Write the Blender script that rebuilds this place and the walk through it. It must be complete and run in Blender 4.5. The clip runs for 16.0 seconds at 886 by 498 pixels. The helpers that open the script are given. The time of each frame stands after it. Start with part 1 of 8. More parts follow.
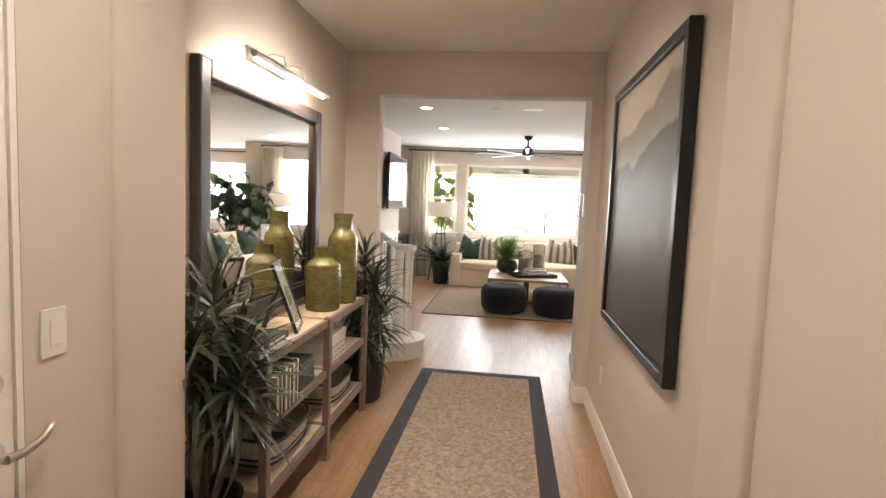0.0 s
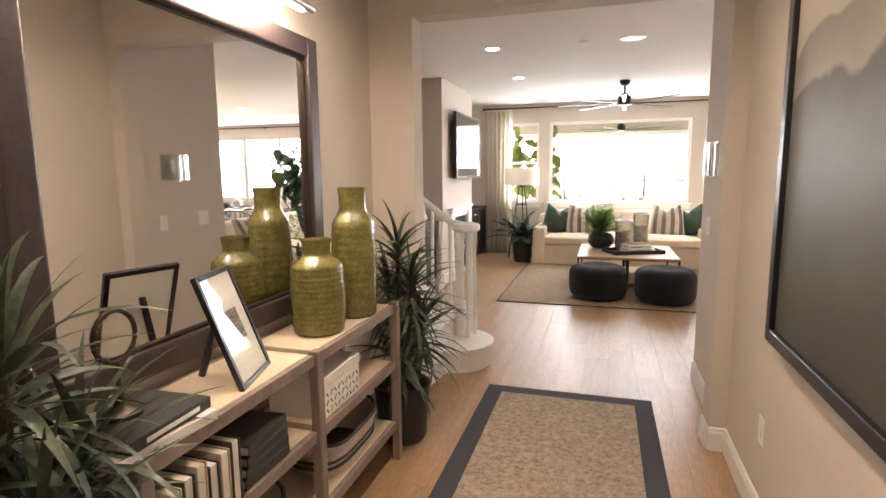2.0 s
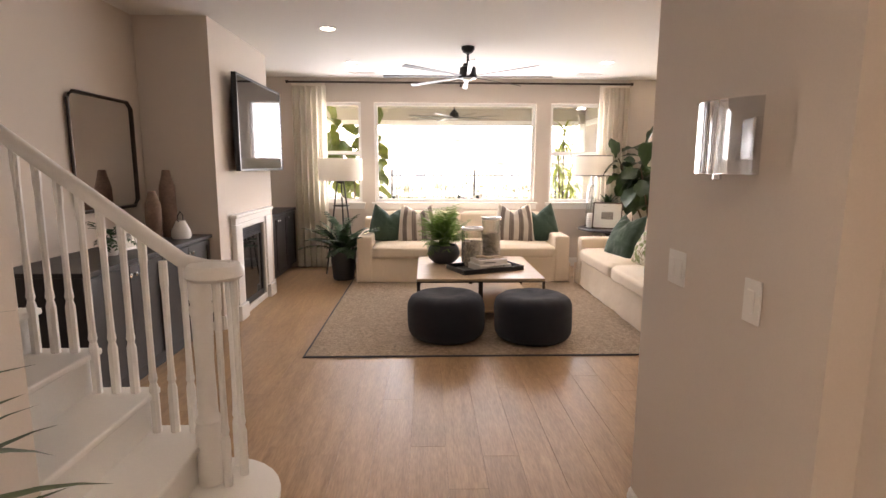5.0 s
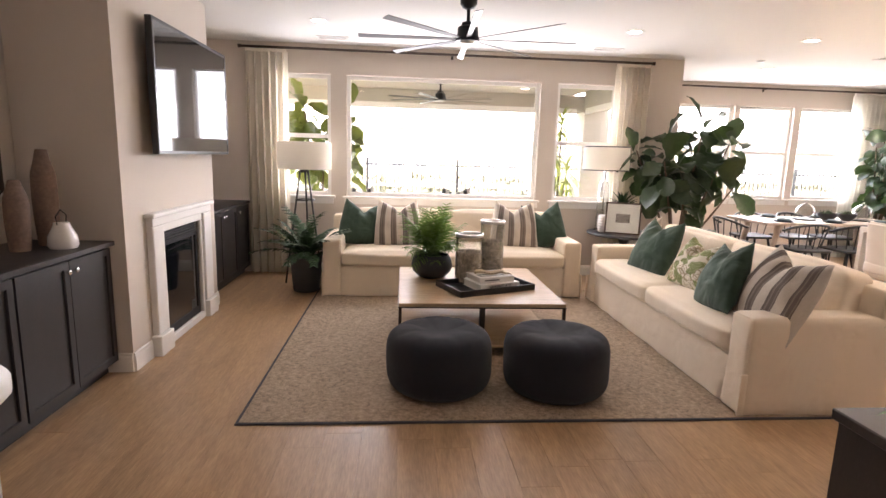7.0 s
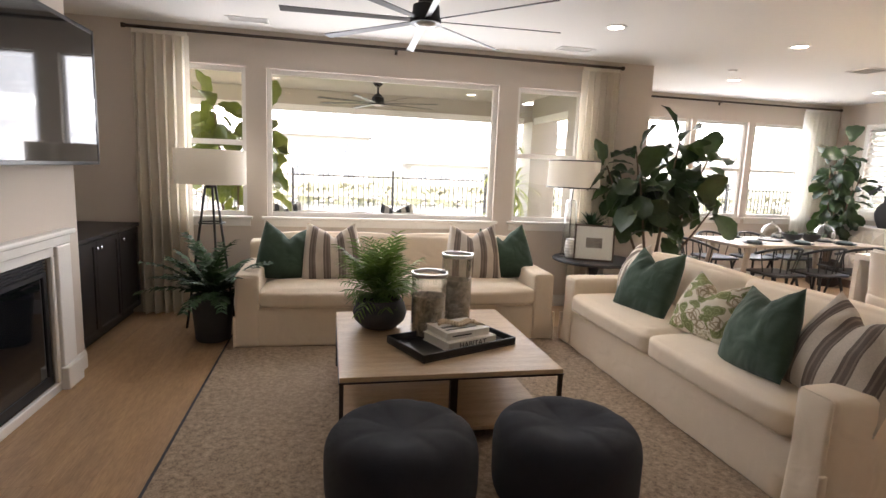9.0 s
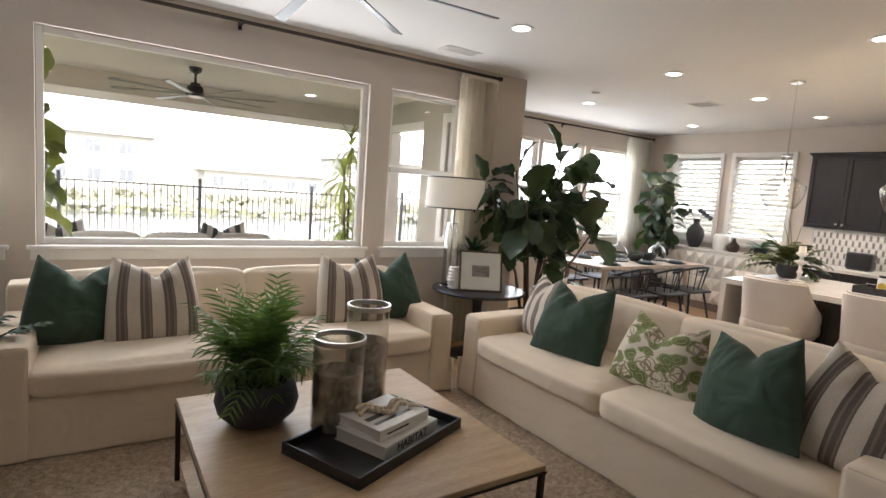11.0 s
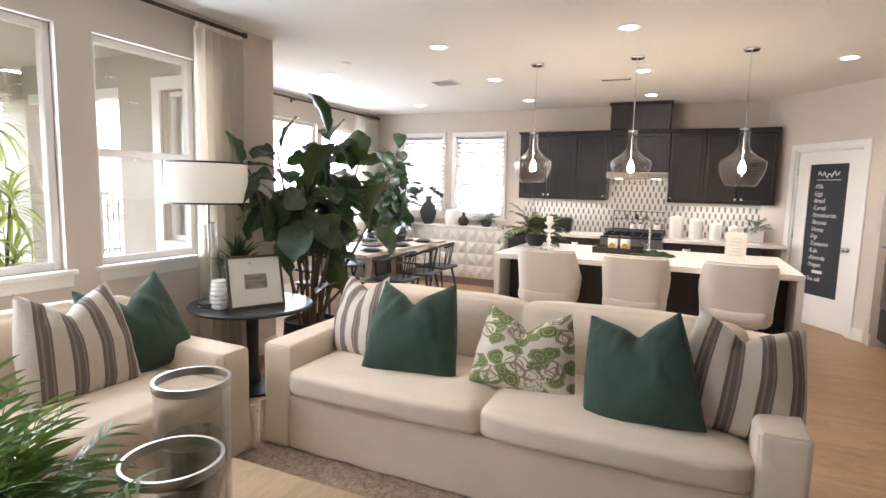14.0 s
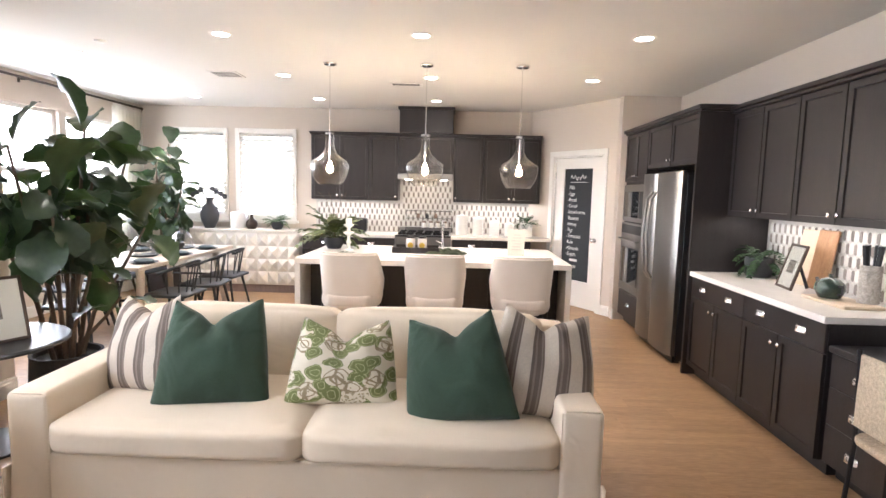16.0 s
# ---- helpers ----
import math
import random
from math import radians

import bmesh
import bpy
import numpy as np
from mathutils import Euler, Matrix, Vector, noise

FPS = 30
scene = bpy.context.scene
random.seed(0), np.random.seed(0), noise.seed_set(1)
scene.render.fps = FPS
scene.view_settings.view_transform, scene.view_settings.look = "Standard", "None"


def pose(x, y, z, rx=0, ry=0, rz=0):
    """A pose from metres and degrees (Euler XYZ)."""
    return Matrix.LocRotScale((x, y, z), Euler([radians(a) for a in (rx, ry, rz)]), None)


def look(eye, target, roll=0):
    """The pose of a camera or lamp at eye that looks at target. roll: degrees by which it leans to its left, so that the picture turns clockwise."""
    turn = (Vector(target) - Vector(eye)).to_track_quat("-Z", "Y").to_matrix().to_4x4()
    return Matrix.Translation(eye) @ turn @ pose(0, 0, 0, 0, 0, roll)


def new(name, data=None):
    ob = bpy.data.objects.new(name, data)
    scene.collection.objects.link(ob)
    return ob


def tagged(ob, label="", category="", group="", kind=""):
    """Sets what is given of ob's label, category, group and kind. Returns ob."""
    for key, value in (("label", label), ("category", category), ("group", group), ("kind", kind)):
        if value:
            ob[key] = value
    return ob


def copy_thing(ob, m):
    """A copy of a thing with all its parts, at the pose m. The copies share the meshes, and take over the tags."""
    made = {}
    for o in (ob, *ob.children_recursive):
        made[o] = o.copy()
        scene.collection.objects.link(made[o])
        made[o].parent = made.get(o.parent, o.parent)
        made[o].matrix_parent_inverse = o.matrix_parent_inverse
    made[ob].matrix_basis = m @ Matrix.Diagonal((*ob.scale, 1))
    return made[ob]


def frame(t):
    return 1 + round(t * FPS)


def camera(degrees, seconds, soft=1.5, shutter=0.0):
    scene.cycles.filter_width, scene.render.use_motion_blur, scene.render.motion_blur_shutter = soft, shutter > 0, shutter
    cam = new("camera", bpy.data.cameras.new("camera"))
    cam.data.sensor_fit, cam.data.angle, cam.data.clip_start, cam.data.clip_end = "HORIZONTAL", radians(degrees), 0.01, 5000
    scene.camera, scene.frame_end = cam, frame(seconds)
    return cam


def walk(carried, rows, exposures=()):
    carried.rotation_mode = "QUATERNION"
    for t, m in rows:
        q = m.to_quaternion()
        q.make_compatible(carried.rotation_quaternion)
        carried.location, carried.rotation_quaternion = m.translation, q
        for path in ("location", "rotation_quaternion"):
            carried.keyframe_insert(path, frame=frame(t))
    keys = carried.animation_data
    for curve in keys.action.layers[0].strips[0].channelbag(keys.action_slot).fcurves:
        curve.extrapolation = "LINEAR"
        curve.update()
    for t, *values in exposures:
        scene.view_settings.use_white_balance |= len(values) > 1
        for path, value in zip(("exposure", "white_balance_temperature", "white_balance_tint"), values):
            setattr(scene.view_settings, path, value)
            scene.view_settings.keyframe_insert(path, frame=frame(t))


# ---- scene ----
cam = camera(79.4, 16.0)
PATH = [
    (0.0, 0.021, -0.124, 1.538, -4.71, -2.34, 7.27),
    (0.5, -0.066, 0.215, 1.503, -4.94, -2.25, 7.51),
    (1.0, -0.113, 0.544, 1.515, -5.63, -0.93, 6.42),
    (1.5, -0.047, 0.860, 1.517, -7.18, 0.72, 10.41),
    (2.0, 0.014, 1.125, 1.512, -8.06, 0.55, 16.64),
    (2.5, -0.022, 1.477, 1.502, -8.29, 0.62, 16.71),
    (3.0, -0.023, 1.850, 1.498, -8.08, 2.05, 13.00),
    (3.5, -0.002, 2.241, 1.507, -8.10, 1.81, 9.82),
    (4.0, -0.114, 2.581, 1.501, -8.16, 0.52, 4.81),
    (4.5, -0.173, 2.877, 1.499, -8.48, 0.59, 0.21),
    (7.0, -0.276, 4.455, 1.485, -9.85, -1.62, -4.31),
    (7.5, -0.316, 4.741, 1.477, -9.99, -1.97, -4.62),
    (8.0, -0.325, 5.015, 1.499, -9.73, -2.32, -6.42),
    (10.5, -0.506, 6.411, 1.523, -6.09, -3.43, -25.70),
    (11.0, -0.611, 6.709, 1.526, -6.22, -4.15, -32.79),
    (11.5, -0.687, 6.869, 1.535, -6.63, -2.60, -39.89),
    (12.0, -0.634, 7.127, 1.527, -6.96, -2.64, -44.08),
    (12.5, -0.598, 7.316, 1.534, -6.81, -2.59, -48.10),
    (13.0, -0.604, 7.510, 1.524, -7.21, -2.99, -53.55),
    (13.5, -0.629, 7.672, 1.536, -6.56, -1.50, -60.43),
    (14.0, -0.557, 7.792, 1.516, -6.50, -1.41, -65.71),
    (14.5, -0.514, 7.855, 1.521, -6.20, -1.05, -73.09),
    (15.0, -0.489, 7.892, 1.518, -6.58, -1.86, -78.55),
    (15.5, -0.489, 7.948, 1.532, -6.89, -1.59, -84.33),
    (16.0, -0.493, 7.952, 1.546, -6.12, -1.36, -88.49),
]
walk(cam, [(t, pose(x, y, z, 90 + pitch, roll, yaw)) for t, x, y, z, pitch, roll, yaw in PATH],
     exposures=[(0.0, 3.3, 6400, 14), (1.5, 3.45, 6350, 15), (3.0, 3.38, 7000, 18), (4.5, 3.1, 6900, 22), (7.0, 2.97, 6500, 22), (8.2, 2.68, 6500, 20), (10.3, 2.0, 6300, 14), (12.0, 2.08, 6150, 14), (14.0, 2.66, 5950, 15), (16.0, 3.02, 5900, 16)])

# ---- light ----
world = bpy.data.worlds.new("sky")
scene.world = world
world.use_nodes = True
wn = world.node_tree
sky = wn.nodes.new("ShaderNodeTexSky")
sky.sky_type, sky.sun_disc, sky.dust_density, sky.air_density = "NISHITA", False, 5.0, 1.0
sky.sun_elevation, sky.sun_rotation = radians(55), radians(200)
wn.links.new(sky.outputs[0], wn.nodes["Background"].inputs[0])
wn.nodes["Background"].inputs[1].default_value = 0.15


def lamp(name, kind, m, energy, colour, **settings):
    d = bpy.data.lights.new(name, kind)
    d.energy, d.color = energy, colour
    if kind == "AREA":
        d.shape = settings.get("shape", "RECTANGLE")
        d.size, d.size_y = settings["size"], settings.get("size_y", settings["size"])
        d.spread = settings.get("spread", math.pi)
    elif kind == "SUN":
        d.angle = settings["angle"]
    else:
        d.shadow_soft_size = settings.get("soft", 0.03)
    ob = new(name, d)
    ob.matrix_world = m
    return ob


sun = lamp("sun", "SUN", look((0, 0, 0), (0.35, 1.0, -1.5)), 4.0, (1.0, 0.95, 0.88), angle=radians(0.6))
DAY = (0.93, 0.97, 1.0)
WARM = (1.0, 0.83, 0.63)
CEIL = 2.75
# daylight in the window openings: x, y, z, width, height, heading
for wx, wy, wz, ww, wh, rz in [(0.23, 11.19, 1.69, 2.3, 1.4, 180), (-1.43, 11.19, 1.69, 0.5, 1.4, 180), (2.0, 11.19, 1.69, 0.7, 1.4, 180),
                               (5.6, 12.83, 1.68, 3.0, 1.4, 180), (7.83, 11.36, 1.75, 1.7, 1.2, 90)]:
    lamp("window_daylight", "AREA", pose(wx, wy, wz, -90, 0, rz - 180) if rz == 180 else pose(wx, wy, wz, 90, 0, 90),
         (2.95 if rz == 180 else 1.1) * ww * wh, DAY, size=ww, size_y=wh)
CANS = [(-1.1, 6.64), (-1.1, 8.38), (-1.1, 10.0), (2.0, 9.86), (3.85, 9.86), (3.8, 8.26), (3.78, 6.55), (5.34, 9.84), (5.34, 8.26),
        (5.34, 6.55), (6.8, 9.84), (6.8, 8.26), (4.56, 11.52), (6.8, 11.52), (-0.33, 0.75), (-0.33, 2.95)]
for cx, cy in CANS:
    lamp("can_light", "AREA", pose(cx, cy, CEIL - 0.012), (1.8 if cy < 2 else 1.9) if cy < 5 else (0.15 if cx < 0 else 0.5 if cx < 3 else 1.15), WARM if cy < 5 else (1.0, 0.88, 0.74), size=0.12, shape="DISK", spread=radians(150 if cy < 5 else 125))

# ---- materials ----


def nodes_of(name):
    m = bpy.data.materials.new(name)
    m.use_nodes = True
    return m, m.node_tree, m.node_tree.nodes["Principled BSDF"]


def mat(name, colour, rough=0.6, metal=0.0, vary=0.12, scale=6.0, bump=0.15, grain=90.0, stretch=(1, 1, 1), second=None, blend=0.5,
        coat=0.0, sheen=0.0, random_value=0.0, spec=0.5, rough_vary=0.12, island=False, folds=0.0):
    """Procedural surface: two scales of colour variation, fine relief, uneven gloss."""
    m, t, b = nodes_of(name)
    N, L = t.nodes, t.links
    co = N.new("ShaderNodeTexCoord")
    mp = N.new("ShaderNodeMapping")
    mp.inputs["Scale"].default_value = stretch
    L.new(co.outputs["Object"], mp.inputs[0])
    if random_value:
        who, far = N.new("ShaderNodeNewGeometry" if island else "ShaderNodeObjectInfo"), N.new("ShaderNodeMath")
        far.operation = "MULTIPLY"
        far.inputs[1].default_value = 40.0
        L.new(who.outputs["Random Per Island" if island else "Random"], far.inputs[0])
        L.new(far.outputs[0], mp.inputs["Location"])
    big, fine = N.new("ShaderNodeTexNoise"), N.new("ShaderNodeTexNoise")
    big.inputs["Scale"].default_value, big.inputs["Detail"].default_value = scale, 4
    fine.inputs["Scale"].default_value, fine.inputs["Detail"].default_value = grain, 3
    for n in (big, fine):
        L.new(mp.outputs[0], n.inputs["Vector"])
    dark = tuple(c * (1 - vary) for c in colour)
    light = second if second else tuple(min(1.0, c * (1 + vary)) for c in colour)
    mix = N.new("ShaderNodeMix")
    mix.data_type = "RGBA"
    mix.inputs[6].default_value, mix.inputs[7].default_value = (*dark, 1), (*light, 1)
    add = N.new("ShaderNodeMath")
    add.operation = "MULTIPLY_ADD"
    add.inputs[1].default_value = blend
    half = N.new("ShaderNodeMath")
    half.operation = "MULTIPLY"
    half.inputs[1].default_value = 1 - blend
    L.new(fine.outputs["Fac"], half.inputs[0])
    L.new(big.outputs["Fac"], add.inputs[0])
    L.new(half.outputs[0], add.inputs[2])
    ramp = N.new("ShaderNodeMapRange")
    ramp.inputs[1].default_value, ramp.inputs[2].default_value = 0.32, 0.68
    L.new(add.outputs[0], ramp.inputs[0])
    L.new(ramp.outputs[0], mix.inputs[0])
    last = mix.outputs[2]
    if random_value:
        info, hsv = N.new("ShaderNodeNewGeometry" if island else "ShaderNodeObjectInfo"), N.new("ShaderNodeHueSaturation")
        rr = N.new("ShaderNodeMapRange")
        rr.inputs[3].default_value, rr.inputs[4].default_value = 1 - random_value, 1 + random_value
        L.new(info.outputs["Random Per Island" if island else "Random"], rr.inputs[0])
        L.new(rr.outputs[0], hsv.inputs["Value"])
        L.new(last, hsv.inputs["Color"])
        last = hsv.outputs[0]
    L.new(last, b.inputs["Base Color"])
    rg = N.new("ShaderNodeMapRange")
    rg.inputs[3].default_value, rg.inputs[4].default_value = max(0.02, rough - rough_vary * rough), min(1.0, rough + rough_vary * rough)
    L.new(big.outputs["Fac"], rg.inputs[0])
    L.new(rg.outputs[0], b.inputs["Roughness"])
    b.inputs["Metallic"].default_value = metal
    b.inputs["Specular IOR Level"].default_value = spec
    b.inputs["Coat Weight"].default_value = coat
    b.inputs["Sheen Weight"].default_value = sheen
    wave = None
    if folds:
        fold, wave = N.new("ShaderNodeTexNoise"), N.new("ShaderNodeBump")
        fold.inputs["Scale"].default_value, fold.inputs["Detail"].default_value, fold.inputs["Distortion"].default_value = 5.0, 2.0, 0.9
        L.new(co.outputs["Object"], fold.inputs["Vector"])
        wave.inputs["Strength"].default_value, wave.inputs["Distance"].default_value = folds, 0.05
        L.new(fold.outputs["Fac"], wave.inputs["Height"])
    if bump:
        bp = N.new("ShaderNodeBump")
        if wave:
            L.new(wave.outputs[0], bp.inputs["Normal"])
        bp.inputs["Strength"].default_value, bp.inputs["Distance"].default_value = bump, 0.004
        L.new(fine.outputs["Fac"], bp.inputs["Height"])
        L.new(bp.outputs[0], b.inputs["Normal"])
    return m


def striped(name, c0, c1, width, axis=0, rough=0.9, c2=None):
    """Woven stripes across one axis of the thing's own space."""
    m, t, b = nodes_of(name)
    N, L = t.nodes, t.links
    co, sp = N.new("ShaderNodeTexCoord"), N.new("ShaderNodeSeparateXYZ")
    L.new(co.outputs["UV"], sp.inputs[0])
    mu = N.new("ShaderNodeMath")
    mu.operation = "MULTIPLY"
    mu.inputs[1].default_value = width
    L.new(sp.outputs[axis], mu.inputs[0])
    fr = N.new("ShaderNodeMath")
    fr.operation = "FRACT"
    L.new(mu.outputs[0], fr.inputs[0])
    cr = N.new("ShaderNodeValToRGB")
    cr.color_ramp.interpolation = "CONSTANT"
    e = cr.color_ramp.elements
    e[0].position, e[0].color = 0.0, (*c0, 1)
    e[1].position, e[1].color = 0.52, (*c1, 1)
    if c2:
        for p, c in ((0.64, c2), (0.72, c1), (0.88, c2), (0.94, c1)):
            x = e.new(p)
            x.color = (*c, 1)
    L.new(fr.outputs[0], cr.inputs[0])
    nz = N.new("ShaderNodeTexNoise")
    nz.inputs["Scale"].default_value = 160
    mx = N.new("ShaderNodeMix")
    mx.data_type, mx.blend_type = "RGBA", "MULTIPLY"
    mx.inputs[0].default_value = 0.35
    L.new(co.outputs["Object"], nz.inputs["Vector"])
    L.new(cr.outputs[0], mx.inputs[6])
    L.new(nz.outputs["Fac"], mx.inputs[7])
    L.new(mx.outputs[2], b.inputs["Base Color"])
    bp = N.new("ShaderNodeBump")
    bp.inputs["Strength"].default_value, bp.inputs["Distance"].default_value = 0.3, 0.003
    L.new(nz.outputs["Fac"], bp.inputs["Height"])
    L.new(bp.outputs[0], b.inputs["Normal"])
    b.inputs["Roughness"].default_value = rough
    return m


def glass(name, colour=(1, 1, 1), rough=0.0, ior=1.45, thin=False):
    m, t, b = nodes_of(name)
    b.inputs["Base Color"].default_value = (*colour, 1)
    b.inputs["Roughness"].default_value, b.inputs["IOR"].default_value = rough, ior
    b.inputs["Transmission Weight"].default_value = 1.0
    if thin:
        N, L = t.nodes, t.links
        tr, gl, mx, lw = N.new("ShaderNodeBsdfTransparent"), N.new("ShaderNodeBsdfGlossy"), N.new("ShaderNodeMixShader"), N.new("ShaderNodeLayerWeight")
        pw5, fz = N.new("ShaderNodeMath"), N.new("ShaderNodeMath")
        pw5.operation, fz.operation = "POWER", "MULTIPLY_ADD"
        pw5.inputs[1].default_value, fz.inputs[1].default_value, fz.inputs[2].default_value = (4.0, 0.8, 0.04) if ior < 1.48 else (2.2, 0.75, 0.06)
        lw.inputs[0].default_value = 0.5
        L.new(lw.outputs["Facing"], pw5.inputs[0])
        L.new(pw5.outputs[0], fz.inputs[0])
        tr.inputs[0].default_value = (*colour, 1)
        gl.inputs["Roughness"].default_value = 0.02
        L.new(fz.outputs[0], mx.inputs[0])
        L.new(tr.outputs[0], mx.inputs[1])
        L.new(gl.outputs[0], mx.inputs[2])
        L.new(mx.outputs[0], N["Material Output"].inputs[0])
    return m


def glow(name, colour, strength):
    m, t, b = nodes_of(name)
    b.inputs["Base Color"].default_value = (*colour, 1)
    b.inputs["Emission Color"].default_value = (*colour, 1)
    b.inputs["Emission Strength"].default_value = strength
    return m


def floral(name):
    """Cream cloth printed with green leaves, a dotted bloom and brown petal outlines."""
    m, t, b = nodes_of(name)
    N, L = t.nodes, t.links
    co = N.new("ShaderNodeTexCoord")

    def math_(op, a, c=None, d=None):
        n = N.new("ShaderNodeMath")
        n.operation = op
        for k, x in enumerate((a, c, d)):
            if x is None:
                continue
            if isinstance(x, (int, float)):
                n.inputs[k].default_value = x
            else:
                L.new(x, n.inputs[k])
        return n.outputs[0]

    def over(base, colour, mask):
        n = N.new("ShaderNodeMix")
        n.data_type = "RGBA"
        L.new(mask, n.inputs[0])
        if isinstance(base, tuple):
            n.inputs[6].default_value = (*base, 1)
        else:
            L.new(base, n.inputs[6])
        n.inputs[7].default_value = (*colour, 1)
        return n.outputs[2]
    wob, mp = N.new("ShaderNodeTexNoise"), N.new("ShaderNodeMix")
    wob.inputs["Scale"].default_value = 6
    mp.data_type = "RGBA"
    mp.inputs[0].default_value = 0.10
    L.new(co.outputs["UV"], wob.inputs["Vector"])
    L.new(co.outputs["UV"], mp.inputs[6])
    L.new(wob.outputs["Color"], mp.inputs[7])

    def cells(scale, feature="F1", seed=0.0):
        v, mv = N.new("ShaderNodeTexVoronoi"), N.new("ShaderNodeMapping")
        mv.inputs["Location"].default_value = (seed, seed * 0.7, 0)
        v.feature, v.voronoi_dimensions = feature, "2D"
        v.inputs["Scale"].default_value = scale
        L.new(mp.outputs[2], mv.inputs[0])
        L.new(mv.outputs[0], v.inputs["Vector"])
        return v
    bloom, small, dots, leafs = cells(3.4), cells(9.0, "DISTANCE_TO_EDGE"), cells(30.0), cells(6.5, "F1", 3.3)
    lv = N.new("ShaderNodeSeparateColor")
    L.new(leafs.outputs["Color"], lv.inputs[0])
    bl = N.new("ShaderNodeSeparateColor")
    L.new(bloom.outputs["Color"], bl.inputs[0])
    base = (0.68, 0.62, 0.50)
    # petals ringed with brown inside the larger blooms
    ring = math_("LESS_THAN", math_("PINGPONG", bloom.outputs["Distance"], 0.085), 0.020)
    petal = math_("LESS_THAN", small.outputs["Distance"], 0.10)
    inside = math_("LESS_THAN", bloom.outputs["Distance"], 0.36)
    big = math_("GREATER_THAN", bl.outputs[0], 0.35)
    c = over(base, (0.30, 0.24, 0.15), math_("MULTIPLY", math_("MULTIPLY", math_("MAXIMUM", ring, petal), inside), big))
    spots = math_("MULTIPLY", math_("LESS_THAN", dots.outputs["Distance"], 0.30), math_("MULTIPLY", inside, math_("LESS_THAN", bl.outputs[0], 0.35)))
    c = over(c, (0.36, 0.31, 0.20), spots)
    # leaves between the blooms
    gap = math_("GREATER_THAN", bloom.outputs["Distance"], 0.27)
    leaf = math_("MULTIPLY", math_("MULTIPLY", math_("LESS_THAN", leafs.outputs["Distance"], 0.52), math_("GREATER_THAN", lv.outputs[0], 0.12)), gap)
    c = over(c, (0.17, 0.195, 0.07), leaf)
    vein = math_("MULTIPLY", leaf, math_("LESS_THAN", math_("PINGPONG", leafs.outputs["Distance"], 0.11), 0.016))
    c = over(c, (0.50, 0.50, 0.28), vein)
    L.new(c, b.inputs["Base Color"])
    b.inputs["Roughness"].default_value = 0.9
    weave, bp = N.new("ShaderNodeTexNoise"), N.new("ShaderNodeBump")
    weave.inputs["Scale"].default_value = 220
    L.new(co.outputs["Object"], weave.inputs["Vector"])
    bp.inputs["Strength"].default_value, bp.inputs["Distance"].default_value = 0.3, 0.003
    L.new(weave.outputs["Fac"], bp.inputs["Height"])
    L.new(bp.outputs[0], b.inputs["Normal"])
    return m


def see_through(m, colour, share):
    """Lets light pass through a thin cloth."""
    t = m.node_tree
    b, tr, mx = t.nodes["Principled BSDF"], t.nodes.new("ShaderNodeBsdfTranslucent"), t.nodes.new("ShaderNodeMixShader")
    tr.inputs[0].default_value = (*colour, 1)
    mx.inputs[0].default_value = share
    t.links.new(b.outputs[0], mx.inputs[1])
    t.links.new(tr.outputs[0], mx.inputs[2])
    t.links.new(mx.outputs[0], t.nodes["Material Output"].inputs[0])
    return m


WALL = mat("wall_paint", (0.63, 0.56, 0.49), 0.85, vary=0.03, scale=1.2, bump=0.12, grain=160)
CEILING = mat("ceiling_paint", (0.76, 0.74, 0.70), 0.9, vary=0.02, scale=1.0, bump=0.12, grain=140)
TRIM = mat("white_trim", (0.80, 0.78, 0.74), 0.42, vary=0.03, scale=3, bump=0.04)
OAK = mat("oak_plank", (0.37, 0.222, 0.112), 0.38, vary=0.2, scale=3.2, grain=26, stretch=(5, 0.55, 1), second=(0.50, 0.32, 0.172), blend=0.45,
          bump=0.10, random_value=0.06)
OAK_FIELD = mat("oak_plank_field", (0.37, 0.222, 0.112), 0.38, vary=0.2, scale=3.2, grain=26, stretch=(5, 0.55, 1), second=(0.50, 0.32, 0.172), blend=0.45,
                bump=0.10, random_value=0.06, island=True)
GROUT = mat("plank_gap", (0.25, 0.155, 0.088), 0.8)
ESPRESSO = mat("espresso_wood", (0.0225, 0.0185, 0.0185), 0.42, vary=0.35, scale=4, grain=60, stretch=(4, 4, 0.6), bump=0.08)
QUARTZ = mat("white_quartz", (0.80, 0.77, 0.72), 0.22, vary=0.05, scale=5, bump=0.0, grain=200)
LINEN = mat("cream_slipcover", (0.82, 0.695, 0.54), 0.95, vary=0.05, scale=3, grain=420, bump=0.35, sheen=0.15, folds=0.24)
BOUCLE = mat("stool_fabric", (0.66, 0.60, 0.53), 0.95, vary=0.06, scale=5, grain=300, bump=0.4, sheen=0.3)
GREEN = mat("green_velvet", (0.034, 0.064, 0.040), 0.9, vary=0.25, scale=5, grain=240, bump=0.3, sheen=0.12, folds=0.6)
STRIPE = striped("striped_linen", (0.70, 0.62, 0.52), (0.19, 0.15, 0.128), 4.3, 0, c2=(0.31, 0.25, 0.205))
CHROME = mat("chrome", (0.80, 0.80, 0.80), 0.12, 1.0, vary=0.03, bump=0.0)
NICKEL = mat("brushed_nickel", (0.62, 0.60, 0.57), 0.3, 1.0, vary=0.06, grain=220, bump=0.05)
STEEL = mat("stainless_steel", (0.31, 0.30, 0.29), 0.38, 1.0, vary=0.06, scale=2, grain=160, stretch=(1, 1, 0.05), bump=0.04)
BLACK_METAL = mat("black_metal", (0.02, 0.02, 0.022), 0.42, 0.4, vary=0.2, bump=0.05)
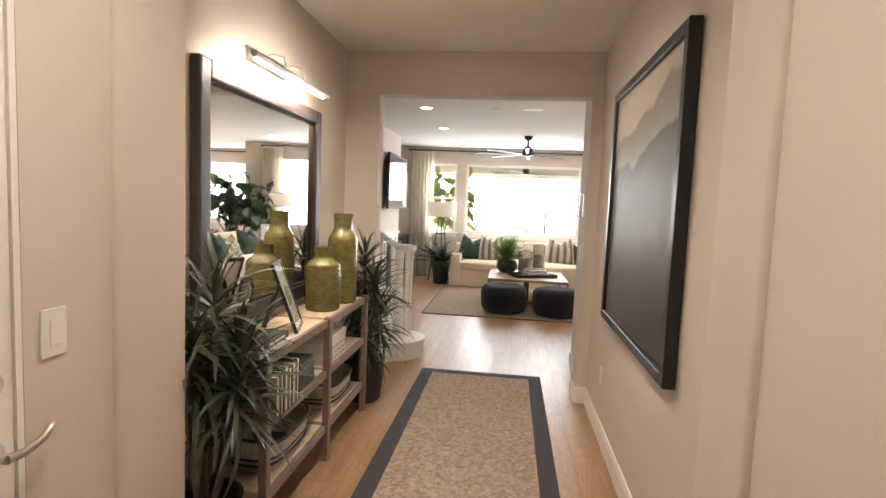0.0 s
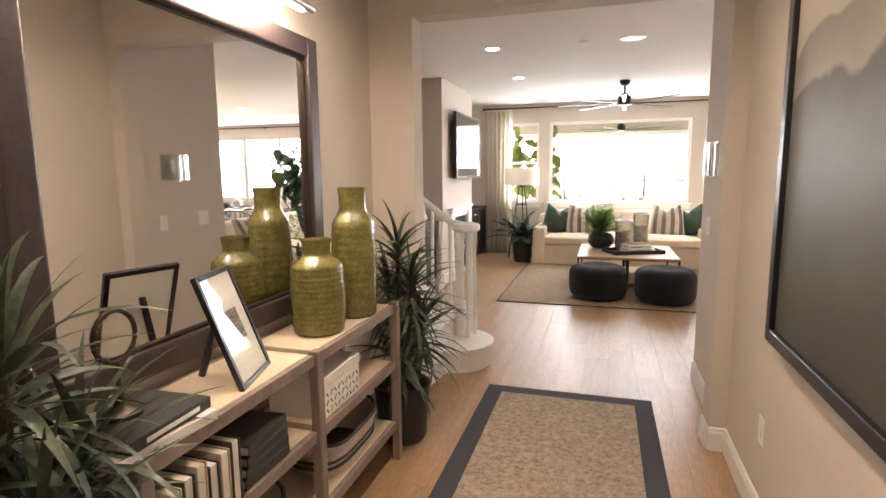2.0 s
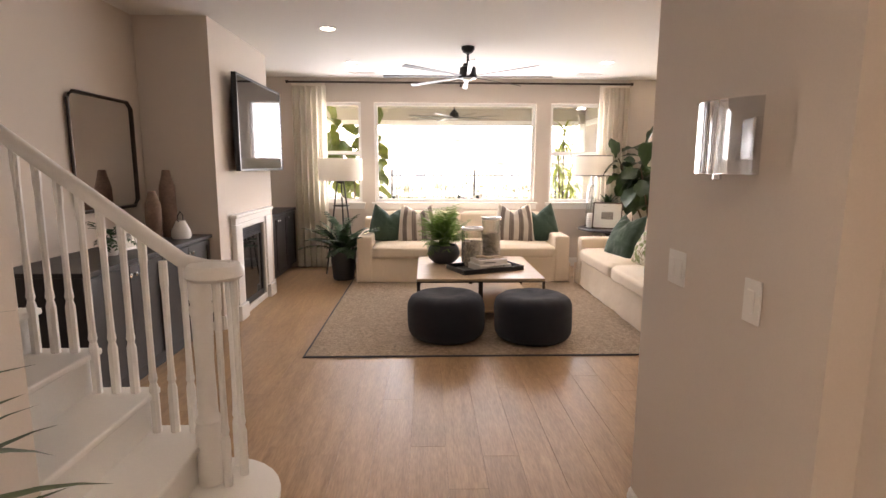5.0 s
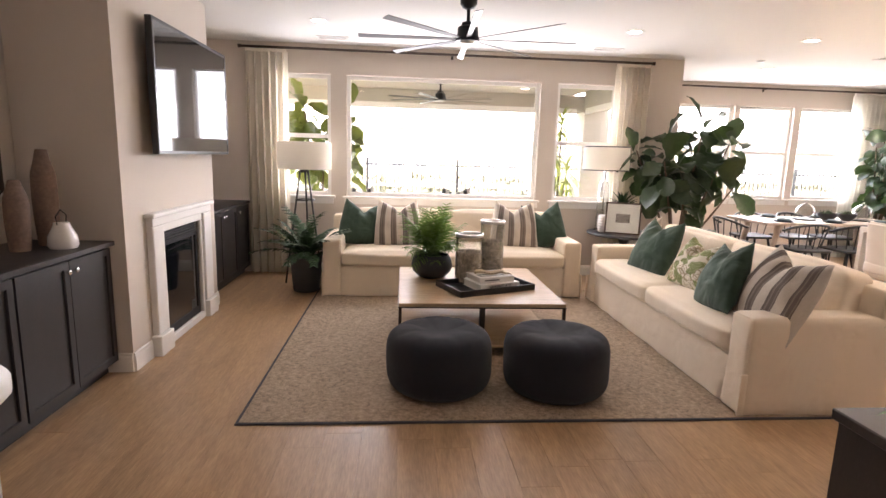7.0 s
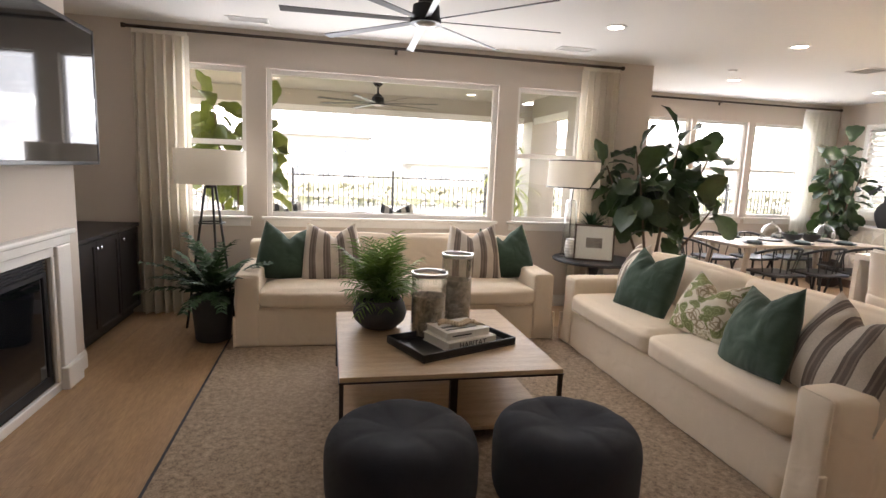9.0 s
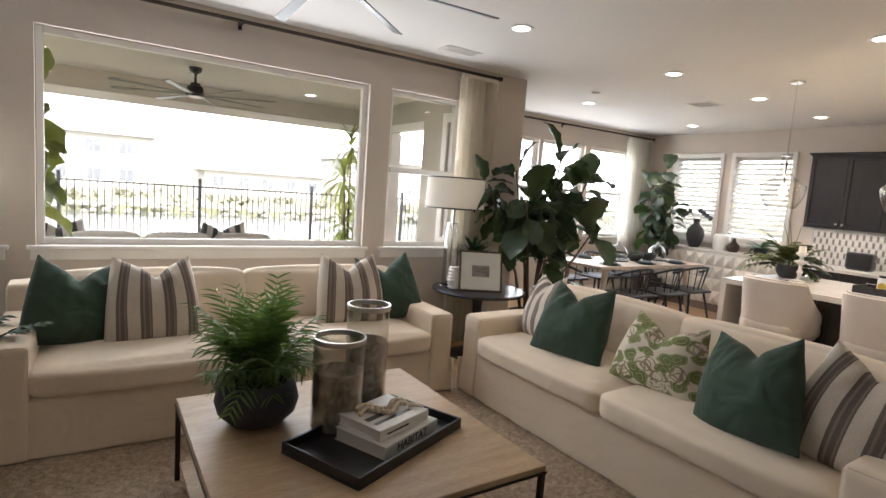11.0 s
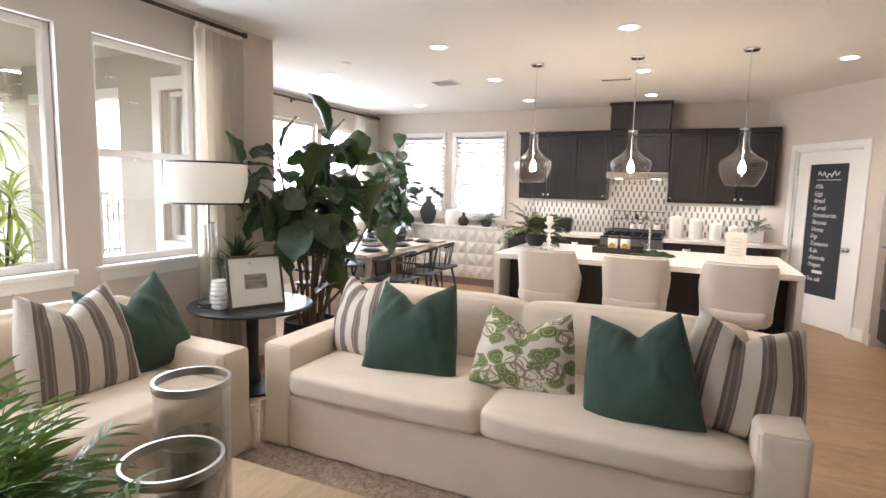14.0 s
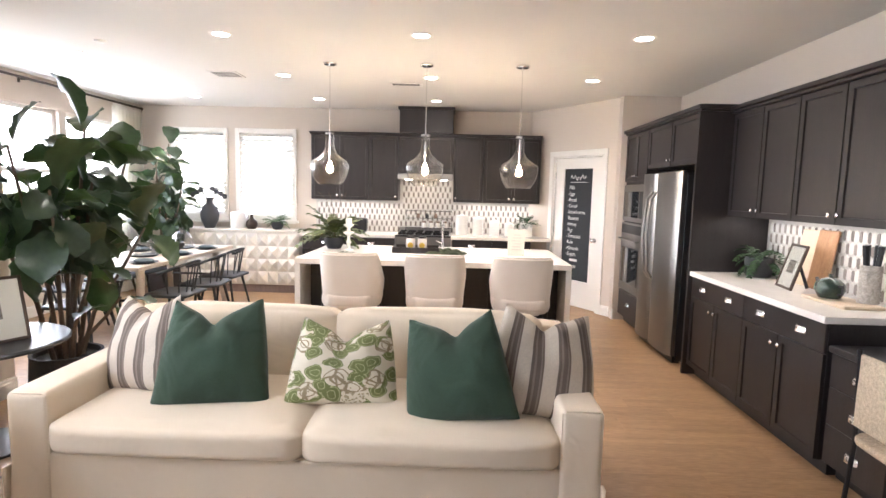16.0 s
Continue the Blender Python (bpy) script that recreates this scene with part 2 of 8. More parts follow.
BLACK = mat("black_satin", (0.012, 0.012, 0.014), 0.35, vary=0.25, bump=0.04)
BRONZE = mat("bronze_metal", (0.06, 0.045, 0.035), 0.4, 0.8, vary=0.2, bump=0.05)
SCREEN = mat("dark_screen", (0.008, 0.009, 0.011), 0.06, vary=0.1, bump=0.0, coat=0.5)
MIRROR = mat("mirror_glass", (0.90, 0.90, 0.89), 0.012, 1.0, vary=0.0, bump=0.0, rough_vary=0.0)
PANE = glass("window_glass", (0.97, 0.98, 0.98), thin=True)
CLEAR = glass("clear_glass", (0.97, 0.97, 0.96))
SMOKE_GLASS = glass("thin_clear_glass", (0.95, 0.95, 0.94), thin=True, ior=1.5)
LAMP_ON = glow("lamp_lens", (1.0, 0.90, 0.76), 6.0)
RUG = mat("loop_rug", (0.29, 0.208, 0.137), 1.0, vary=0.5, scale=42, grain=150, bump=1.0, second=(0.57, 0.435, 0.305), blend=0.5)
JUTE = mat("woven_runner", (0.29, 0.215, 0.155), 1.0, vary=0.45, scale=34, grain=130, bump=1.0, second=(0.55, 0.44, 0.325), blend=0.5)
RUG_EDGE = mat("dark_rug_binding", (0.055, 0.055, 0.065), 0.95, vary=0.2, grain=400, bump=0.5)
POUF = mat("navy_boucle", (0.010, 0.011, 0.018), 0.95, vary=0.4, scale=30, grain=260, bump=0.9, sheen=0.08)
PALE_WOOD = mat("pale_wood", (0.46, 0.31, 0.17), 0.42, vary=0.18, scale=3, grain=34, stretch=(1, 7, 7), second=(0.58, 0.42, 0.255), bump=0.06)
GREY_WOOD = mat("grey_washed_wood", (0.24, 0.18, 0.15), 0.6, vary=0.25, scale=3, grain=50, stretch=(7, 7, 0.7), bump=0.12)
SHELF_WOOD = mat("cream_shelf_top", (0.62, 0.50, 0.36), 0.5, vary=0.1, scale=3, grain=60, stretch=(5, 1, 5), bump=0.06)
SHADE_CLOTH = see_through(mat("linen_shade", (0.80, 0.76, 0.68), 0.9, vary=0.04, grain=300, bump=0.25), (0.85, 0.80, 0.72), 0.45)
CURTAIN = see_through(mat("cream_curtain", (0.90, 0.86, 0.78), 0.95, vary=0.05, grain=260, bump=0.3), (0.92, 0.87, 0.78), 0.5)
SHEER = see_through(mat("sheer_curtain", (0.92, 0.90, 0.86), 0.95, vary=0.04, grain=260, bump=0.2), (0.95, 0.94, 0.90), 0.75)
LEAF = mat("fig_leaf", (0.014, 0.040, 0.016), 0.6, vary=0.45, scale=5, grain=40, bump=0.1, second=(0.05, 0.105, 0.035), spec=0.3)
PALM = see_through(mat("palm_leaf", (0.045, 0.105, 0.024), 0.5, vary=0.4, scale=8, grain=60, bump=0.1, second=(0.13, 0.24, 0.055)), (0.30, 0.46, 0.09), 0.22)
FERN = mat("fern_leaf", (0.035, 0.10, 0.022), 0.5, vary=0.4, scale=8, grain=60, bump=0.1, second=(0.075, 0.17, 0.035))
DRACAENA = mat("spiky_leaf", (0.030, 0.052, 0.028), 0.42, vary=0.4, scale=8, grain=60, bump=0.1, second=(0.085, 0.112, 0.06))
OLIVE_LEAF = mat("olive_leaf", (0.055, 0.085, 0.022), 0.5, vary=0.45, scale=6, grain=40, bump=0.1, second=(0.15, 0.18, 0.055))
BARK = mat("bark", (0.14, 0.10, 0.07), 0.9, vary=0.3, scale=12, grain=60, bump=0.6)
SOIL = mat("dark_soil", (0.03, 0.022, 0.016), 1.0, vary=0.4, grain=60, bump=0.9)
CHARCOAL = mat("charcoal_ceramic", (0.035, 0.036, 0.040), 0.55, vary=0.25, scale=9, bump=0.15)
OLIVE = mat("olive_glaze", (0.135, 0.117, 0.028), 0.2, vary=0.3, scale=26, grain=90, bump=0.6, second=(0.205, 0.178, 0.052), coat=0.6)
WHITE_CER = mat("white_ceramic", (0.78, 0.76, 0.72), 0.25, vary=0.04, bump=0.03, coat=0.3)
DARK_FRAME = mat("dark_wood_frame_wide", (0.045, 0.032, 0.030), 0.38, vary=0.3, scale=5, grain=60, stretch=(5, 1, 1), bump=0.06)
TABLE_WOOD = mat("washed_table_wood", (0.50, 0.42, 0.34), 0.5, vary=0.15, scale=3, grain=40, stretch=(1, 6, 6), bump=0.08)
CHAIR_DARK = mat("charcoal_stain", (0.020, 0.022, 0.024), 0.42, vary=0.25, scale=8, bump=0.05)
PAPER = mat("paper", (0.76, 0.73, 0.66), 0.8, vary=0.05, grain=200, bump=0.08)


# ---- builders ----
def part(name, bm, material, parent, label="", smooth=False):
    me = bpy.data.meshes.new(name)
    bm.to_mesh(me)
    bm.free()
    me.materials.append(material)
    if smooth:
        for p in me.polygons:
            p.use_smooth = True
        me.set_sharp_from_angle(angle=radians(smooth if smooth > 1 else 40))
    ob = new(name, me)
    if parent is not None:
        ob.parent = parent
    if label:
        tagged(ob, label)
    return ob


def thing(name, m, label, category, group="", kind=""):
    ob = new(name)
    ob.empty_display_size = 0.1
    ob.matrix_world = m if isinstance(m, Matrix) else pose(*m)
    return tagged(ob, label, category, group, kind)


def box(bm, x0, y0, z0, x1, y1, z1, bevel=0.0, segs=1):
    r = bmesh.ops.create_cube(bm, size=1.0, matrix=Matrix.LocRotScale(((x0 + x1) / 2, (y0 + y1) / 2, (z0 + z1) / 2), None,
                                                                     (abs(x1 - x0), abs(y1 - y0), abs(z1 - z0))))
    if bevel:
        es = list({e for v in r["verts"] for e in v.link_edges})
        bmesh.ops.bevel(bm, geom=es, offset=bevel, segments=segs, affect="EDGES", profile=0.5)
    return bm


def B(*boxes, bevel=0.0, segs=1):
    bm = bmesh.new()
    for b in boxes:
        box(bm, *b, bevel=bevel, segs=segs)
    return bm


def cyl(bm, x, y, z0, z1, r0, r1=None, n=20, m=None):
    r1 = r0 if r1 is None else r1
    t = Matrix.Translation((x, y, (z0 + z1) / 2))
    return bmesh.ops.create_cone(bm, cap_ends=True, segments=n, radius1=r0, radius2=r1, depth=z1 - z0, matrix=(m @ t) if m else t)


def C(x, y, z0, z1, r0, r1=None, n=20, m=None):
    bm = bmesh.new()
    cyl(bm, x, y, z0, z1, r0, r1, n, m)
    return bm


def lathe(profile, n=32, m=None, bm=None):
    """Turns a profile of (radius, height) about the z axis."""
    bm = bm or bmesh.new()
    rings = []
    for r, z in profile:
        if r < 1e-5:
            rings.append([bm.verts.new((0, 0, z))])
        else:
            rings.append([bm.verts.new((r * math.cos(2 * math.pi * i / n), r * math.sin(2 * math.pi * i / n), z)) for i in range(n)])
    for a, b in zip(rings, rings[1:]):
        for i in range(n):
            j = (i + 1) % n
            q = [a[0]] if len(a) == 1 else [a[i], a[j]]
            q += [b[0]] if len(b) == 1 else [b[j], b[i]]
            if len(q) > 2:
                bm.faces.new(q)
    if m:
        bmesh.ops.transform(bm, matrix=m, verts=[v for r in rings for v in r])
    return bm


def tube(points, r, n=8, bm=None, closed=False, r_end=None):
    """A round bar along points."""
    bm = bm or bmesh.new()
    pts = [Vector(p) for p in points]
    rings = []
    up = Vector((0.13, 0.27, 0.95)).normalized()
    for i, p in enumerate(pts):
        if closed:
            d = pts[(i + 1) % len(pts)] - pts[i - 1]
        else:
            d = pts[min(i + 1, len(pts) - 1)] - pts[max(i - 1, 0)]
        d.normalize()
        a = d.cross(up)
        if a.length < 0.05:
            a = d.cross(Vector((1, 0, 0)))
        a.normalize()
        b = d.cross(a)
        rad = r if r_end is None else r + (r_end - r) * i / max(1, len(pts) - 1)
        rings.append([bm.verts.new(p + rad * (a * math.cos(2 * math.pi * k / n) + b * math.sin(2 * math.pi * k / n))) for k in range(n)])
    m = len(rings)
    for i in range(m if closed else m - 1):
        a, b = rings[i], rings[(i + 1) % m]
        for k in range(n):
            bm.faces.new((a[k], a[(k + 1) % n], b[(k + 1) % n], b[k]))
    if not closed:
        bm.faces.new(rings[0][::-1])
        bm.faces.new(rings[-1])
    return bm


def soft_box(x0, y0, z0, x1, y1, z1, r=0.06, crown=0.02, n=14, sag=0.0, seed=1):
    """A stuffed block: rounded edges, swollen faces, slight unevenness."""
    bm = bmesh.new()
    bmesh.ops.create_cube(bm, size=2.0)
    bmesh.ops.subdivide_edges(bm, edges=bm.edges[:], cuts=n, use_grid_fill=True)
    cx, cy, cz = (x0 + x1) / 2, (y0 + y1) / 2, (z0 + z1) / 2
    hx, hy, hz = (x1 - x0) / 2, (y1 - y0) / 2, (z1 - z0) / 2
    for v in bm.verts:
        u = Vector([math.copysign(abs(c) ** 0.75, c) for c in v.co])
        p = Vector((u.x * hx, u.y * hy, u.z * hz))
        q = Vector([max(-h + r, min(h - r, c)) for c, h in zip(p, (hx, hy, hz))])
        d = p - q
        if d.length > r and d.length > 0:
            d = d.normalized() * r
        p = q + d
        out = Vector((u.x * (1 - u.y ** 4) * (1 - u.z ** 4), u.y * (1 - u.x ** 4) * (1 - u.z ** 4), u.z * (1 - u.x ** 4) * (1 - u.y ** 4)))
        p += out * crown * 2
        wob = noise.noise(Vector((p.x * 3 + seed, p.y * 3, p.z * 3))) * 0.006
        v.co = Vector((cx, cy, cz)) + p * (1 + wob)
    return bm


def gridwall(name, label, mats, u_range, v_range, z_range, openings, along="x"):
    """A wall of given thickness with openings cut through it: (u0, u1, z0, z1)."""
    us = sorted({u_range[0], u_range[1], *[o[0] for o in openings], *[o[1] for o in openings]})
    zs = sorted({z_range[0], z_range[1], *[o[2] for o in openings], *[o[3] for o in openings]})
    solid = {}
    for i in range(len(us) - 1):
        for k in range(len(zs) - 1):
            um, zm = (us[i] + us[i + 1]) / 2, (zs[k] + zs[k + 1]) / 2
            solid[i, k] = not any(o[0] < um < o[1] and o[2] < zm < o[3] for o in openings)
    bm = bmesh.new()

    def P(u, v, z):
        return (u, v, z) if along == "x" else (v, u, z)

    def quad(*c):
        bm.faces.new([bm.verts.new(P(*p)) for p in c])
    v0, v1 = v_range
    for (i, k), s in solid.items():
        if not s:
            continue
        a, b, c, d = us[i], us[i + 1], zs[k], zs[k + 1]
        quad((a, v0, c), (b, v0, c), (b, v0, d), (a, v0, d))
        quad((a, v1, c), (a, v1, d), (b, v1, d), (b, v1, c))
        for ni, nk, face in ((i - 1, k, ((a, v0, c), (a, v0, d), (a, v1, d), (a, v1, c))), (i + 1, k, ((b, v0, c), (b, v1, c), (b, v1, d), (b, v0, d))),
                             (i, k - 1, ((a, v0, c), (a, v1, c), (b, v1, c), (b, v0, c))), (i, k + 1, ((a, v0, d), (b, v0, d), (b, v1, d), (a, v1, d)))):
            if not solid.get((ni, nk), False):
                quad(*face)
    bmesh.ops.remove_doubles(bm, verts=bm.verts[:], dist=1e-4)
    bmesh.ops.recalc_face_normals(bm, faces=bm.faces[:])
    return tagged(part(name, bm, mats, None), label, "wall", kind="structure")

# ---- setting: walls, ceiling, openings ----
HALL_L, HALL_R = -1.35, 0.69


def pier(name, x0, x1, y0, y1, side):
    """A wall pier with rounded plaster corners towards the hall."""
    r, o = 0.02, []
    if side == "e":
        o = [(x0, y0), (x1 - r, y0)] + [(x1 - r + r * math.sin(a), y0 + r - r * math.cos(a)) for a in (0.4, 0.8, 1.2, 1.57)] + [(x1 - r + r * math.cos(a), y1 - r + r * math.sin(a)) for a in (0, 0.4, 0.8, 1.2, 1.57)] + [(x0, y1)]
    else:
        o = [(x1, y1), (x0 + r, y1)] + [(x0 + r - r * math.sin(a), y1 - r + r * math.cos(a)) for a in (0.4, 0.8, 1.2, 1.57)] + [(x0 + r - r * math.cos(a), y0 + r - r * math.sin(a)) for a in (0, 0.4, 0.8, 1.2, 1.57)] + [(x1, y0)]
    bm = bmesh.new()
    a, b = [bm.verts.new((x, y, 0)) for x, y in o], [bm.verts.new((x, y, CEIL)) for x, y in o]
    for i in range(len(o)):
        j = (i + 1) % len(o)
        bm.faces.new((a[i], a[j], b[j], b[i]))
    bmesh.ops.recalc_face_normals(bm, faces=bm.faces[:])
    return tagged(part(name, bm, WALL, None, smooth=35), "beige painted wall pier with rounded corners", "wall", kind="structure")


gridwall("wall_hall_west", "beige painted hall wall with a mirror on it", WALL, (1.55, 4.17), (HALL_L - 0.14, HALL_L), (0, CEIL), [], "y")
gridwall("wall_foyer_west", "cream painted foyer wall with a door", WALL, (-1.2, 1.23), (-1.49, -1.075), (0, CEIL), [(0.02, 0.95, 0, 2.06)], "y")
pier("wall_pier_west", -1.49, -1.055, 1.2305, 1.55, "e")
gridwall("wall_hall_east", "beige painted hall wall with framed art", WALL, (1.55, 5.28), (HALL_R, HALL_R + 0.16), (0, CEIL), [], "y")
gridwall("wall_foyer_east", "beige painted foyer wall", WALL, (-1.2, 1.23), (0.64, 0.85), (0, CEIL), [], "y")
pier("wall_pier_east", 0.62, 0.85, 1.2305, 1.55, "w")
gridwall("wall_entry", "beige painted wall behind the entry", WALL, (-1.72, 1.06), (-1.34, -1.2), (0, CEIL), [(-0.78, 0.22, 0, 2.1)], "x")
gridwall("wall_hall_opening", "beige painted wall around the wide opening", WALL, (HALL_L, HALL_R), (4.17, 4.33), (0, CEIL), [(-1.075, 0.60, 0, 2.41)], "x")
gridwall("wall_stair_south", "beige painted stair wall", WALL, (-4.6, HALL_L), (4.19, 4.33), (0, CEIL), [], "x")
gridwall("wall_stair_end", "beige painted stair wall", WALL, (4.33, 5.62), (-4.6, -4.46), (0, CEIL), [], "y")
gridwall("wall_stair_north", "beige painted stair wall", WALL, (-4.46, -2.68), (5.48, 5.62), (0, CEIL), [], "x")
gridwall("wall_living_west", "greige painted living room wall", WALL, (5.62, 11.15), (-2.82, -2.68), (0, CEIL), [], "y")
WIN = [(-1.72, -1.14, 0.97, 2.41), (-0.95, 1.415, 0.97, 2.41), (1.63, 2.40, 0.97, 2.41)]
gridwall("wall_living_north", "greige painted wall with three windows", WALL, (-2.82, 3.21), (11.15, 11.31), (0, CEIL), WIN, "x")
NOOK = (11.66, 12.34, 0.95, 2.36)
gridwall("wall_nook_west", "greige painted return wall of the dining nook", WALL, (11.31, 12.8), (3.05, 3.21), (0, CEIL), [NOOK], "y")
DWIN = [(4.05, 4.98, 0.95, 2.41), (5.06, 5.98, 0.95, 2.41), (6.10, 7.06, 0.95, 2.41)]
gridwall("wall_dining_north", "light painted dining wall with three windows", WALL, (3.05, 7.81), (12.8, 12.96), (0, CEIL), DWIN, "x")
KWIN = [(10.45, 11.28, 1.10, 2.38), (11.50, 12.27, 1.10, 2.38)]
gridwall("wall_kitchen_east", "light painted kitchen wall with shuttered windows", WALL, (5.28, 12.8), (7.65, 7.81), (0, CEIL), KWIN, "y")
gridwall("wall_kitchen_south", "greige painted kitchen wall", WALL, (0.85, 7.65), (5.12, 5.28), (0, CEIL), [], "x")
gridwall("wall_oven_side", "greige painted return beside the oven tower", WALL, (5.28, 5.97), (6.16, 6.30), (0, CEIL), [], "y")
# pantry wall, set at an angle, with its doorway
PD = math.degrees(math.atan2(6.87 - 5.97, 7.65 - 6.30))
PLEN = math.hypot(7.65 - 6.30, 6.87 - 5.97)
PANTRY = pose(6.30, 5.97, 0, 0, 0, PD)
pw = gridwall("wall_pantry", "greige painted angled wall with a pantry door", WALL, (0, PLEN - 0.01), (-0.12, 0), (0, CEIL), [(0.21, 1.10, 0, 2.07)], "x")
pw.matrix_world = PANTRY


def slab(name, label, category, material, *boxes, bevel=0.0):
    return tagged(part(name, B(*boxes, bevel=bevel), material, None), label, category, kind="structure")


slab("ceiling", "smooth off-white painted ceiling", "ceiling", CEILING, (-4.6, -1.34, CEIL, 7.81, 12.96, CEIL + 0.12))
slab("roof", "flat plain roof slab over the rooms", "roof", WALL, (-4.8, -1.6, CEIL + 0.14, 8.0, 13.2, CEIL + 0.3))
floor = slab("floor", "oak plank floor with tight joints", "floor", GROUT, (-4.6, -1.34, -0.12, 7.81, 12.96, -0.004))

# chimney breast
gridwall("wall_chimney", "painted chimney breast with a fireplace recess", WALL, (8.0, 9.66), (-2.67, -2.05), (0, CEIL), [(8.49, 9.23, 0, 0.93)], "y")


def baseboard(x0, y0, x1, y1, h=0.13, t=0.016):
    """A moulded skirting board from one corner to the next; it stands to the left of the way."""
    d = Vector((x1 - x0, y1 - y0, 0))
    ln = d.length
    prof = [(0, 0), (t, 0), (t, h - 0.03), (t * 0.7, h - 0.018), (t * 0.7, h - 0.008), (t * 0.35, h), (0, h)]
    bm = bmesh.new()
    a = [bm.verts.new((0, p, q)) for p, q in prof]
    b = [bm.verts.new((ln, p, q)) for p, q in prof]
    for i in range(len(prof)):
        j = (i + 1) % len(prof)
        bm.faces.new((a[i], b[i], b[j], a[j]))
    bm.faces.new(a[::-1])
    bm.faces.new(b)
    bmesh.ops.recalc_face_normals(bm, faces=bm.faces[:])
    ob = part("baseboard", bm, TRIM, None)
    ob.matrix_world = pose(x0, y0, 0, 0, 0, math.degrees(math.atan2(d.y, d.x)))
    return tagged(ob, "white moulded baseboard along the wall", "baseboard", kind="structure")


for seg in [(HALL_L, 4.17, HALL_L, 1.55), (-1.075, 4.17, HALL_L, 4.17), (-1.075, 4.33, -1.075, 4.17), (0.60, 4.17, 0.60, 4.33), (HALL_R, 4.17, 0.60, 4.17),
            (0.60, 4.33, HALL_R, 4.33), (HALL_R, 1.55, HALL_R, 4.17), (HALL_R, 4.33, HALL_R, 5.28), (HALL_R, 5.28, 1.05, 5.28), (-1.055, 1.53, -1.055, 1.25), (-1.075, 1.22, -1.075, 0.96), (-1.075, 0.01, -1.075, -1.2), (0.62, 1.25, 0.62, 1.53),
            (-2.05, 8.0, -2.68, 8.0), (-2.05, 8.255, -2.05, 8.0), (-2.05, 9.66, -2.05, 9.465), (3.21, 11.15, -2.1, 11.15), (3.21, 12.8, 3.21, 11.15), (7.65, 12.8, 3.21, 12.8),
            (7.65, 10.2, 7.65, 12.8), (6.16, 5.95, 6.16, 5.97), (-2.68, 6.2, -2.68, 5.62)]:
    baseboard(*seg)
for u0, u1 in ((0.0, 0.14), (1.17, PLEN - 0.02)):
    p, q = PANTRY @ Vector((u1, 0, 0)), PANTRY @ Vector((u0, 0, 0))
    baseboard(q.x, q.y, p.x, p.y)


def window(name, x0, x1, z0, z1, y, t, label, split=True, flip=1, rot=None, casing=False):
    """A framed window in a wall: frame, panes, sill."""
    w = thing(name, rot if rot else (0, 0, 0), label, "window", kind="structure")
    f = 0.045
    ya, yb = y + 0.05, y + 0.11
    part("window_frame", B((x0, ya, z0, x0 + f, yb, z1), (x1 - f, ya, z0, x1, yb, z1), (x0 + f, ya, z0, x1 - f, yb, z0 + f), (x0 + f, ya, z1 - f, x1 - f, yb, z1), bevel=0.004), TRIM, w)
    mid = (z0 + z1) / 2 if split else None
    if split:
        part("meeting_rail", B((x0 + f, ya - 0.01, mid - 0.025, x1 - f, yb, mid + 0.025), bevel=0.004), TRIM, w)
    for a, b in (((z0 + f, mid - 0.025), (mid + 0.025, z1 - f)) if split else ((z0 + f, z1 - f),)):
        pn = part("pane", B((x0 + f, y + 0.078, a, x1 - f, y + 0.082, b)), PANE, w)
        pn.visible_shadow = False
    part("window_sill", B((x0 - 0.05, y - 0.035, z0 - 0.03, x1 + 0.05, y + 0.05, z0), bevel=0.005), TRIM, w, "white painted sill")
    part("apron", B((x0 - 0.03, y - 0.014, z0 - 0.10, x1 + 0.03, y - 0.001, z0 - 0.03), bevel=0.003), TRIM, w)
    return w


for i, (a, b, c, d) in enumerate(WIN):
    window("window_%d" % (i + 1), a, b, c, d, 11.15, 0.16, "large fixed picture window" if i == 1 else "narrow sash window in a white frame", i != 1)
for i, (a, b, c, d) in enumerate(DWIN):
    window("window_%d" % (i + 4), a, b, c, d, 12.8, 0.16, "white sash window beside the dining table")
for i, (a, b, c, d) in enumerate(KWIN):
    window("window_%d" % (i + 7), a, b, c, d, 0, 0.16, "white window behind plantation shutters", False, rot=pose(7.65, 0, 0, 0, 0, 0) @ Matrix(((0, 1, 0, 0), (1, 0, 0, 0), (0, 0, 1, 0), (0, 0, 0, 1))))

nook = window("window_9", NOOK[0], NOOK[1], NOOK[2], NOOK[3], 0, 0.16, "white sash window of the dining nook towards the patio",
              rot=pose(3.21, 0, 0, 0, 0, 0) @ Matrix(((0, -1, 0, 0), (1, 0, 0, 0), (0, 0, 1, 0), (0, 0, 0, 1))))
part("outer_casing", B((NOOK[0] - 0.11, 0.176, NOOK[2] - 0.11, NOOK[0], 0.20, NOOK[3] + 0.12), (NOOK[1], 0.176, NOOK[2] - 0.11, NOOK[1] + 0.11, 0.20, NOOK[3] + 0.12),
                       (NOOK[0], 0.176, NOOK[3], NOOK[1], 0.20, NOOK[3] + 0.12), (NOOK[0], 0.176, NOOK[2] - 0.11, NOOK[1], 0.20, NOOK[2]), bevel=0.004), TRIM, nook, "white outer casing")

# ---- living room ----


def coords_uv(ob, fx, fy):
    uv = ob.data.uv_layers.new(name="UVMap")
    for lp in ob.data.loops:
        c = ob.data.vertices[lp.vertex_index].co
        uv.data[lp.index].uv = (fx(c), fy(c))


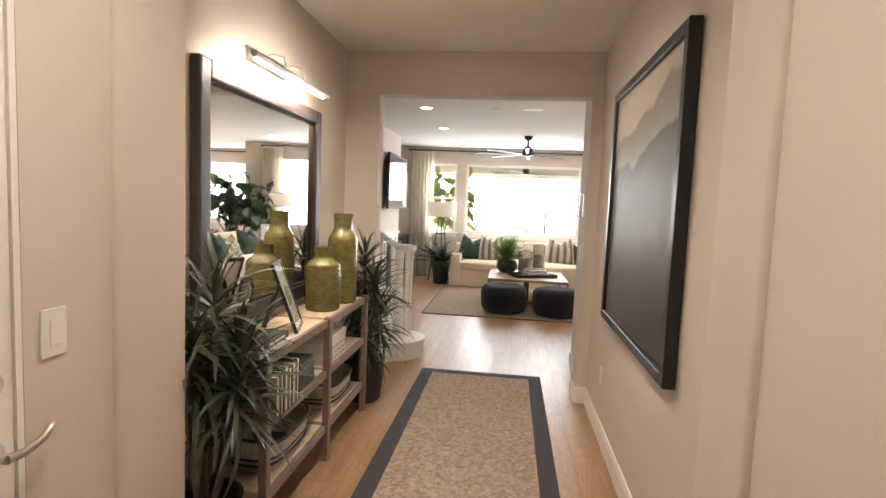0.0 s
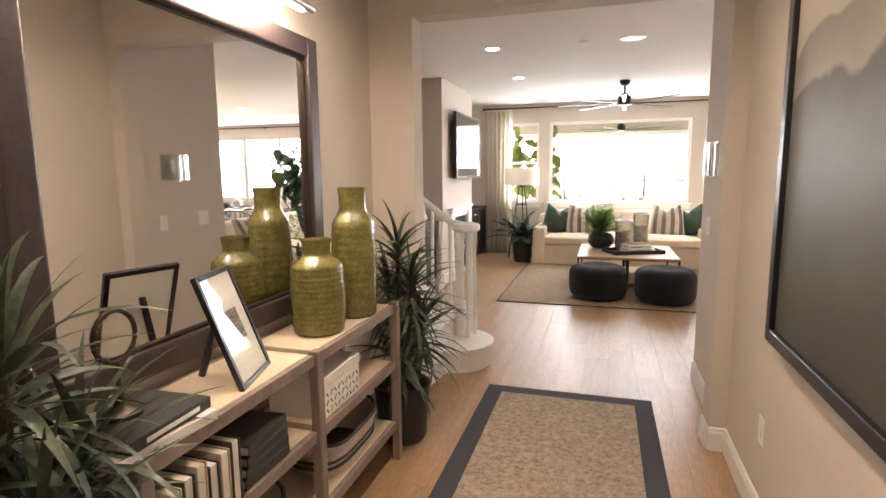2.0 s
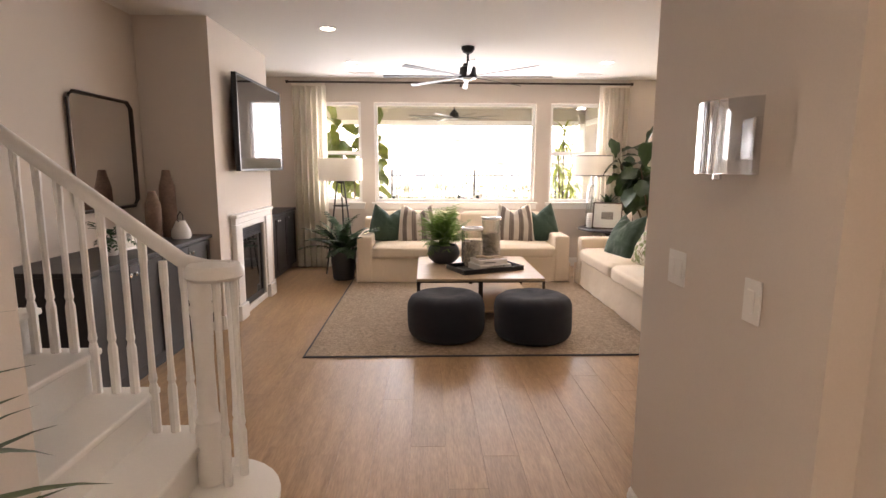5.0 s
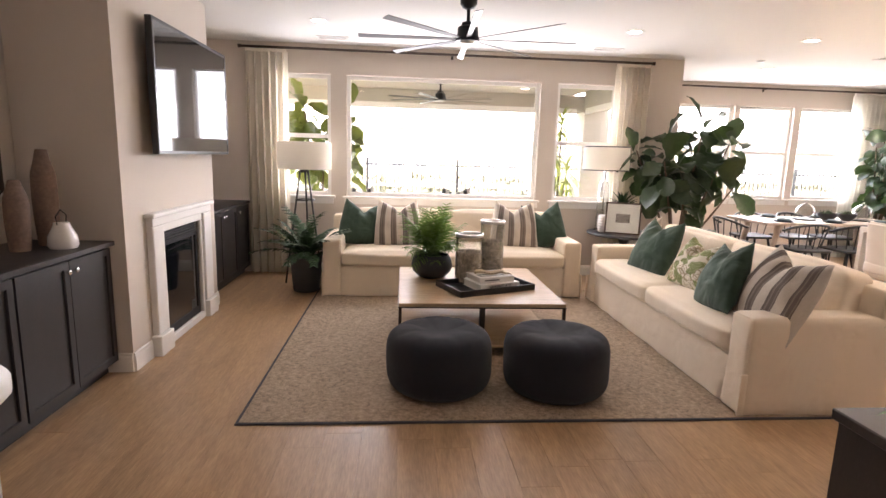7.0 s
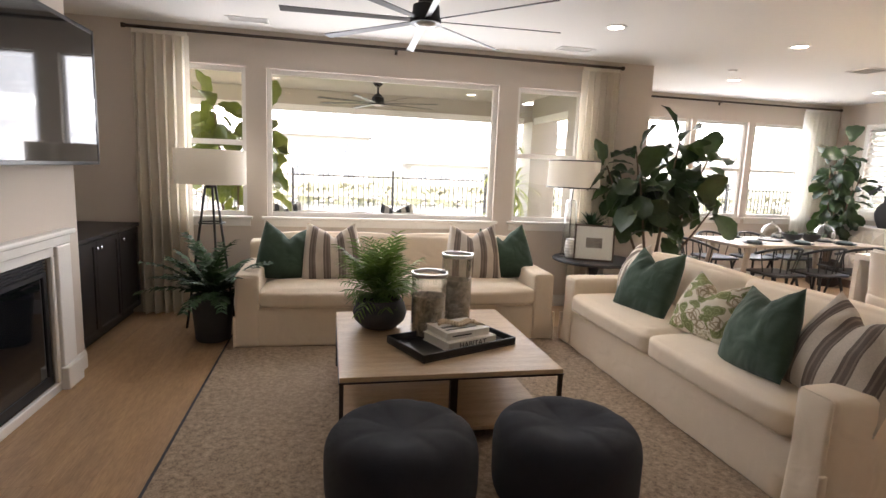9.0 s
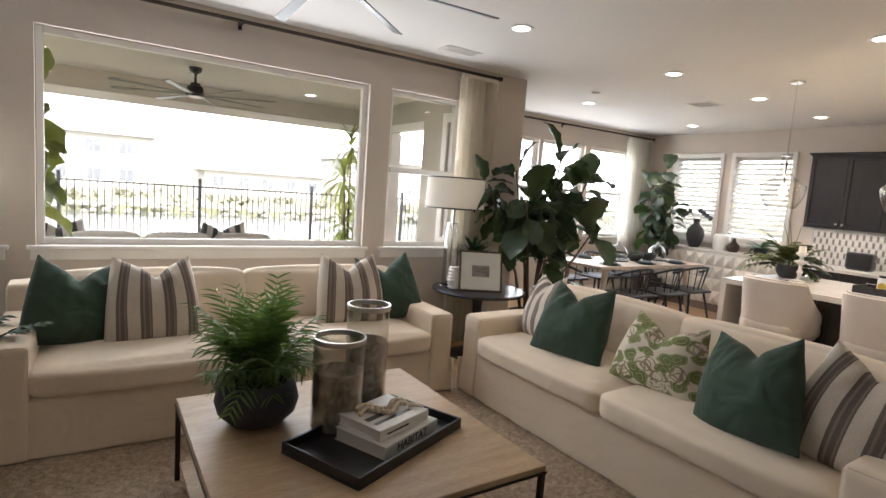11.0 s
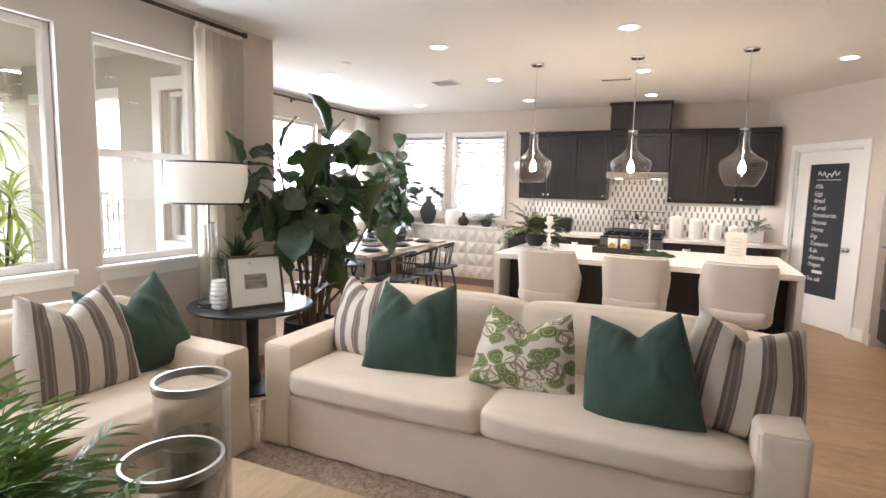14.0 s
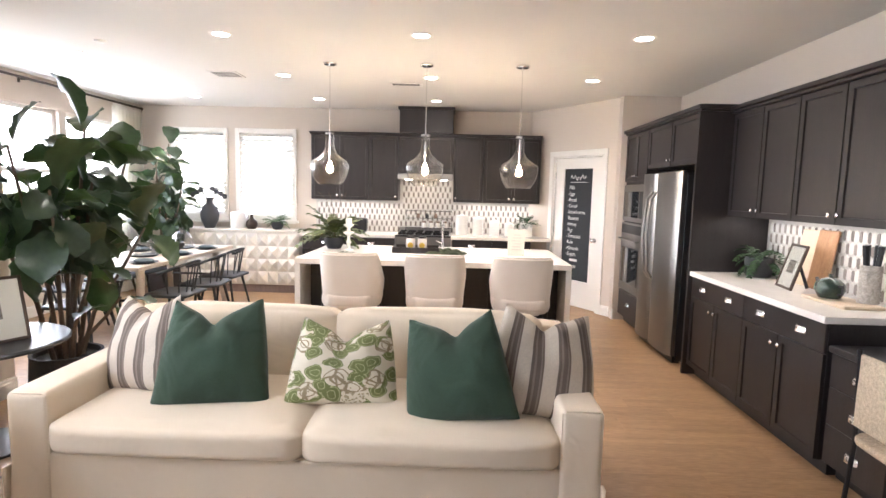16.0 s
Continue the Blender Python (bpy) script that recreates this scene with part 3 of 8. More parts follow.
def sofa(name, m, width, seats, label):
    """Slipcovered sofa: front along +x, width along y, from the back left floor corner."""
    s = thing(name, m, label, "sofa")
    d, arm = 1.0, 0.19

    def drape(bm, out, seed):
        """Lets the cover fall to the floor with a slight flare and soft folds."""
        for v in bm.verts:
            if v.co.z < 0.3:
                k = (0.3 - v.co.z) / 0.3
                f = 0.014 * k + 0.016 * k * noise.noise(Vector((v.co.x * 5 + seed, v.co.y * 5, 0.4)))
                v.co += Vector(out) * f
        return bm
    for y0, y1, o in ((0.0, arm, -1), (width - arm, width, 1)):
        bm = soft_box(0.04, y0, 0.012, d - 0.01, y1, 0.61, 0.022, 0.004, 20, seed=y0 + 3)
        for v in bm.verts:
            if v.co.z < 0.3:
                k = (0.3 - v.co.z) / 0.3
                wv = noise.noise(Vector((v.co.x * 6, v.co.y * 6 + y0, 0.4)))
                if v.co.x > d - 0.08:
                    v.co.x += 0.018 * k + 0.012 * k * wv
                if (v.co.y - (y0 + y1) / 2) * o > 0.05:
                    v.co.y += o * (0.016 * k + 0.018 * k * wv)
            v.co.z = max(0.0125, v.co.z)
        a = part("arm", bm, LINEN, s, smooth=60)
        e = 0.007
        part("piping", tube([(d - 0.01 - e, y0 + e, 0.30), (d - 0.01 - e, y0 + e, 0.60 - e), (d - 0.01 - e, y0 + e + 0.02, 0.61 - e), (d - 0.01 - e, y1 - e - 0.02, 0.61 - e), (d - 0.01 - e, y1 - e, 0.60 - e), (d - 0.01 - e, y1 - e, 0.30)], 0.0045, 6), LINEN, a, smooth=True)
        # kick pleat at the front corner
        yo = y0 + 0.004 if o < 0 else y1 - 0.004
        part("pleat", B((d - 0.02, min(yo, yo + o * 0.016), 0.014, d + 0.022, max(yo, yo + o * 0.016), 0.27), bevel=0.006, segs=2), LINEN, a, smooth=60)
    part("skirt", drape(soft_box(0.5, arm - 0.01, 0.012, d - 0.012, width - arm + 0.01, 0.33, 0.014, 0.0, 26), (1, 0, 0), 2.0), LINEN, s, smooth=60)
    bm = drape(soft_box(0.0, 0.01, 0.012, 0.22, width - 0.01, 0.78, 0.03, 0.003, 16), (-1, 0, 0), 5.0)
    for v in bm.verts:
        v.co.x -= 0.07 * max(0.0, v.co.z - 0.3)
    part("back_frame", bm, LINEN, s, smooth=60)
    w = (width - 2 * arm) / seats
    for i in range(seats):
        a = arm + i * w
        x1, ya, yb, z0, z1 = d + 0.015, a + 0.003, a + w - 0.003, 0.325, 0.485
        c = part("seat_cushion", soft_box(0.22, ya, z0, x1, yb, z1, 0.045, 0.014, 18, seed=i), LINEN, s, smooth=60)
        for z, q in ((z0, 0.010),):
            part("piping", tube([(0.45, ya + 0.008, z + q), (x1 - 0.03, ya + 0.008, z + q), (x1 - 0.010, ya + 0.03, z + q), (x1 - 0.008, (ya + yb) / 2, z + q * 0.7), (x1 - 0.010, yb - 0.03, z + q), (x1 - 0.03, yb - 0.008, z + q), (0.45, yb - 0.008, z + q)], 0.0038, 6), LINEN, c, smooth=True)
    n = max(seats, 2)
    w2 = (width - 2 * arm + 0.02) / n
    for i in range(n):
        a = arm - 0.01 + i * w2
        bm = soft_box(0.15, a + 0.003, 0.47, 0.37, a + w2 - 0.003, 0.875, 0.036, 0.012, 18, seed=i + 5)
        for v in bm.verts:
            k = max(0.0, (v.co.z - 0.6) / 0.3)
            u = (v.co.y - a) / w2 * 2 - 1
            v.co.z += -0.010 * k * abs(u) ** 8 + 0.007 * noise.noise(Vector((v.co.y * 4, i * 3.1, v.co.x * 3)))
            v.co.x += 0.010 * noise.noise(Vector((v.co.y * 5, v.co.z * 5, i * 2.7)))
        bmesh.ops.rotate(bm, verts=bm.verts[:], cent=(0.37, 0, 0.47), matrix=Matrix.Rotation(radians(-10), 3, "Y"))
        part("back_cushion", bm, LINEN, s, smooth=60)
    return s


# second number: local y runs along the sofa's width
sofa("sofa", pose(2.75, 9.95, 0, 0, 0, 180), 2.67, 2, "cream slipcovered sofa with two seat cushions on the rug")
sofa("sofa", pose(-1.08, 10.95, 0, 0, 0, -90), 2.74, 1, "cream slipcovered sofa with one long cushion under the window")


def pillow(m, size, material, label, chop=0.16, seed=1, group="", height=None):
    """A plump cushion, chopped in at the top edge so that its corners stand up. Local: x across, y up, z thick."""
    bm = bmesh.new()
    n = 30
    h = size
    off = 0.10 * math.sin(seed * 2.1)
    top, bot, cloth = {}, {}, []
    for i in range(n + 1):
        for j in range(n + 1):
            u, v = 2 * i / n - 1, 2 * j / n - 1
            ed = max(0.0, 1 - u ** 2) * max(0.0, 1 - v ** 2)
            th = 0.40 * h * ed ** 0.5
            pin = 1 - 0.06 * (1 - abs(u) ** 2) * max(0.0, -v) ** 3
            pin2 = 1 - 0.10 * (1 - abs(v) ** 2) * abs(u) ** 3
            x, y = u * h / 2 * pin2 * (1 + 0.05 * (1 - v) / 2), (v + 1) * h / 2
            y = h / 2 + (y - h / 2) * pin
            up = max(0.0, (v + 0.35) / 1.35)
            q = abs(u - off)
            y -= 2.0 * chop * h * (0.25 * math.exp(-(q / 0.22) ** 2) + 0.75 * max(0.0, 1 - q / 0.98)) * up ** 2.2
            x *= (1 - 0.20 * up ** 1.8) * (1 + 0.05 * (1 - v * v))
            y += 0.03 * h * abs(u) ** 3 * up ** 3
            th *= 1 - 0.5 * math.exp(-(q / 0.22) ** 2) * up ** 1.5
            # folds that run from the chop towards the sides
            fold = math.exp(-((q - 0.16 - 0.42 * (1 - v)) / 0.09) ** 2) * up - 0.7 * math.exp(-((q - 0.30 - 0.55 * (1 - v)) / 0.10) ** 2) * up
            wr = 0.010 * noise.noise(Vector((u * 2.2 + seed, v * 2.2, seed * 1.7))) + 0.004 * noise.noise(Vector((u * 7 + seed, v * 4, seed)))
            if i in (0, n) or j in (0, n):
                top[i, j] = bot[i, j] = bm.verts.new((x, y, wr * 0.6))
                cloth.append((i / n, j / n))
            else:
                top[i, j], bot[i, j] = bm.verts.new((x, y, th / 2 + wr + 0.022 * h * fold * ed ** 0.3)), bm.verts.new((x, y, -th / 2 + wr))
                cloth += [(i / n, j / n)] * 2
    for i in range(n):
        for j in range(n):
            bm.faces.new((top[i, j], top[i + 1, j], top[i + 1, j + 1], top[i, j + 1]))
            bm.faces.new((bot[i, j], bot[i, j + 1], bot[i + 1, j + 1], bot[i + 1, j]))
    ob = part("throw_pillow", bm, material, None, smooth=75)
    uvx = ob.data.uv_layers.new(name="UVMap")
    for lp in ob.data.loops:
        uvx.data[lp.index].uv = cloth[lp.vertex_index]
    ob.matrix_world = m
    if height:
        ob.scale = (1, height / h, 1)
    return tagged(ob, label, "pillow", group)


def on_sofa(x, y, z, face, lean=18, tilt=0, twist=0):
    return pose(x, y, z, 0, 0, face) @ pose(0, 0, 0, 90 - lean, 0, 0) @ pose(0, 0, 0, 0, twist, tilt)


# sofa facing the chimney breast (front to -x)
PG = "pillows on the sofas"
pillow(on_sofa(2.12, 9.57, 0.475, -90, 20, 0, -22), 0.50, STRIPE, "brown and cream striped throw pillow", 0.10, 1, PG)
pillow(on_sofa(1.96, 9.12, 0.475, -90, 25, 4, 10), 0.53, GREEN, "dark green velvet throw pillow with a chopped top", 0.115, 2, PG)
FLORAL = floral("floral_print")
pillow(on_sofa(2.03, 8.50, 0.475, -90, 22, 0, 4), 0.54, FLORAL, "cream pillow with a green leaf and flower print", 0.13, 3, PG, height=0.43)
pillow(on_sofa(1.87, 7.90, 0.475, -90, 24, 8, -10), 0.51, GREEN, "dark green velvet throw pillow tipped on the sofa", 0.10, 4, PG)
pillow(on_sofa(1.96, 7.54, 0.475, -90, 25, -7, 6), 0.53, STRIPE, "brown and cream striped throw pillow leaning on the arm", 0.10, 5, PG)
# sofa under the window (front to -y)
pillow(on_sofa(-0.72, 10.36, 0.475, 0, 24, -3, 12), 0.52, GREEN, "dark green velvet throw pillow with a chopped top", 0.13, 6, PG)
pillow(on_sofa(-0.30, 10.31, 0.475, 0, 20, 2, 0), 0.53, STRIPE, "brown and cream striped throw pillow", 0.12, 7, PG)
pillow(on_sofa(1.00, 10.33, 0.475, 0, 20, -2, 0), 0.54, STRIPE, "brown and cream striped throw pillow", 0.12, 8, PG)
pillow(on_sofa(1.36, 10.37, 0.475, 0, 24, 3, -14), 0.53, GREEN, "dark green velvet throw pillow with a chopped top", 0.13, 9, PG)


def rug(name, x0, y0, x1, y1, field, border, label, h=0.012):
    r = thing(name, ((x0 + x1) / 2, (y0 + y1) / 2, 0), label, "rug")
    hx, hy, b = (x1 - x0) / 2, (y1 - y0) / 2, border
    bm = bmesh.new()
    box(bm, -hx + b, -hy + b, 0.0, hx - b, hy - b, h)
    part("field", bm, field, r)
    part("binding", B((-hx, -hy, 0, -hx + b, hy, h - 0.001), (hx - b, -hy, 0, hx, hy, h - 0.001), (-hx + b, -hy, 0, hx - b, -hy + b, h - 0.001), (-hx + b, hy - b, 0, hx - b, hy, h - 0.001), bevel=0.002), RUG_EDGE, r, "dark cloth binding")
    return r


rug("area_rug", -1.17, 7.24, 2.35, 10.30, RUG, 0.018, "grey-beige looped area rug with a thin dark edge")
rug("hall_runner", -0.73, 0.2, 0.36, 4.73, JUTE, 0.11, "tan woven hall runner with a wide charcoal border", 0.010)


def pouf(m, seed):
    p = thing("pouf", m, "round navy boucle pouf with a tufted top on the rug", "pouf", "poufs beside the coffee table")
    prof = []
    for i in range(25):
        a = -math.pi / 2 + math.pi * i / 24
        c, s = math.cos(a), math.sin(a)
        prof.append((0.338 * math.copysign(abs(c) ** 0.36, c), 0.203 + 0.203 * math.copysign(abs(s) ** 0.5, s)))
    prof[0], prof[-1] = (0, prof[0][1] + 0.0), (0, prof[-1][1] - 0.02)
    bm = lathe(prof, 64)
    for v in bm.verts:
        r, a = math.hypot(v.co.x, v.co.y), math.atan2(v.co.y, v.co.x)
        if v.co.z > 0.3:
            v.co.z -= 0.028 * math.exp(-((r - 0.12) / 0.05) ** 2) * (0.6 + 0.4 * math.sin(3 * a + seed)) + 0.02 * math.exp(-(r / 0.05) ** 2)
            v.co.z -= 0.006 * math.exp(-((a * 4 / math.pi + seed) % 1.0 - 0.5) ** 2 / 0.012) * min(1.0, r / 0.2)
        k = 1 + 0.02 * noise.noise(Vector((v.co.x * 4 + seed, v.co.y * 4, v.co.z * 4)))
        v.co.x *= k
        v.co.y *= k
        v.co.z = max(0.0, v.co.z)
    part("body", bm, POUF, p, smooth=60)
    part("base", C(0, 0, 0.0, 0.02, 0.2, 0.2, 24), BLACK, p)
    return p


pouf((-0.02, 7.71, 0.012), 1)
pouf((0.73, 7.66, 0.012), 2.2)

TX0, TX1, TY0, TY1, TZ = -0.285, 0.955, 8.20, 9.48, 0.43
ct = thing("coffee_table", ((TX0 + TX1) / 2, (TY0 + TY1) / 2, 0.012), "square pale wood coffee table on a thin dark metal frame", "table")
hx, hy, zt = (TX1 - TX0) / 2, (TY1 - TY0) / 2, TZ - 0.012
part("tabletop", B((-hx, -hy, zt - 0.028, hx, hy, zt), bevel=0.003), PALE_WOOD, ct)
part("rim", B((-hx - 0.004, -hy - 0.004, zt - 0.036, hx + 0.004, -hy + 0.02, zt - 0.0285), (-hx - 0.004, hy - 0.02, zt - 0.036, hx + 0.004, hy + 0.004, zt - 0.0285), (-hx - 0.004, -hy + 0.02, zt - 0.036, -hx + 0.02, hy - 0.02, zt - 0.0285), (hx - 0.02, -hy + 0.02, zt - 0.036, hx + 0.004, hy - 0.02, zt - 0.0285)), BRONZE, ct)
for sx in (-1, 1):
    for sy in (-1, 1):
        part("leg", B((sx * hx - 0.011 - sx * 0.011, sy * hy - 0.011 - sy * 0.011, 0, sx * hx + 0.011 - sx * 0.011, sy * hy + 0.011 - sy * 0.011, zt - 0.036)), BRONZE, ct)
part("shelf", B((-hx + 0.02, -hy + 0.02, 0.075, hx - 0.02, hy - 0.02, 0.095), bevel=0.002), PALE_WOOD, ct)
part("cross_bar", B((-0.02, -hy + 0.03, zt - 0.07, 0.02, hy - 0.03, zt - 0.037), (-0.02, -hy + 0.03, 0.096, 0.02, -hy + 0.07, zt - 0.07), (-0.02, hy - 0.07, 0.096, 0.02, hy - 0.03, zt - 0.07)), BRONZE, ct)

# fireplace
fp = thing("fireplace", (-2.05, 8.86, 0), "white moulded fireplace surround with a black firebox", "fireplace")
part("pilaster", B((0.0, -0.575, 0.151, 0.05, -0.395, 0.94), bevel=0.012, segs=3), TRIM, fp)
part("pilaster", B((0.0, 0.395, 0.151, 0.05, 0.575, 0.94), bevel=0.012, segs=3), TRIM, fp)
part("lintel", B((0.0, -0.575, 0.94, 0.05, 0.575, 1.0), bevel=0.008, segs=3), TRIM, fp)
part("mantel_moulding", B((0.0, -0.61, 1.0, 0.075, 0.61, 1.035), bevel=0.012, segs=3), TRIM, fp)
part("plinth", B((0.0, -0.60, 0.0, 0.075, -0.385, 0.15), bevel=0.008, segs=2), TRIM, fp)
part("plinth", B((0.0, 0.385, 0.0, 0.075, 0.60, 0.15), bevel=0.008, segs=2), TRIM, fp)
part("hearth_frame", B((0.0, -0.395, 0.0, 0.03, 0.395, 0.06), (0.0, -0.395, 0.88, 0.03, 0.395, 0.94), (0.0, -0.395, 0.06, 0.03, -0.358, 0.88), (0.0, 0.358, 0.06, 0.03, 0.395, 0.88), bevel=0.006), TRIM, fp)
part("firebox", B((-0.05, -0.358, 0.06, -0.02, 0.358, 0.88)), BLACK, fp)
part("louvre", B(*[(-0.02, -0.34, 0.80 + k * 0.02, 0.004, 0.34, 0.808 + k * 0.02) for k in range(4)]), BLACK_METAL, fp)
part("glass_door", B((-0.02, -0.31, 0.12, -0.008, 0.31, 0.76), bevel=0.003), SCREEN, fp)
part("door_frame", B((-0.02, -0.35, 0.06, 0.0, -0.31, 0.79), (-0.02, 0.31, 0.06, 0.0, 0.35, 0.79), (-0.02, -0.31, 0.06, 0.0, 0.31, 0.12), (-0.02, -0.31, 0.76, 0.0, 0.31, 0.79)), BLACK_METAL, fp)

tv = thing("television", (-1.95, 9.05, 1.45), "large flat black television tilted forward on the chimney breast", "television")
part("screen", B((-0.005, -0.72, 0.02, 0.012, 0.72, 0.875)), SCREEN, tv)
part("bezel", B((-0.03, -0.745, -0.005, 0.016, -0.72, 0.9), (-0.03, 0.72, -0.005, 0.016, 0.745, 0.9), (-0.03, -0.72, -0.005, 0.016, 0.72, 0.02), (-0.03, -0.72, 0.875, 0.016, 0.72, 0.9), bevel=0.003), BLACK, tv)
part("rear_shell", B((-0.05, -0.7, 0.05, -0.03, 0.7, 0.85)), BLACK, tv)
part("wall_bracket", B((-0.1, -0.2, 0.3, -0.05, 0.2, 0.6)), BLACK_METAL, tv)


def shaker(bm_front, y0, y1, z0, z1, x, t=0.02, rail=0.06):
    """A framed cabinet door with a recessed panel, in the plane x, facing +x."""
    box(bm_front, x, y0, z0, x + t, y1, z1)
    bm_front.faces.ensure_lookup_table()
    front = max(bm_front.faces, key=lambda f: f.calc_center_median().x)
    bmesh.ops.inset_region(bm_front, faces=[front], thickness=rail, depth=0.0)
    bmesh.ops.inset_region(bm_front, faces=[front], thickness=0.004, depth=-0.55 * t)
    return bm_front


def knob(m, parent):
    bm = lathe([(0.0, 0), (0.006, 0), (0.006, 0.012), (0.014, 0.018), (0.015, 0.026), (0.009, 0.031), (0, 0.032)], 14, m)
    return part("knob", bm, CHROME, parent, "polished chrome knob", smooth=True)


def cup_pull(m, parent):
    bm = bmesh.new()
    n = 10
    rows = []
    for j in range(5):
        a = math.pi / 2 * j / 4
        rows.append([bm.verts.new((0.022 * math.sin(a) * math.sin(math.pi * i / n) ** 0.6 + 0.001, -0.045 + 0.09 * i / n, 0.02 - 0.034 * (1 - math.cos(a)) )) for i in range(n + 1)])
    for a, b in zip(rows, rows[1:]):
        for i in range(n):
            bm.faces.new((a[i], a[i + 1], b[i + 1], b[i]))
    bmesh.ops.remove_doubles(bm, verts=bm.verts[:], dist=1e-5)
    bmesh.ops.solidify(bm, geom=bm.faces[:], thickness=0.003)
    bmesh.ops.transform(bm, matrix=m, verts=bm.verts[:])
    return part("cup_pull", bm, CHROME, parent, "polished chrome cup pull", smooth=True)


TO_X = pose(0, 0, 0, 0, 90, 0)


def cabinet(name, m, width, depth, height, layout, label, toe=0.09, top=None, upper=False, category="cabinet", group=""):
    """A cabinet unit. Local: back at x=0, front at x=depth, y from 0 to width. layout: (kind, y0, y1, z0, z1, pull)."""
    c = thing(name, m, label, category, group)
    z0 = 0 if upper else toe
    part("body", B((0, 0, z0, depth - 0.022, width, height)), ESPRESSO, c)
    if not upper:
        part("toe_kick", B((0.02, 0.0, 0, depth - 0.08, width, toe)), BLACK, c)
    for kind, a, b, p, q, pull in layout:
        g = 0.003
        if kind == "door":
            dd = part("door", shaker(bmesh.new(), a + g, b - g, p + g, q - g, depth - 0.0215), ESPRESSO, c)
            if pull:
                hy_ = (b - 0.035) if pull[0] == "r" else (a + 0.035)
                hz_ = (q - 0.06) if pull[1] == "t" else (p + 0.06)
                knob(Matrix.Translation((depth - 0.002, hy_, hz_)) @ TO_X, dd)
        else:
            dd = part("drawer", B((depth - 0.0215, a + g, p + g, depth - 0.0015, b - g, q - g), bevel=0.002), ESPRESSO, c)
            for f in ((0.5,) if b - a < 0.75 else (0.25, 0.75)):
                cup_pull(Matrix.Translation((depth - 0.002, a + (b - a) * f, (p + q) / 2)), dd)
    if top:
        part("top", B((-0.0, -0.01, height, depth + 0.015, width + 0.01, height + 0.03), bevel=0.004), top, c)
    return c


cabinet("sideboard", pose(-2.68, 6.22, 0), 1.77, 0.55, 0.86, [("door", 0.02, 0.45, 0.09, 0.85, "rt"), ("door", 0.45, 0.88, 0.09, 0.85, "lt"), ("door", 0.89, 1.32, 0.09, 0.85, "rt"), ("door", 1.32, 1.75, 0.09, 0.85, "lt")],
        "built-in espresso wood cabinet beside the chimney breast", top=ESPRESSO)
cabinet("sideboard", pose(-2.68, 9.68, 0), 1.45, 0.55, 0.86, [("door", 0.01, 0.48, 0.09, 0.85, "rt"), ("door", 0.48, 0.95, 0.09, 0.85, "lt"), ("door", 0.96, 1.43, 0.09, 0.85, "lt")],
        "built-in espresso wood cabinet beyond the chimney breast", top=ESPRESSO)

# ---- kitchen ----
K_ISL = (4.30, 6.90, 5.62, 9.42)
isl = thing("kitchen_island", (4.30, 6.90, 0), "kitchen island with white quartz waterfall ends and a dark base", "island")
part("worktop", B((0, 0, 0.864, 1.32, 2.52, 0.914), bevel=0.003), QUARTZ, isl)
part("waterfall_end", B((0, 0, 0, 1.32, 0.05, 0.863), bevel=0.003), QUARTZ, isl)
part("waterfall_end", B((0, 2.47, 0, 1.32, 2.52, 0.863), bevel=0.003), QUARTZ, isl)
part("base", B((0.36, 0.051, 0, 1.29, 2.469, 0.863)), ESPRESSO, isl)
for k in range(4):
    part("panel", B((0.34, 0.08 + k * 0.59, 0.1, 0.36, 0.14 + k * 0.59, 0.84), (0.34, 0.59 + k * 0.59, 0.1, 0.36, 0.65 + k * 0.59, 0.84), (0.34, 0.14 + k * 0.59, 0.1, 0.36, 0.59 + k * 0.59, 0.17), (0.34, 0.14 + k * 0.59, 0.77, 0.36, 0.59 + k * 0.59, 0.84)), ESPRESSO, isl)


def stool(m):
    s = thing("counter_stool", m, "upholstered cream counter stool with a curved back and dark legs", "stool", "stools along the island")
    # curved back shell, open to +x
    bm = bmesh.new()
    nu, nv = 20, 10
    grid = []
    for j in range(nv + 1):
        z = 0.50 + 0.50 * j / nv
        row = []
        for i in range(nu + 1):
            a = math.pi * (-0.62 + 1.24 * i / nu)
            flare = 0.245 + 0.03 * (j / nv)
            drop = 0.0
            if abs(a) > 1.15:
                drop = (abs(a) - 1.15) * 0.42 * (j / nv)
            row.append(bm.verts.new((0.02 - flare * math.copysign(abs(math.cos(a)) ** 0.55, math.cos(a)), flare * 1.02 * math.copysign(abs(math.sin(a)) ** 0.7, math.sin(a)), z - drop)))
        grid.append(row)
    for a, b in zip(grid, grid[1:]):
        for i in range(nu):
            bm.faces.new((a[i], a[i + 1], b[i + 1], b[i]))
    bmesh.ops.recalc_face_normals(bm, faces=bm.faces[:])
    bmesh.ops.solidify(bm, geom=bm.faces[:], thickness=0.055)
    bmesh.ops.bevel(bm, geom=[e for e in bm.edges if e.calc_face_angle(0) > 1.0], offset=0.018, segments=3, affect="EDGES")
    part("backrest", bm, BOUCLE, s, smooth=60)
    part("seat", soft_box(-0.20, -0.22, 0.50, 0.27, 0.22, 0.66, 0.06, 0.02, 10), BOUCLE, s, smooth=60)
    for sx, sy in ((-0.16, -0.17), (-0.16, 0.17), (0.2, -0.17), (0.2, 0.17)):
        part("leg", tube([(sx * 1.15, sy * 1.15, 0), (sx, sy, 0.5)], 0.013, 10, r_end=0.02), ESPRESSO, s)
    part("footrest", B((-0.18, -0.19, 0.20, -0.165, 0.19, 0.225)), BRONZE, s)
    part("footrest", B((0.21, -0.19, 0.20, 0.225, 0.19, 0.225)), BRONZE, s)
    return s


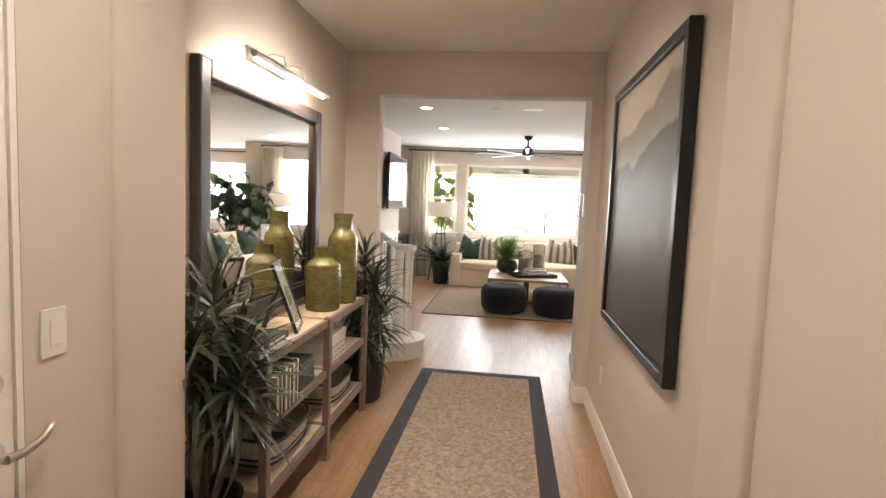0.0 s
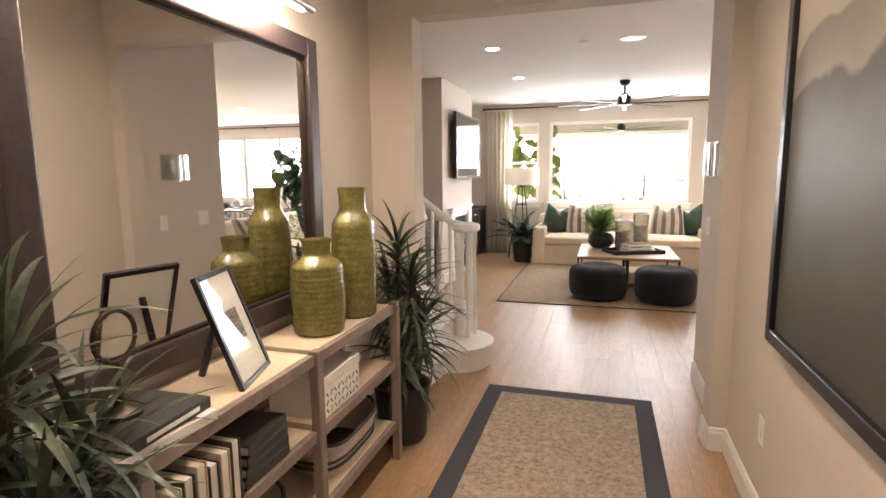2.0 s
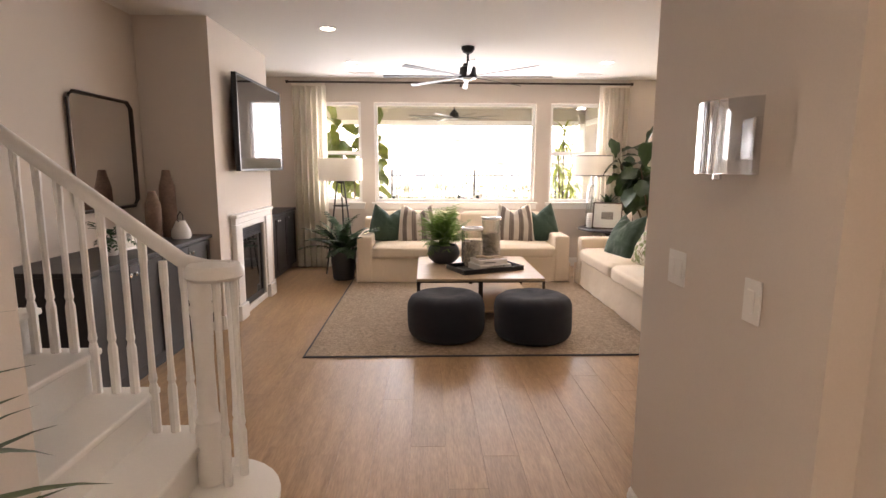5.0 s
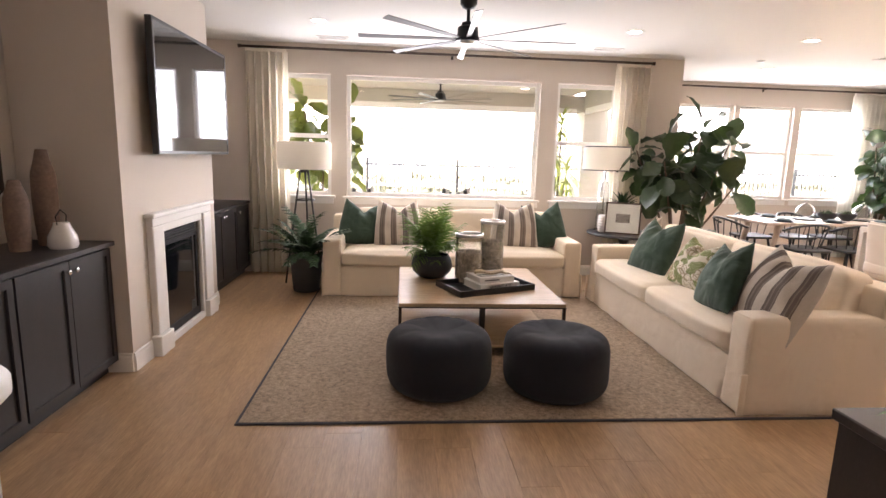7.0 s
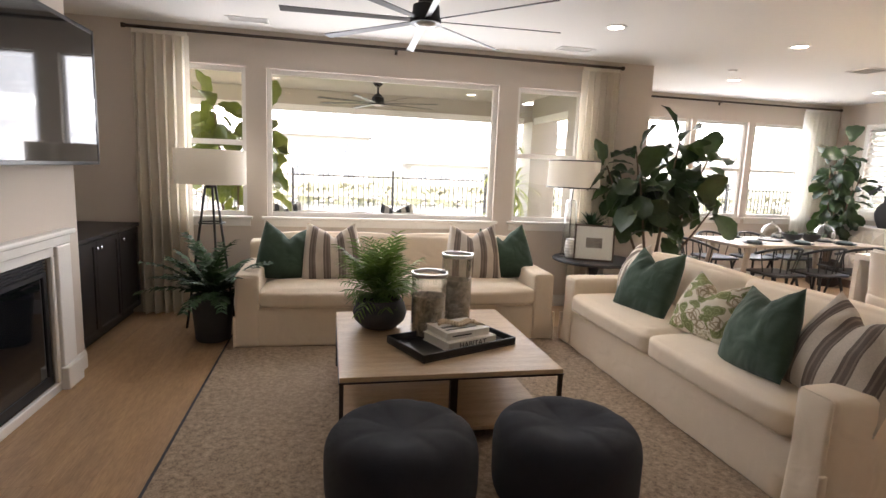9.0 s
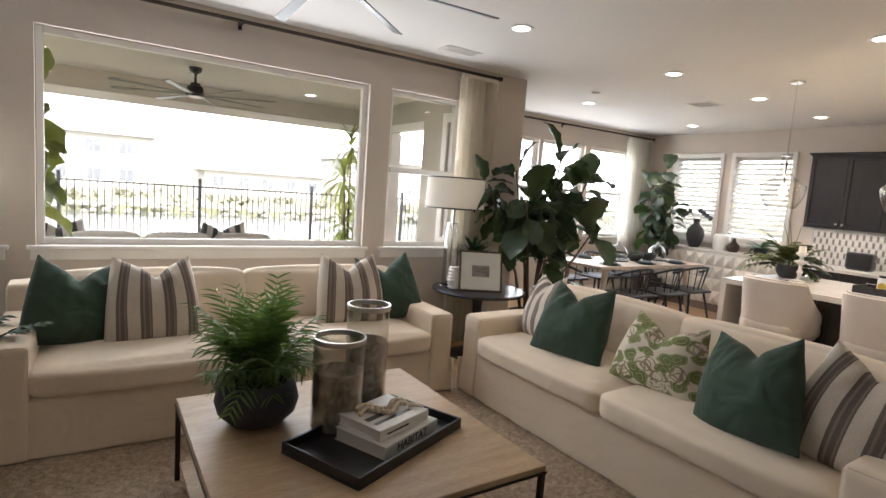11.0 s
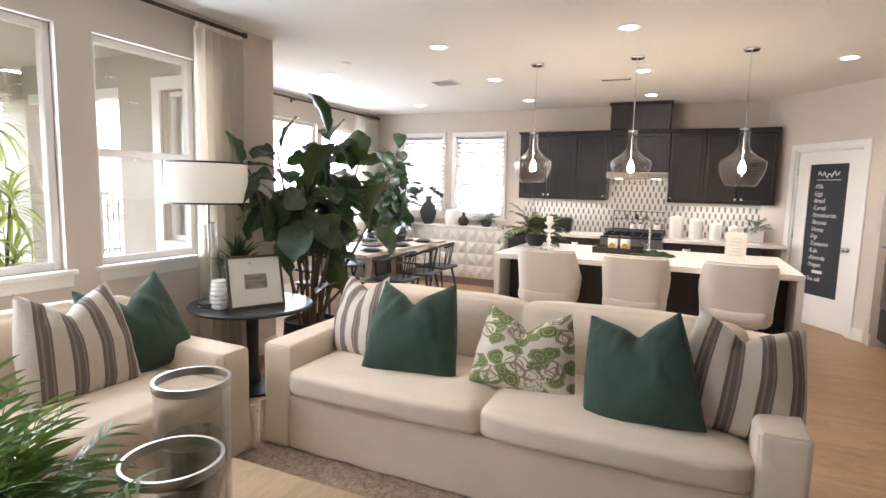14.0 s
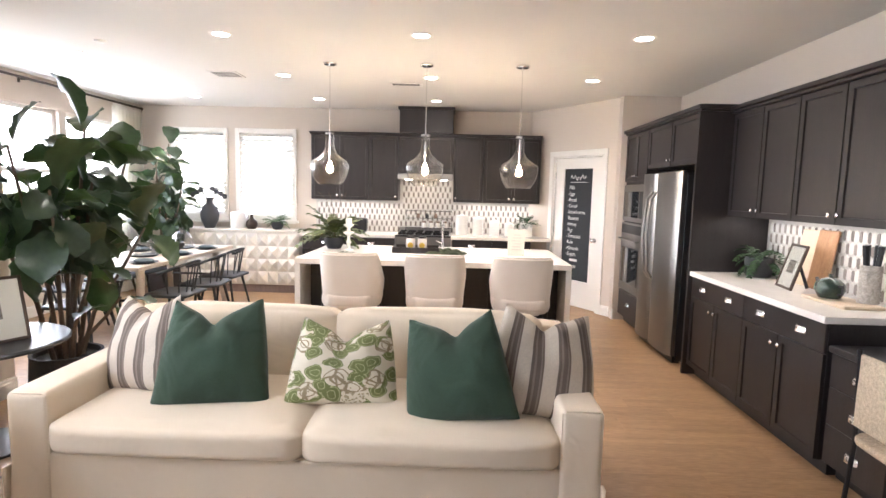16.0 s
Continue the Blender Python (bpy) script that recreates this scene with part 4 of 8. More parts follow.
st = stool((4.28, 8.88, 0))
copy_thing(st, pose(4.28, 8.13, 0))
copy_thing(st, pose(4.28, 7.36, 0))


def pendant(m):
    p = thing("pendant_lamp", m, "clear glass teardrop pendant with a glowing bulb", "pendant lamp", "pendants over the island")
    part("canopy", lathe([(0, 0), (0.065, 0), (0.065, -0.012), (0.055, -0.022), (0, -0.022)], 24), CHROME, p, smooth=True)
    part("rod", C(0, 0, -0.72, -0.022, 0.005, n=10), CHROME, p, smooth=True)
    prof = [(0.040, -0.665), (0.044, -0.72), (0.041, -0.77), (0.048, -0.815), (0.072, -0.86), (0.118, -0.90), (0.165, -0.928), (0.184, -0.945), (0.187, -0.97), (0.180, -1.02),
            (0.162, -1.08), (0.138, -1.125), (0.112, -1.155)]
    full = prof + [(r - 0.004, z) for r, z in prof[::-1]]
    full.append(full[0])
    part("shade", lathe(full, 40), PENDANT_GLASS, p, "clear glass shade", smooth=70)
    part("collar", lathe([(0, -0.66), (0.044, -0.66), (0.044, -0.677), (0, -0.677)], 24), CHROME, p, smooth=True)
    part("socket", C(0, 0, -0.93, -0.72, 0.010, n=12), CHROME, p, smooth=True)
    part("bulb", lathe([(0, -0.932), (0.012, -0.935), (0.015, -0.955), (0.028, -0.985), (0.031, -1.01), (0.022, -1.036), (0, -1.044)], 20), BULB, p, "glowing clear bulb", smooth=True)
    return p


PENDANT_GLASS = glass("pendant_glass", (0.97, 0.96, 0.94), thin=True, ior=1.45)
BULB = glow("filament_bulb", (1.0, 0.74, 0.42), 30.0)
pl = pendant((4.74, 9.20, CEIL))
copy_thing(pl, pose(4.74, 8.27, CEIL))
copy_thing(pl, pose(4.74, 7.36, CEIL))

# tall cabinets, fridge, ovens and counters on the south wall (local x of a unit points to +y)
SOUTH = Matrix.Rotation(radians(90), 4, "Z")


def south(x, z=0.0):
    """A unit whose back stands on the south wall; local y runs towards -x from x."""
    return Matrix.Translation((x, 5.28, z)) @ SOUTH


BG = "kitchen base cabinets"
for x1 in (4.13, 3.285):
    cabinet("base_cabinet", south(x1), 0.845, 0.62, 0.874, [("drawer", 0, 0.845, 0.70, 0.874, 1), ("door", 0, 0.42, 0.09, 0.70, "rt"), ("door", 0.425, 0.845, 0.09, 0.70, "lt")],
            "dark espresso base cabinet with a drawer over two doors", group=BG)
slab2 = tagged(part("countertop", B((2.42, 5.284, 0.876, 4.125, 5.925, 0.916), bevel=0.003), QUARTZ, None), "white quartz countertop over the dark cabinets", "countertop")
UG = "kitchen wall cabinets"
for x1 in (4.12, 3.25):
    u = cabinet("wall_cabinet", south(x1, 1.40), 0.865, 0.37, 0.85, [("door", 0.0, 0.43, 0.0, 0.85, "rb"), ("door", 0.435, 0.865, 0.0, 0.85, "lb")], "dark espresso wall cabinet with two shaker doors", upper=True, group=UG)
tagged(part("crown_moulding", B((2.37, 5.285, 2.252, 4.14, 5.672, 2.275), (2.36, 5.285, 2.276, 4.14, 5.69, 2.31), bevel=0.006), ESPRESSO, None), "dark crown moulding on the wall cabinets", "moulding")
tagged(part("end_panel", B((4.135, 5.284, 0, 4.165, 5.93, 2.27)), ESPRESSO, None), "tall dark cabinet end panel beside the refrigerator", "panel")
cabinet("wall_cabinet", south(5.40, 1.84), 1.23, 0.62, 0.43, [("door", 0.0, 0.61, 0.0, 0.43, "rb"), ("door", 0.62, 1.23, 0.0, 0.43, "lb")], "dark cabinet above the refrigerator", upper=True, group=UG)
tagged(part("crown_moulding", B((4.13, 5.285, 2.272, 6.155, 5.925, 2.29), (4.115, 5.285, 2.291, 6.155, 5.945, 2.33), bevel=0.006), ESPRESSO, None), "dark crown moulding on the tall cabinets", "moulding")
fr = thing("refrigerator", south(5.37), "stainless steel side-by-side refrigerator with curved bar handles", "refrigerator")
part("body", B((0.02, 0.02, 0.02, 0.60, 0.96, 1.76), bevel=0.006), BLACK_METAL, fr)
for a, b in ((0.02, 0.40), (0.405, 0.96)):
    bm = bmesh.new()
    n = 12
    for i in range(n + 1):
        f = i / n
        y = a + (b - a) * f
        x = 0.665 + 0.028 * (1 - (2 * f - 1) ** 2) - 0.02 * max(0, abs(2 * f - 1) - 0.93) / 0.07
        for z in (0.07, 1.78):
            bm.verts.new((x, y, z))
    bm.verts.ensure_lookup_table()
    for i in range(n):
        bm.faces.new((bm.verts[2 * i], bm.verts[2 * i + 2], bm.verts[2 * i + 3], bm.verts[2 * i + 1]))
    r = bmesh.ops.extrude_face_region(bm, geom=bm.faces[:])
    for v in r["geom"]:
        if isinstance(v, bmesh.types.BMVert):
            v.co.x = 0.605
    bmesh.ops.recalc_face_normals(bm, faces=bm.faces[:])
    dr = part("door", bm, STEEL, fr, smooth=30)
    hy0 = b - 0.05 if a < 0.1 else a + 0.05
    part("handle", tube([(0.68, hy0, 0.72), (0.735, hy0, 0.80), (0.755, hy0, 1.10), (0.755, hy0, 1.25), (0.735, hy0, 1.52), (0.68, hy0, 1.60)], 0.014, 10), STEEL, dr, "curved steel bar handle", smooth=True)
part("kick_grille", B((0.55, 0.04, 0.0, 0.62, 0.94, 0.06)), BLACK, fr)
ov = thing("oven_tower", south(6.15), "dark tall cabinet with a built-in microwave and wall oven", "oven")
part("body", B((0, 0, 0.09, 0.60, 0.74, 2.27)), ESPRESSO, ov)
part("toe_kick", B((0.02, 0, 0, 0.54, 0.74, 0.09)), BLACK, ov)
for a, b, pl_ in ((0.0, 0.37, "rb"), (0.37, 0.74, "lb")):
    dd = part("door", shaker(bmesh.new(), a + 0.003, b - 0.003, 1.72, 2.265, 0.6005), ESPRESSO, ov)
    knob(Matrix.Translation((0.62, b - 0.035 if pl_[0] == "r" else a + 0.035, 1.78)) @ TO_X, dd)
mw = part("microwave", B((0.6005, 0.01, 1.25, 0.625, 0.73, 1.68), bevel=0.004), STEEL, ov, "stainless steel microwave")
part("window", B((0.6255, 0.06, 1.30, 0.629, 0.55, 1.60)), SCREEN, mw)
part("control_panel", B((0.6255, 0.58, 1.30, 0.629, 0.71, 1.60)), BLACK, mw)
wo = part("wall_oven", B((0.6005, 0.01, 0.42, 0.63, 0.73, 1.23), bevel=0.004), STEEL, ov, "stainless steel wall oven")
part("oven_glass", B((0.6305, 0.09, 0.52, 0.634, 0.65, 0.94)), SCREEN, wo)
part("control_panel", B((0.6305, 0.03, 1.11, 0.634, 0.71, 1.21)), BLACK, wo)
part("handle", tube([(0.635, 0.06, 1.04), (0.675, 0.06, 1.04), (0.675, 0.68, 1.04), (0.635, 0.68, 1.04)], 0.011, 10), STEEL, wo, smooth=True)
dd = part("drawer", B((0.6005, 0.003, 0.095, 0.6205, 0.737, 0.40), bevel=0.002), ESPRESSO, ov)
cup_pull(Matrix.Translation((0.62, 0.37, 0.26)), dd)

# desk
dk = thing("desk", south(2.42), "dark built-in desk with a bank of drawers", "desk")
part("desktop", B((0.0, 0, 0.725, 0.61, 1.37, 0.76), bevel=0.004), ESPRESSO, dk)
part("drawer_bank", B((0.02, 0.0, 0.09, 0.57, 0.44, 0.724)), ESPRESSO, dk)
part("toe_kick", B((0.02, 0.0, 0.0, 0.50, 0.44, 0.09)), BLACK, dk)
for z0, z1 in ((0.53, 0.715), (0.32, 0.525), (0.10, 0.315)):
    dd = part("drawer", B((0.5705, 0.005, z0, 0.59, 0.435, z1), bevel=0.002), ESPRESSO, dk)
    cup_pull(Matrix.Translation((0.59, 0.22, (z0 + z1) / 2)), dd)
part("end_panel", B((0.02, 1.28, 0.0, 0.60, 1.35, 0.724), bevel=0.003), ESPRESSO, dk)
part("apron", B((0.5, 0.44, 0.64, 0.52, 1.28, 0.724)), ESPRESSO, dk)
RATTAN = mat("woven_cane", (0.52, 0.42, 0.30), 0.8, vary=0.3, scale=60, grain=180, bump=0.8)
dc = thing("desk_chair", (1.70, 5.88, 0, 0, 0, -92), "dark metal desk chair with a woven cane back", "chair")
part("seat", soft_box(-0.22, -0.22, 0.43, 0.22, 0.22, 0.49, 0.025, 0.01, 6), RATTAN, dc, smooth=60)
bm = B((-0.23, -0.21, 0.52, -0.21, 0.21, 0.86), bevel=0.006)
part("backrest", bm, RATTAN, dc)
for sx, sy in ((-0.21, -0.21), (-0.21, 0.21), (0.2, -0.2), (0.2, 0.2)):
    part("leg", tube([(sx * 1.12, sy * 1.05, 0), (sx, sy, 0.44)] + ([(sx - 0.02, sy, 0.88)] if sx < 0 else []), 0.011, 8), BLACK_METAL, dc, smooth=True)

# east run: base cabinets, range, wall cabinets, hood
EAST = Matrix.Rotation(radians(180), 4, "Z")


def east(y, z=0.0):
    """A unit whose back stands on the east wall; local y runs towards -y from y."""
    return Matrix.Translation((7.65, y, z)) @ EAST


for y1, w in ((10.15, 0.66), (9.49, 0.66), (8.01, 0.57), (7.44, 0.55)):
    cabinet("base_cabinet", east(y1), w, 0.60, 0.874, [("drawer", 0, w, 0.70, 0.874, 1), ("door", 0, w / 2, 0.09, 0.70, "rt"), ("door", w / 2, w, 0.09, 0.70, "lt")], "dark espresso base cabinet with a drawer over two doors", group=BG)
tagged(part("countertop", B((7.02, 8.82, 0.876, 7.645, 10.17, 0.916), bevel=0.003), QUARTZ, None), "white quartz countertop beside the range", "countertop")
tagged(part("countertop", B((7.02, 6.62, 0.876, 7.645, 8.02, 0.916), bevel=0.003), QUARTZ, None), "white quartz countertop with canisters", "countertop")
rg = thing("range", east(8.815), "stainless range with a black gas cooktop", "range")
part("body", B((0.0, 0.0, 0.05, 0.62, 0.79, 0.90)), STEEL, rg)
part("cooktop", B((0.01, 0.0, 0.901, 0.63, 0.79, 0.925), bevel=0.004), BLACK, rg)
for k in range(3):
    part("grate", B(*[(0.06 + j * 0.24, 0.03 + k * 0.25, 0.926, 0.075 + j * 0.24, 0.26 + k * 0.25, 0.955) for j in range(3)], (0.06, 0.13 + k * 0.25, 0.94, 0.56, 0.145 + k * 0.25, 0.956)), BLACK_METAL, rg)
part("oven_door", B((0.6205, 0.03, 0.2, 0.64, 0.76, 0.72), bevel=0.004), STEEL, rg)
part("backguard", B((0.0, 0.0, 0.926, 0.04, 0.79, 1.0), bevel=0.004), STEEL, rg)
for y1, w, lay in ((10.09, 0.84, [("door", 0, 0.42, 0, 0.93, "rb"), ("door", 0.42, 0.84, 0, 0.93, "lb")]), (9.245, 0.43, [("door", 0, 0.43, 0, 0.93, "rb")]),
                   (8.01, 0.43, [("door", 0, 0.43, 0, 0.93, "lb")]), (7.575, 0.82, [("door", 0, 0.41, 0, 0.93, "rb"), ("door", 0.41, 0.82, 0, 0.93, "lb")])):
    cabinet("wall_cabinet", east(y1, 1.40), w, 0.33, 0.93, lay, "dark espresso wall cabinet over the counter", upper=True, group=UG)
cabinet("wall_cabinet", east(8.81, 1.80), 0.795, 0.33, 0.53, [("door", 0, 0.3975, 0, 0.53, ""), ("door", 0.3975, 0.795, 0, 0.53, "")], "dark espresso cabinet above the range hood", upper=True, group=UG)
tagged(part("hood_chimney", B((7.27, 8.03, 2.376, 7.645, 8.80, 2.73), (7.25, 8.01, 2.70, 7.645, 8.82, 2.745), bevel=0.006), ESPRESSO, None), "dark wooden chimney cover above the range", "hood")
tagged(part("crown_moulding", B((7.30, 6.75, 2.332, 7.645, 10.10, 2.35), (7.285, 6.745, 2.351, 7.645, 10.115, 2.374), bevel=0.005), ESPRESSO, None), "dark crown moulding on the wall cabinets", "moulding")
hd = thing("range_hood", east(8.81, 1.71), "slim stainless range hood under the cabinet", "hood")
part("canopy", B((0.0, 0.0, 0.0, 0.45, 0.795, 0.085), bevel=0.008), STEEL, hd)
part("lamp_lens", B((0.34, 0.1, -0.004, 0.40, 0.2, -0.0005)), LAMP_ON, hd)
part("lamp_lens", B((0.34, 0.6, -0.004, 0.40, 0.7, -0.0005)), LAMP_ON, hd)
for m_, w_ in ((pose(7.48, 9.45, 1.393), 1.1), (pose(7.48, 7.35, 1.393), 1.0)):
    lamp("under_cabinet_light", "AREA", m_, 0.62, (1.0, 0.90, 0.78), size=0.05, size_y=w_)
lamp("under_cabinet_light", "AREA", pose(3.25, 5.46, 1.393), 0.6, (1.0, 0.90, 0.78), size=1.6, size_y=0.05)
lamp("hood_light", "AREA", pose(7.35, 8.41, 1.70), 0.35, WARM, size=0.3, size_y=0.5)
for py in (9.20, 8.27, 7.36):
    lamp("pendant_light", "POINT", pose(4.74, py, CEIL - 1.10), 0.6, WARM, soft=0.03)

# pantry door
SLATE = mat("chalkboard", (0.030, 0.034, 0.040), 0.75, vary=0.25, scale=4, grain=60, bump=0.08)
pd = thing("door_1", PANTRY, "white pantry door with a chalkboard shopping list", "door", kind="structure")
part("door_leaf", B((0.235, -0.062, 0.012, 0.40, -0.022, 2.045), (0.91, -0.062, 0.012, 1.075, -0.022, 2.045), (0.40, -0.062, 0.012, 0.91, -0.022, 0.37), (0.40, -0.062, 1.90, 0.91, -0.022, 2.045)), TRIM, pd)
part("chalkboard", B((0.40, -0.05, 0.37, 0.91, -0.036, 1.90)), SLATE, pd)
part("door_casing", B((0.135, 0.0, 0.0, 0.21, 0.018, 2.07), (1.10, 0.0, 0.0, 1.175, 0.018, 2.07), (0.135, 0.0, 2.07, 1.175, 0.018, 2.145), bevel=0.003), TRIM, pd)
part("door_jamb", B((0.211, -0.12, 0.0, 0.232, 0.0, 2.05), (1.078, -0.12, 0.0, 1.099, 0.0, 2.05), (0.211, -0.12, 2.05, 1.099, 0.0, 2.069)), TRIM, pd)
kb = part("door_knob", lathe([(0, 0), (0.028, 0), (0.028, 0.006), (0.011, 0.012), (0.011, 0.04), (0.026, 0.052), (0.027, 0.064), (0.015, 0.073), (0, 0.074)], 20, pose(0.31, -0.022, 0.95, -90, 0, 0)), CHROME, pd, "polished knob", smooth=True)
for hz in (0.25, 1.05, 1.82):
    part("hinge", C(1.077, -0.018, hz - 0.045, hz + 0.045, 0.007, n=10), CHROME, pd, smooth=True)
CHALK = mat("white_chalk", (0.80, 0.80, 0.78), 0.95, vary=0.12, grain=300, bump=0.2)


def text_mesh(words, size, depth=0.0008, align="LEFT"):
    cu = bpy.data.curves.new("writing", "FONT")
    cu.body, cu.size, cu.extrude, cu.align_x, cu.resolution_u = words, size, depth, align, 2
    ob = bpy.data.objects.new("writing", cu)
    me = bpy.data.meshes.new_from_object(ob)
    bpy.data.objects.remove(ob)
    bm = bmesh.new()
    bm.from_mesh(me)
    return bm


def writing(words, size, m, material, parent, align="LEFT"):
    bm = text_mesh(words, size, align=align)
    bmesh.ops.transform(bm, matrix=m, verts=bm.verts[:])
    return part("writing", bm, material, parent, "written words: " + words.strip("- "))


FACE = Matrix(((-1, 0, 0, 0), (0, 0, 1, 0), (0, 1, 0, 0), (0, 0, 0, 1)))
board = pd.children[1]
for k, w in enumerate(("-Milk", "-Eggs", "-Bread", "-Cereal", "-Strawberries", "-Bananas", "-Honey", "-Figs", "-Tomatoes", "-Kale", "-Almonds", "-Yogurt")):
    writing(w, 0.074, Matrix.Translation((0.835, -0.0345, 1.62 - k * 0.083)) @ FACE @ Matrix.Diagonal((0.8, 1, 1, 1)), CHALK, board)
# two lines that cannot be made out, and the heading with its rule
part("writing_bar", B((0.62, -0.0355, 0.63, 0.76, -0.0345, 0.665)), CHALK, board)
writing("-Sea salt", 0.074, Matrix.Translation((0.835, -0.0345, 0.54)) @ FACE @ Matrix.Diagonal((0.8, 1, 1, 1)), CHALK, board)
bm = tube([(0.80 - 0.02 * i, -0.034, 1.78 + 0.030 * math.sin(i * 1.9) + 0.012 * math.sin(i * 0.7)) for i in range(15)], 0.006, 6)
part("heading_scrawl", bm, CHALK, board)
part("heading_rule", B((0.50, -0.0355, 1.715, 0.81, -0.0345, 1.722)), CHALK, board)

# credenza with pyramid fronts
CREAM = mat("cream_lacquer", (0.66, 0.62, 0.55), 0.5, vary=0.06, scale=4, bump=0.05)
cz = thing("credenza", (7.19, 10.24, 0), "cream credenza with a grid of pyramid-faceted fronts", "credenza")
part("body", B((0.035, 0.0, 0.12, 0.44, 1.86, 0.90), bevel=0.004), CREAM, cz)
part("top", B((0.0, -0.015, 0.9005, 0.45, 1.875, 0.93), bevel=0.003), CREAM, cz)
part("plinth", B((0.06, 0.03, 0.0, 0.43, 1.83, 0.12)), GREY_WOOD, cz)
for dI in range(3):
    dr = part("door", B((0.02, 0.01 + dI * 0.617, 0.13, 0.0345, 0.01 + dI * 0.617 + 0.607, 0.885)), CREAM, cz)
    pyr = bpy.data.meshes.new("facet")
    a, h = 0.148, 0.184
    pyr.from_pydata([(0, 0, 0), (0, a, 0), (0, a, h), (0, 0, h), (-0.038, a / 2, h / 2)], [], [(0, 4, 1), (1, 4, 2), (2, 4, 3), (3, 4, 0), (0, 1, 2, 3)])
    pyr.materials.append(CREAM)
    for i in range(4):
        for j in range(4):
            f = new("facet", pyr)
            f.parent = dr
            f.location = (0.0195, 0.018 + dI * 0.617 + i * 0.149, 0.136 + j * 0.186)


# ---- ceiling fixtures ----
def recessed(m):
    c = thing("recessed_light", m, "round recessed ceiling light, switched on", "ceiling light", "recessed ceiling lights")
    part("trim", lathe([(0.062, -0.001), (0.092, -0.001), (0.094, -0.006), (0.080, -0.010), (0.066, -0.007), (0.062, -0.001)], 28), TRIM, c, smooth=True)
    part("lens", lathe([(0, -0.003), (0.062, -0.003), (0.062, -0.001), (0, -0.001)], 24), LAMP_ON, c, "glowing white lens")
    return c


can = recessed((*CANS[0], CEIL))
for x, y in CANS[1:]:
    copy_thing(can, pose(x, y, CEIL))
SLOT = mat("grille_dark", (0.10, 0.10, 0.10), 0.8)


def vent(x, y, w, d, dark=True):
    v = thing("ceiling_vent", (x, y, CEIL), "rectangular white ceiling air vent with slats", "vent", "ceiling vents")
    part("frame", B((-w / 2, -d / 2, -0.008, w / 2, -d / 2 + 0.02, -0.001), (-w / 2, d / 2 - 0.02, -0.008, w / 2, d / 2, -0.001), (-w / 2, -d / 2 + 0.02, -0.008, -w / 2 + 0.02, d / 2 - 0.02, -0.001), (w / 2 - 0.02, -d / 2 + 0.02, -0.008, w / 2, d / 2 - 0.02, -0.001)), TRIM, v)
    part("backing", B((-w / 2 + 0.02, -d / 2 + 0.02, -0.003, w / 2 - 0.02, d / 2 - 0.02, -0.001)), SLOT, v)
    n = 9
    for k in range(n):
        y0 = -d / 2 + 0.025 + (d - 0.05) * k / n
        part("slat", B((-w / 2 + 0.02, y0, -0.007, w / 2 - 0.02, y0 + 0.006, -0.0035)), TRIM, v)


vent(-1.06, 10.76, 0.36, 0.16)
vent(2.05, 10.72, 0.36, 0.16)
vent(5.35, 10.46, 0.30, 0.30)
vent(5.72, 8.56, 0.16, 0.36)
sp_ = thing("ceiling_speaker", (0.23, 6.63, CEIL), "round white ceiling speaker", "speaker")
part("grille", lathe([(0, -0.006), (0.10, -0.006), (0.115, -0.004), (0.118, -0.001), (0, -0.001)], 32), TRIM, sp_, smooth=True)
for x, y in ((-0.21, 6.63), (4.1, 11.0)):
    sd = thing("smoke_detector", (x, y, CEIL), "small round white detector on the ceiling", "detector")
    part("cover", lathe([(0, -0.02), (0.03, -0.02), (0.045, -0.012), (0.05, -0.001), (0, -0.001)], 24), TRIM, sd, smooth=True)


def ceiling_fan(m, label, turn):
    f = thing("ceiling_fan", m, label, "ceiling fan")
    part("canopy", lathe([(0, -0.001), (0.07, -0.001), (0.07, -0.03), (0.05, -0.06), (0.02, -0.075), (0, -0.075)], 24), BLACK_METAL, f, smooth=True)
    part("downrod", C(0, 0, -0.20, -0.07, 0.014, n=12), BLACK_METAL, f, smooth=True)
    part("motor", lathe([(0, -0.17), (0.05, -0.175), (0.055, -0.20), (0.085, -0.215), (0.09, -0.28), (0.10, -0.30), (0.10, -0.325), (0.0, -0.325)], 28), BLACK_METAL, f, smooth=True)
    part("light_lens", lathe([(0, -0.345), (0.05, -0.342), (0.07, -0.326), (0, -0.326)], 24), WHITE_CER, f, smooth=True)
    for k in range(8):
        a = radians(turn + 45 * k)
        bm = bmesh.new()
        box(bm, 0.09, -0.022, -0.003, 0.90, 0.022, 0.003)
        bmesh.ops.subdivide_edges(bm, edges=[e for e in bm.edges if abs(e.verts[0].co.x - e.verts[1].co.x) > 0.3], cuts=4)
        for v in bm.verts:
            v.co.y *= 0.8 + 0.55 * (v.co.x - 0.09) / 0.8
        bmesh.ops.rotate(bm, verts=bm.verts[:], cent=(0, 0, 0), matrix=Matrix.Rotation(radians(14), 3, "X"))
        bmesh.ops.transform(bm, matrix=pose(0, 0, -0.305, 0, 0, math.degrees(a)), verts=bm.verts[:])
        part("blade", bm, FAN_BLADE, f)
    return f


FAN_BLADE = mat("dark_fan_blade", (0.045, 0.042, 0.042), 0.32, 0.2, vary=0.15, grain=60, bump=0.05)
ceiling_fan((0.25, 9.08, CEIL), "black eight-bladed ceiling fan on a short rod", -92)


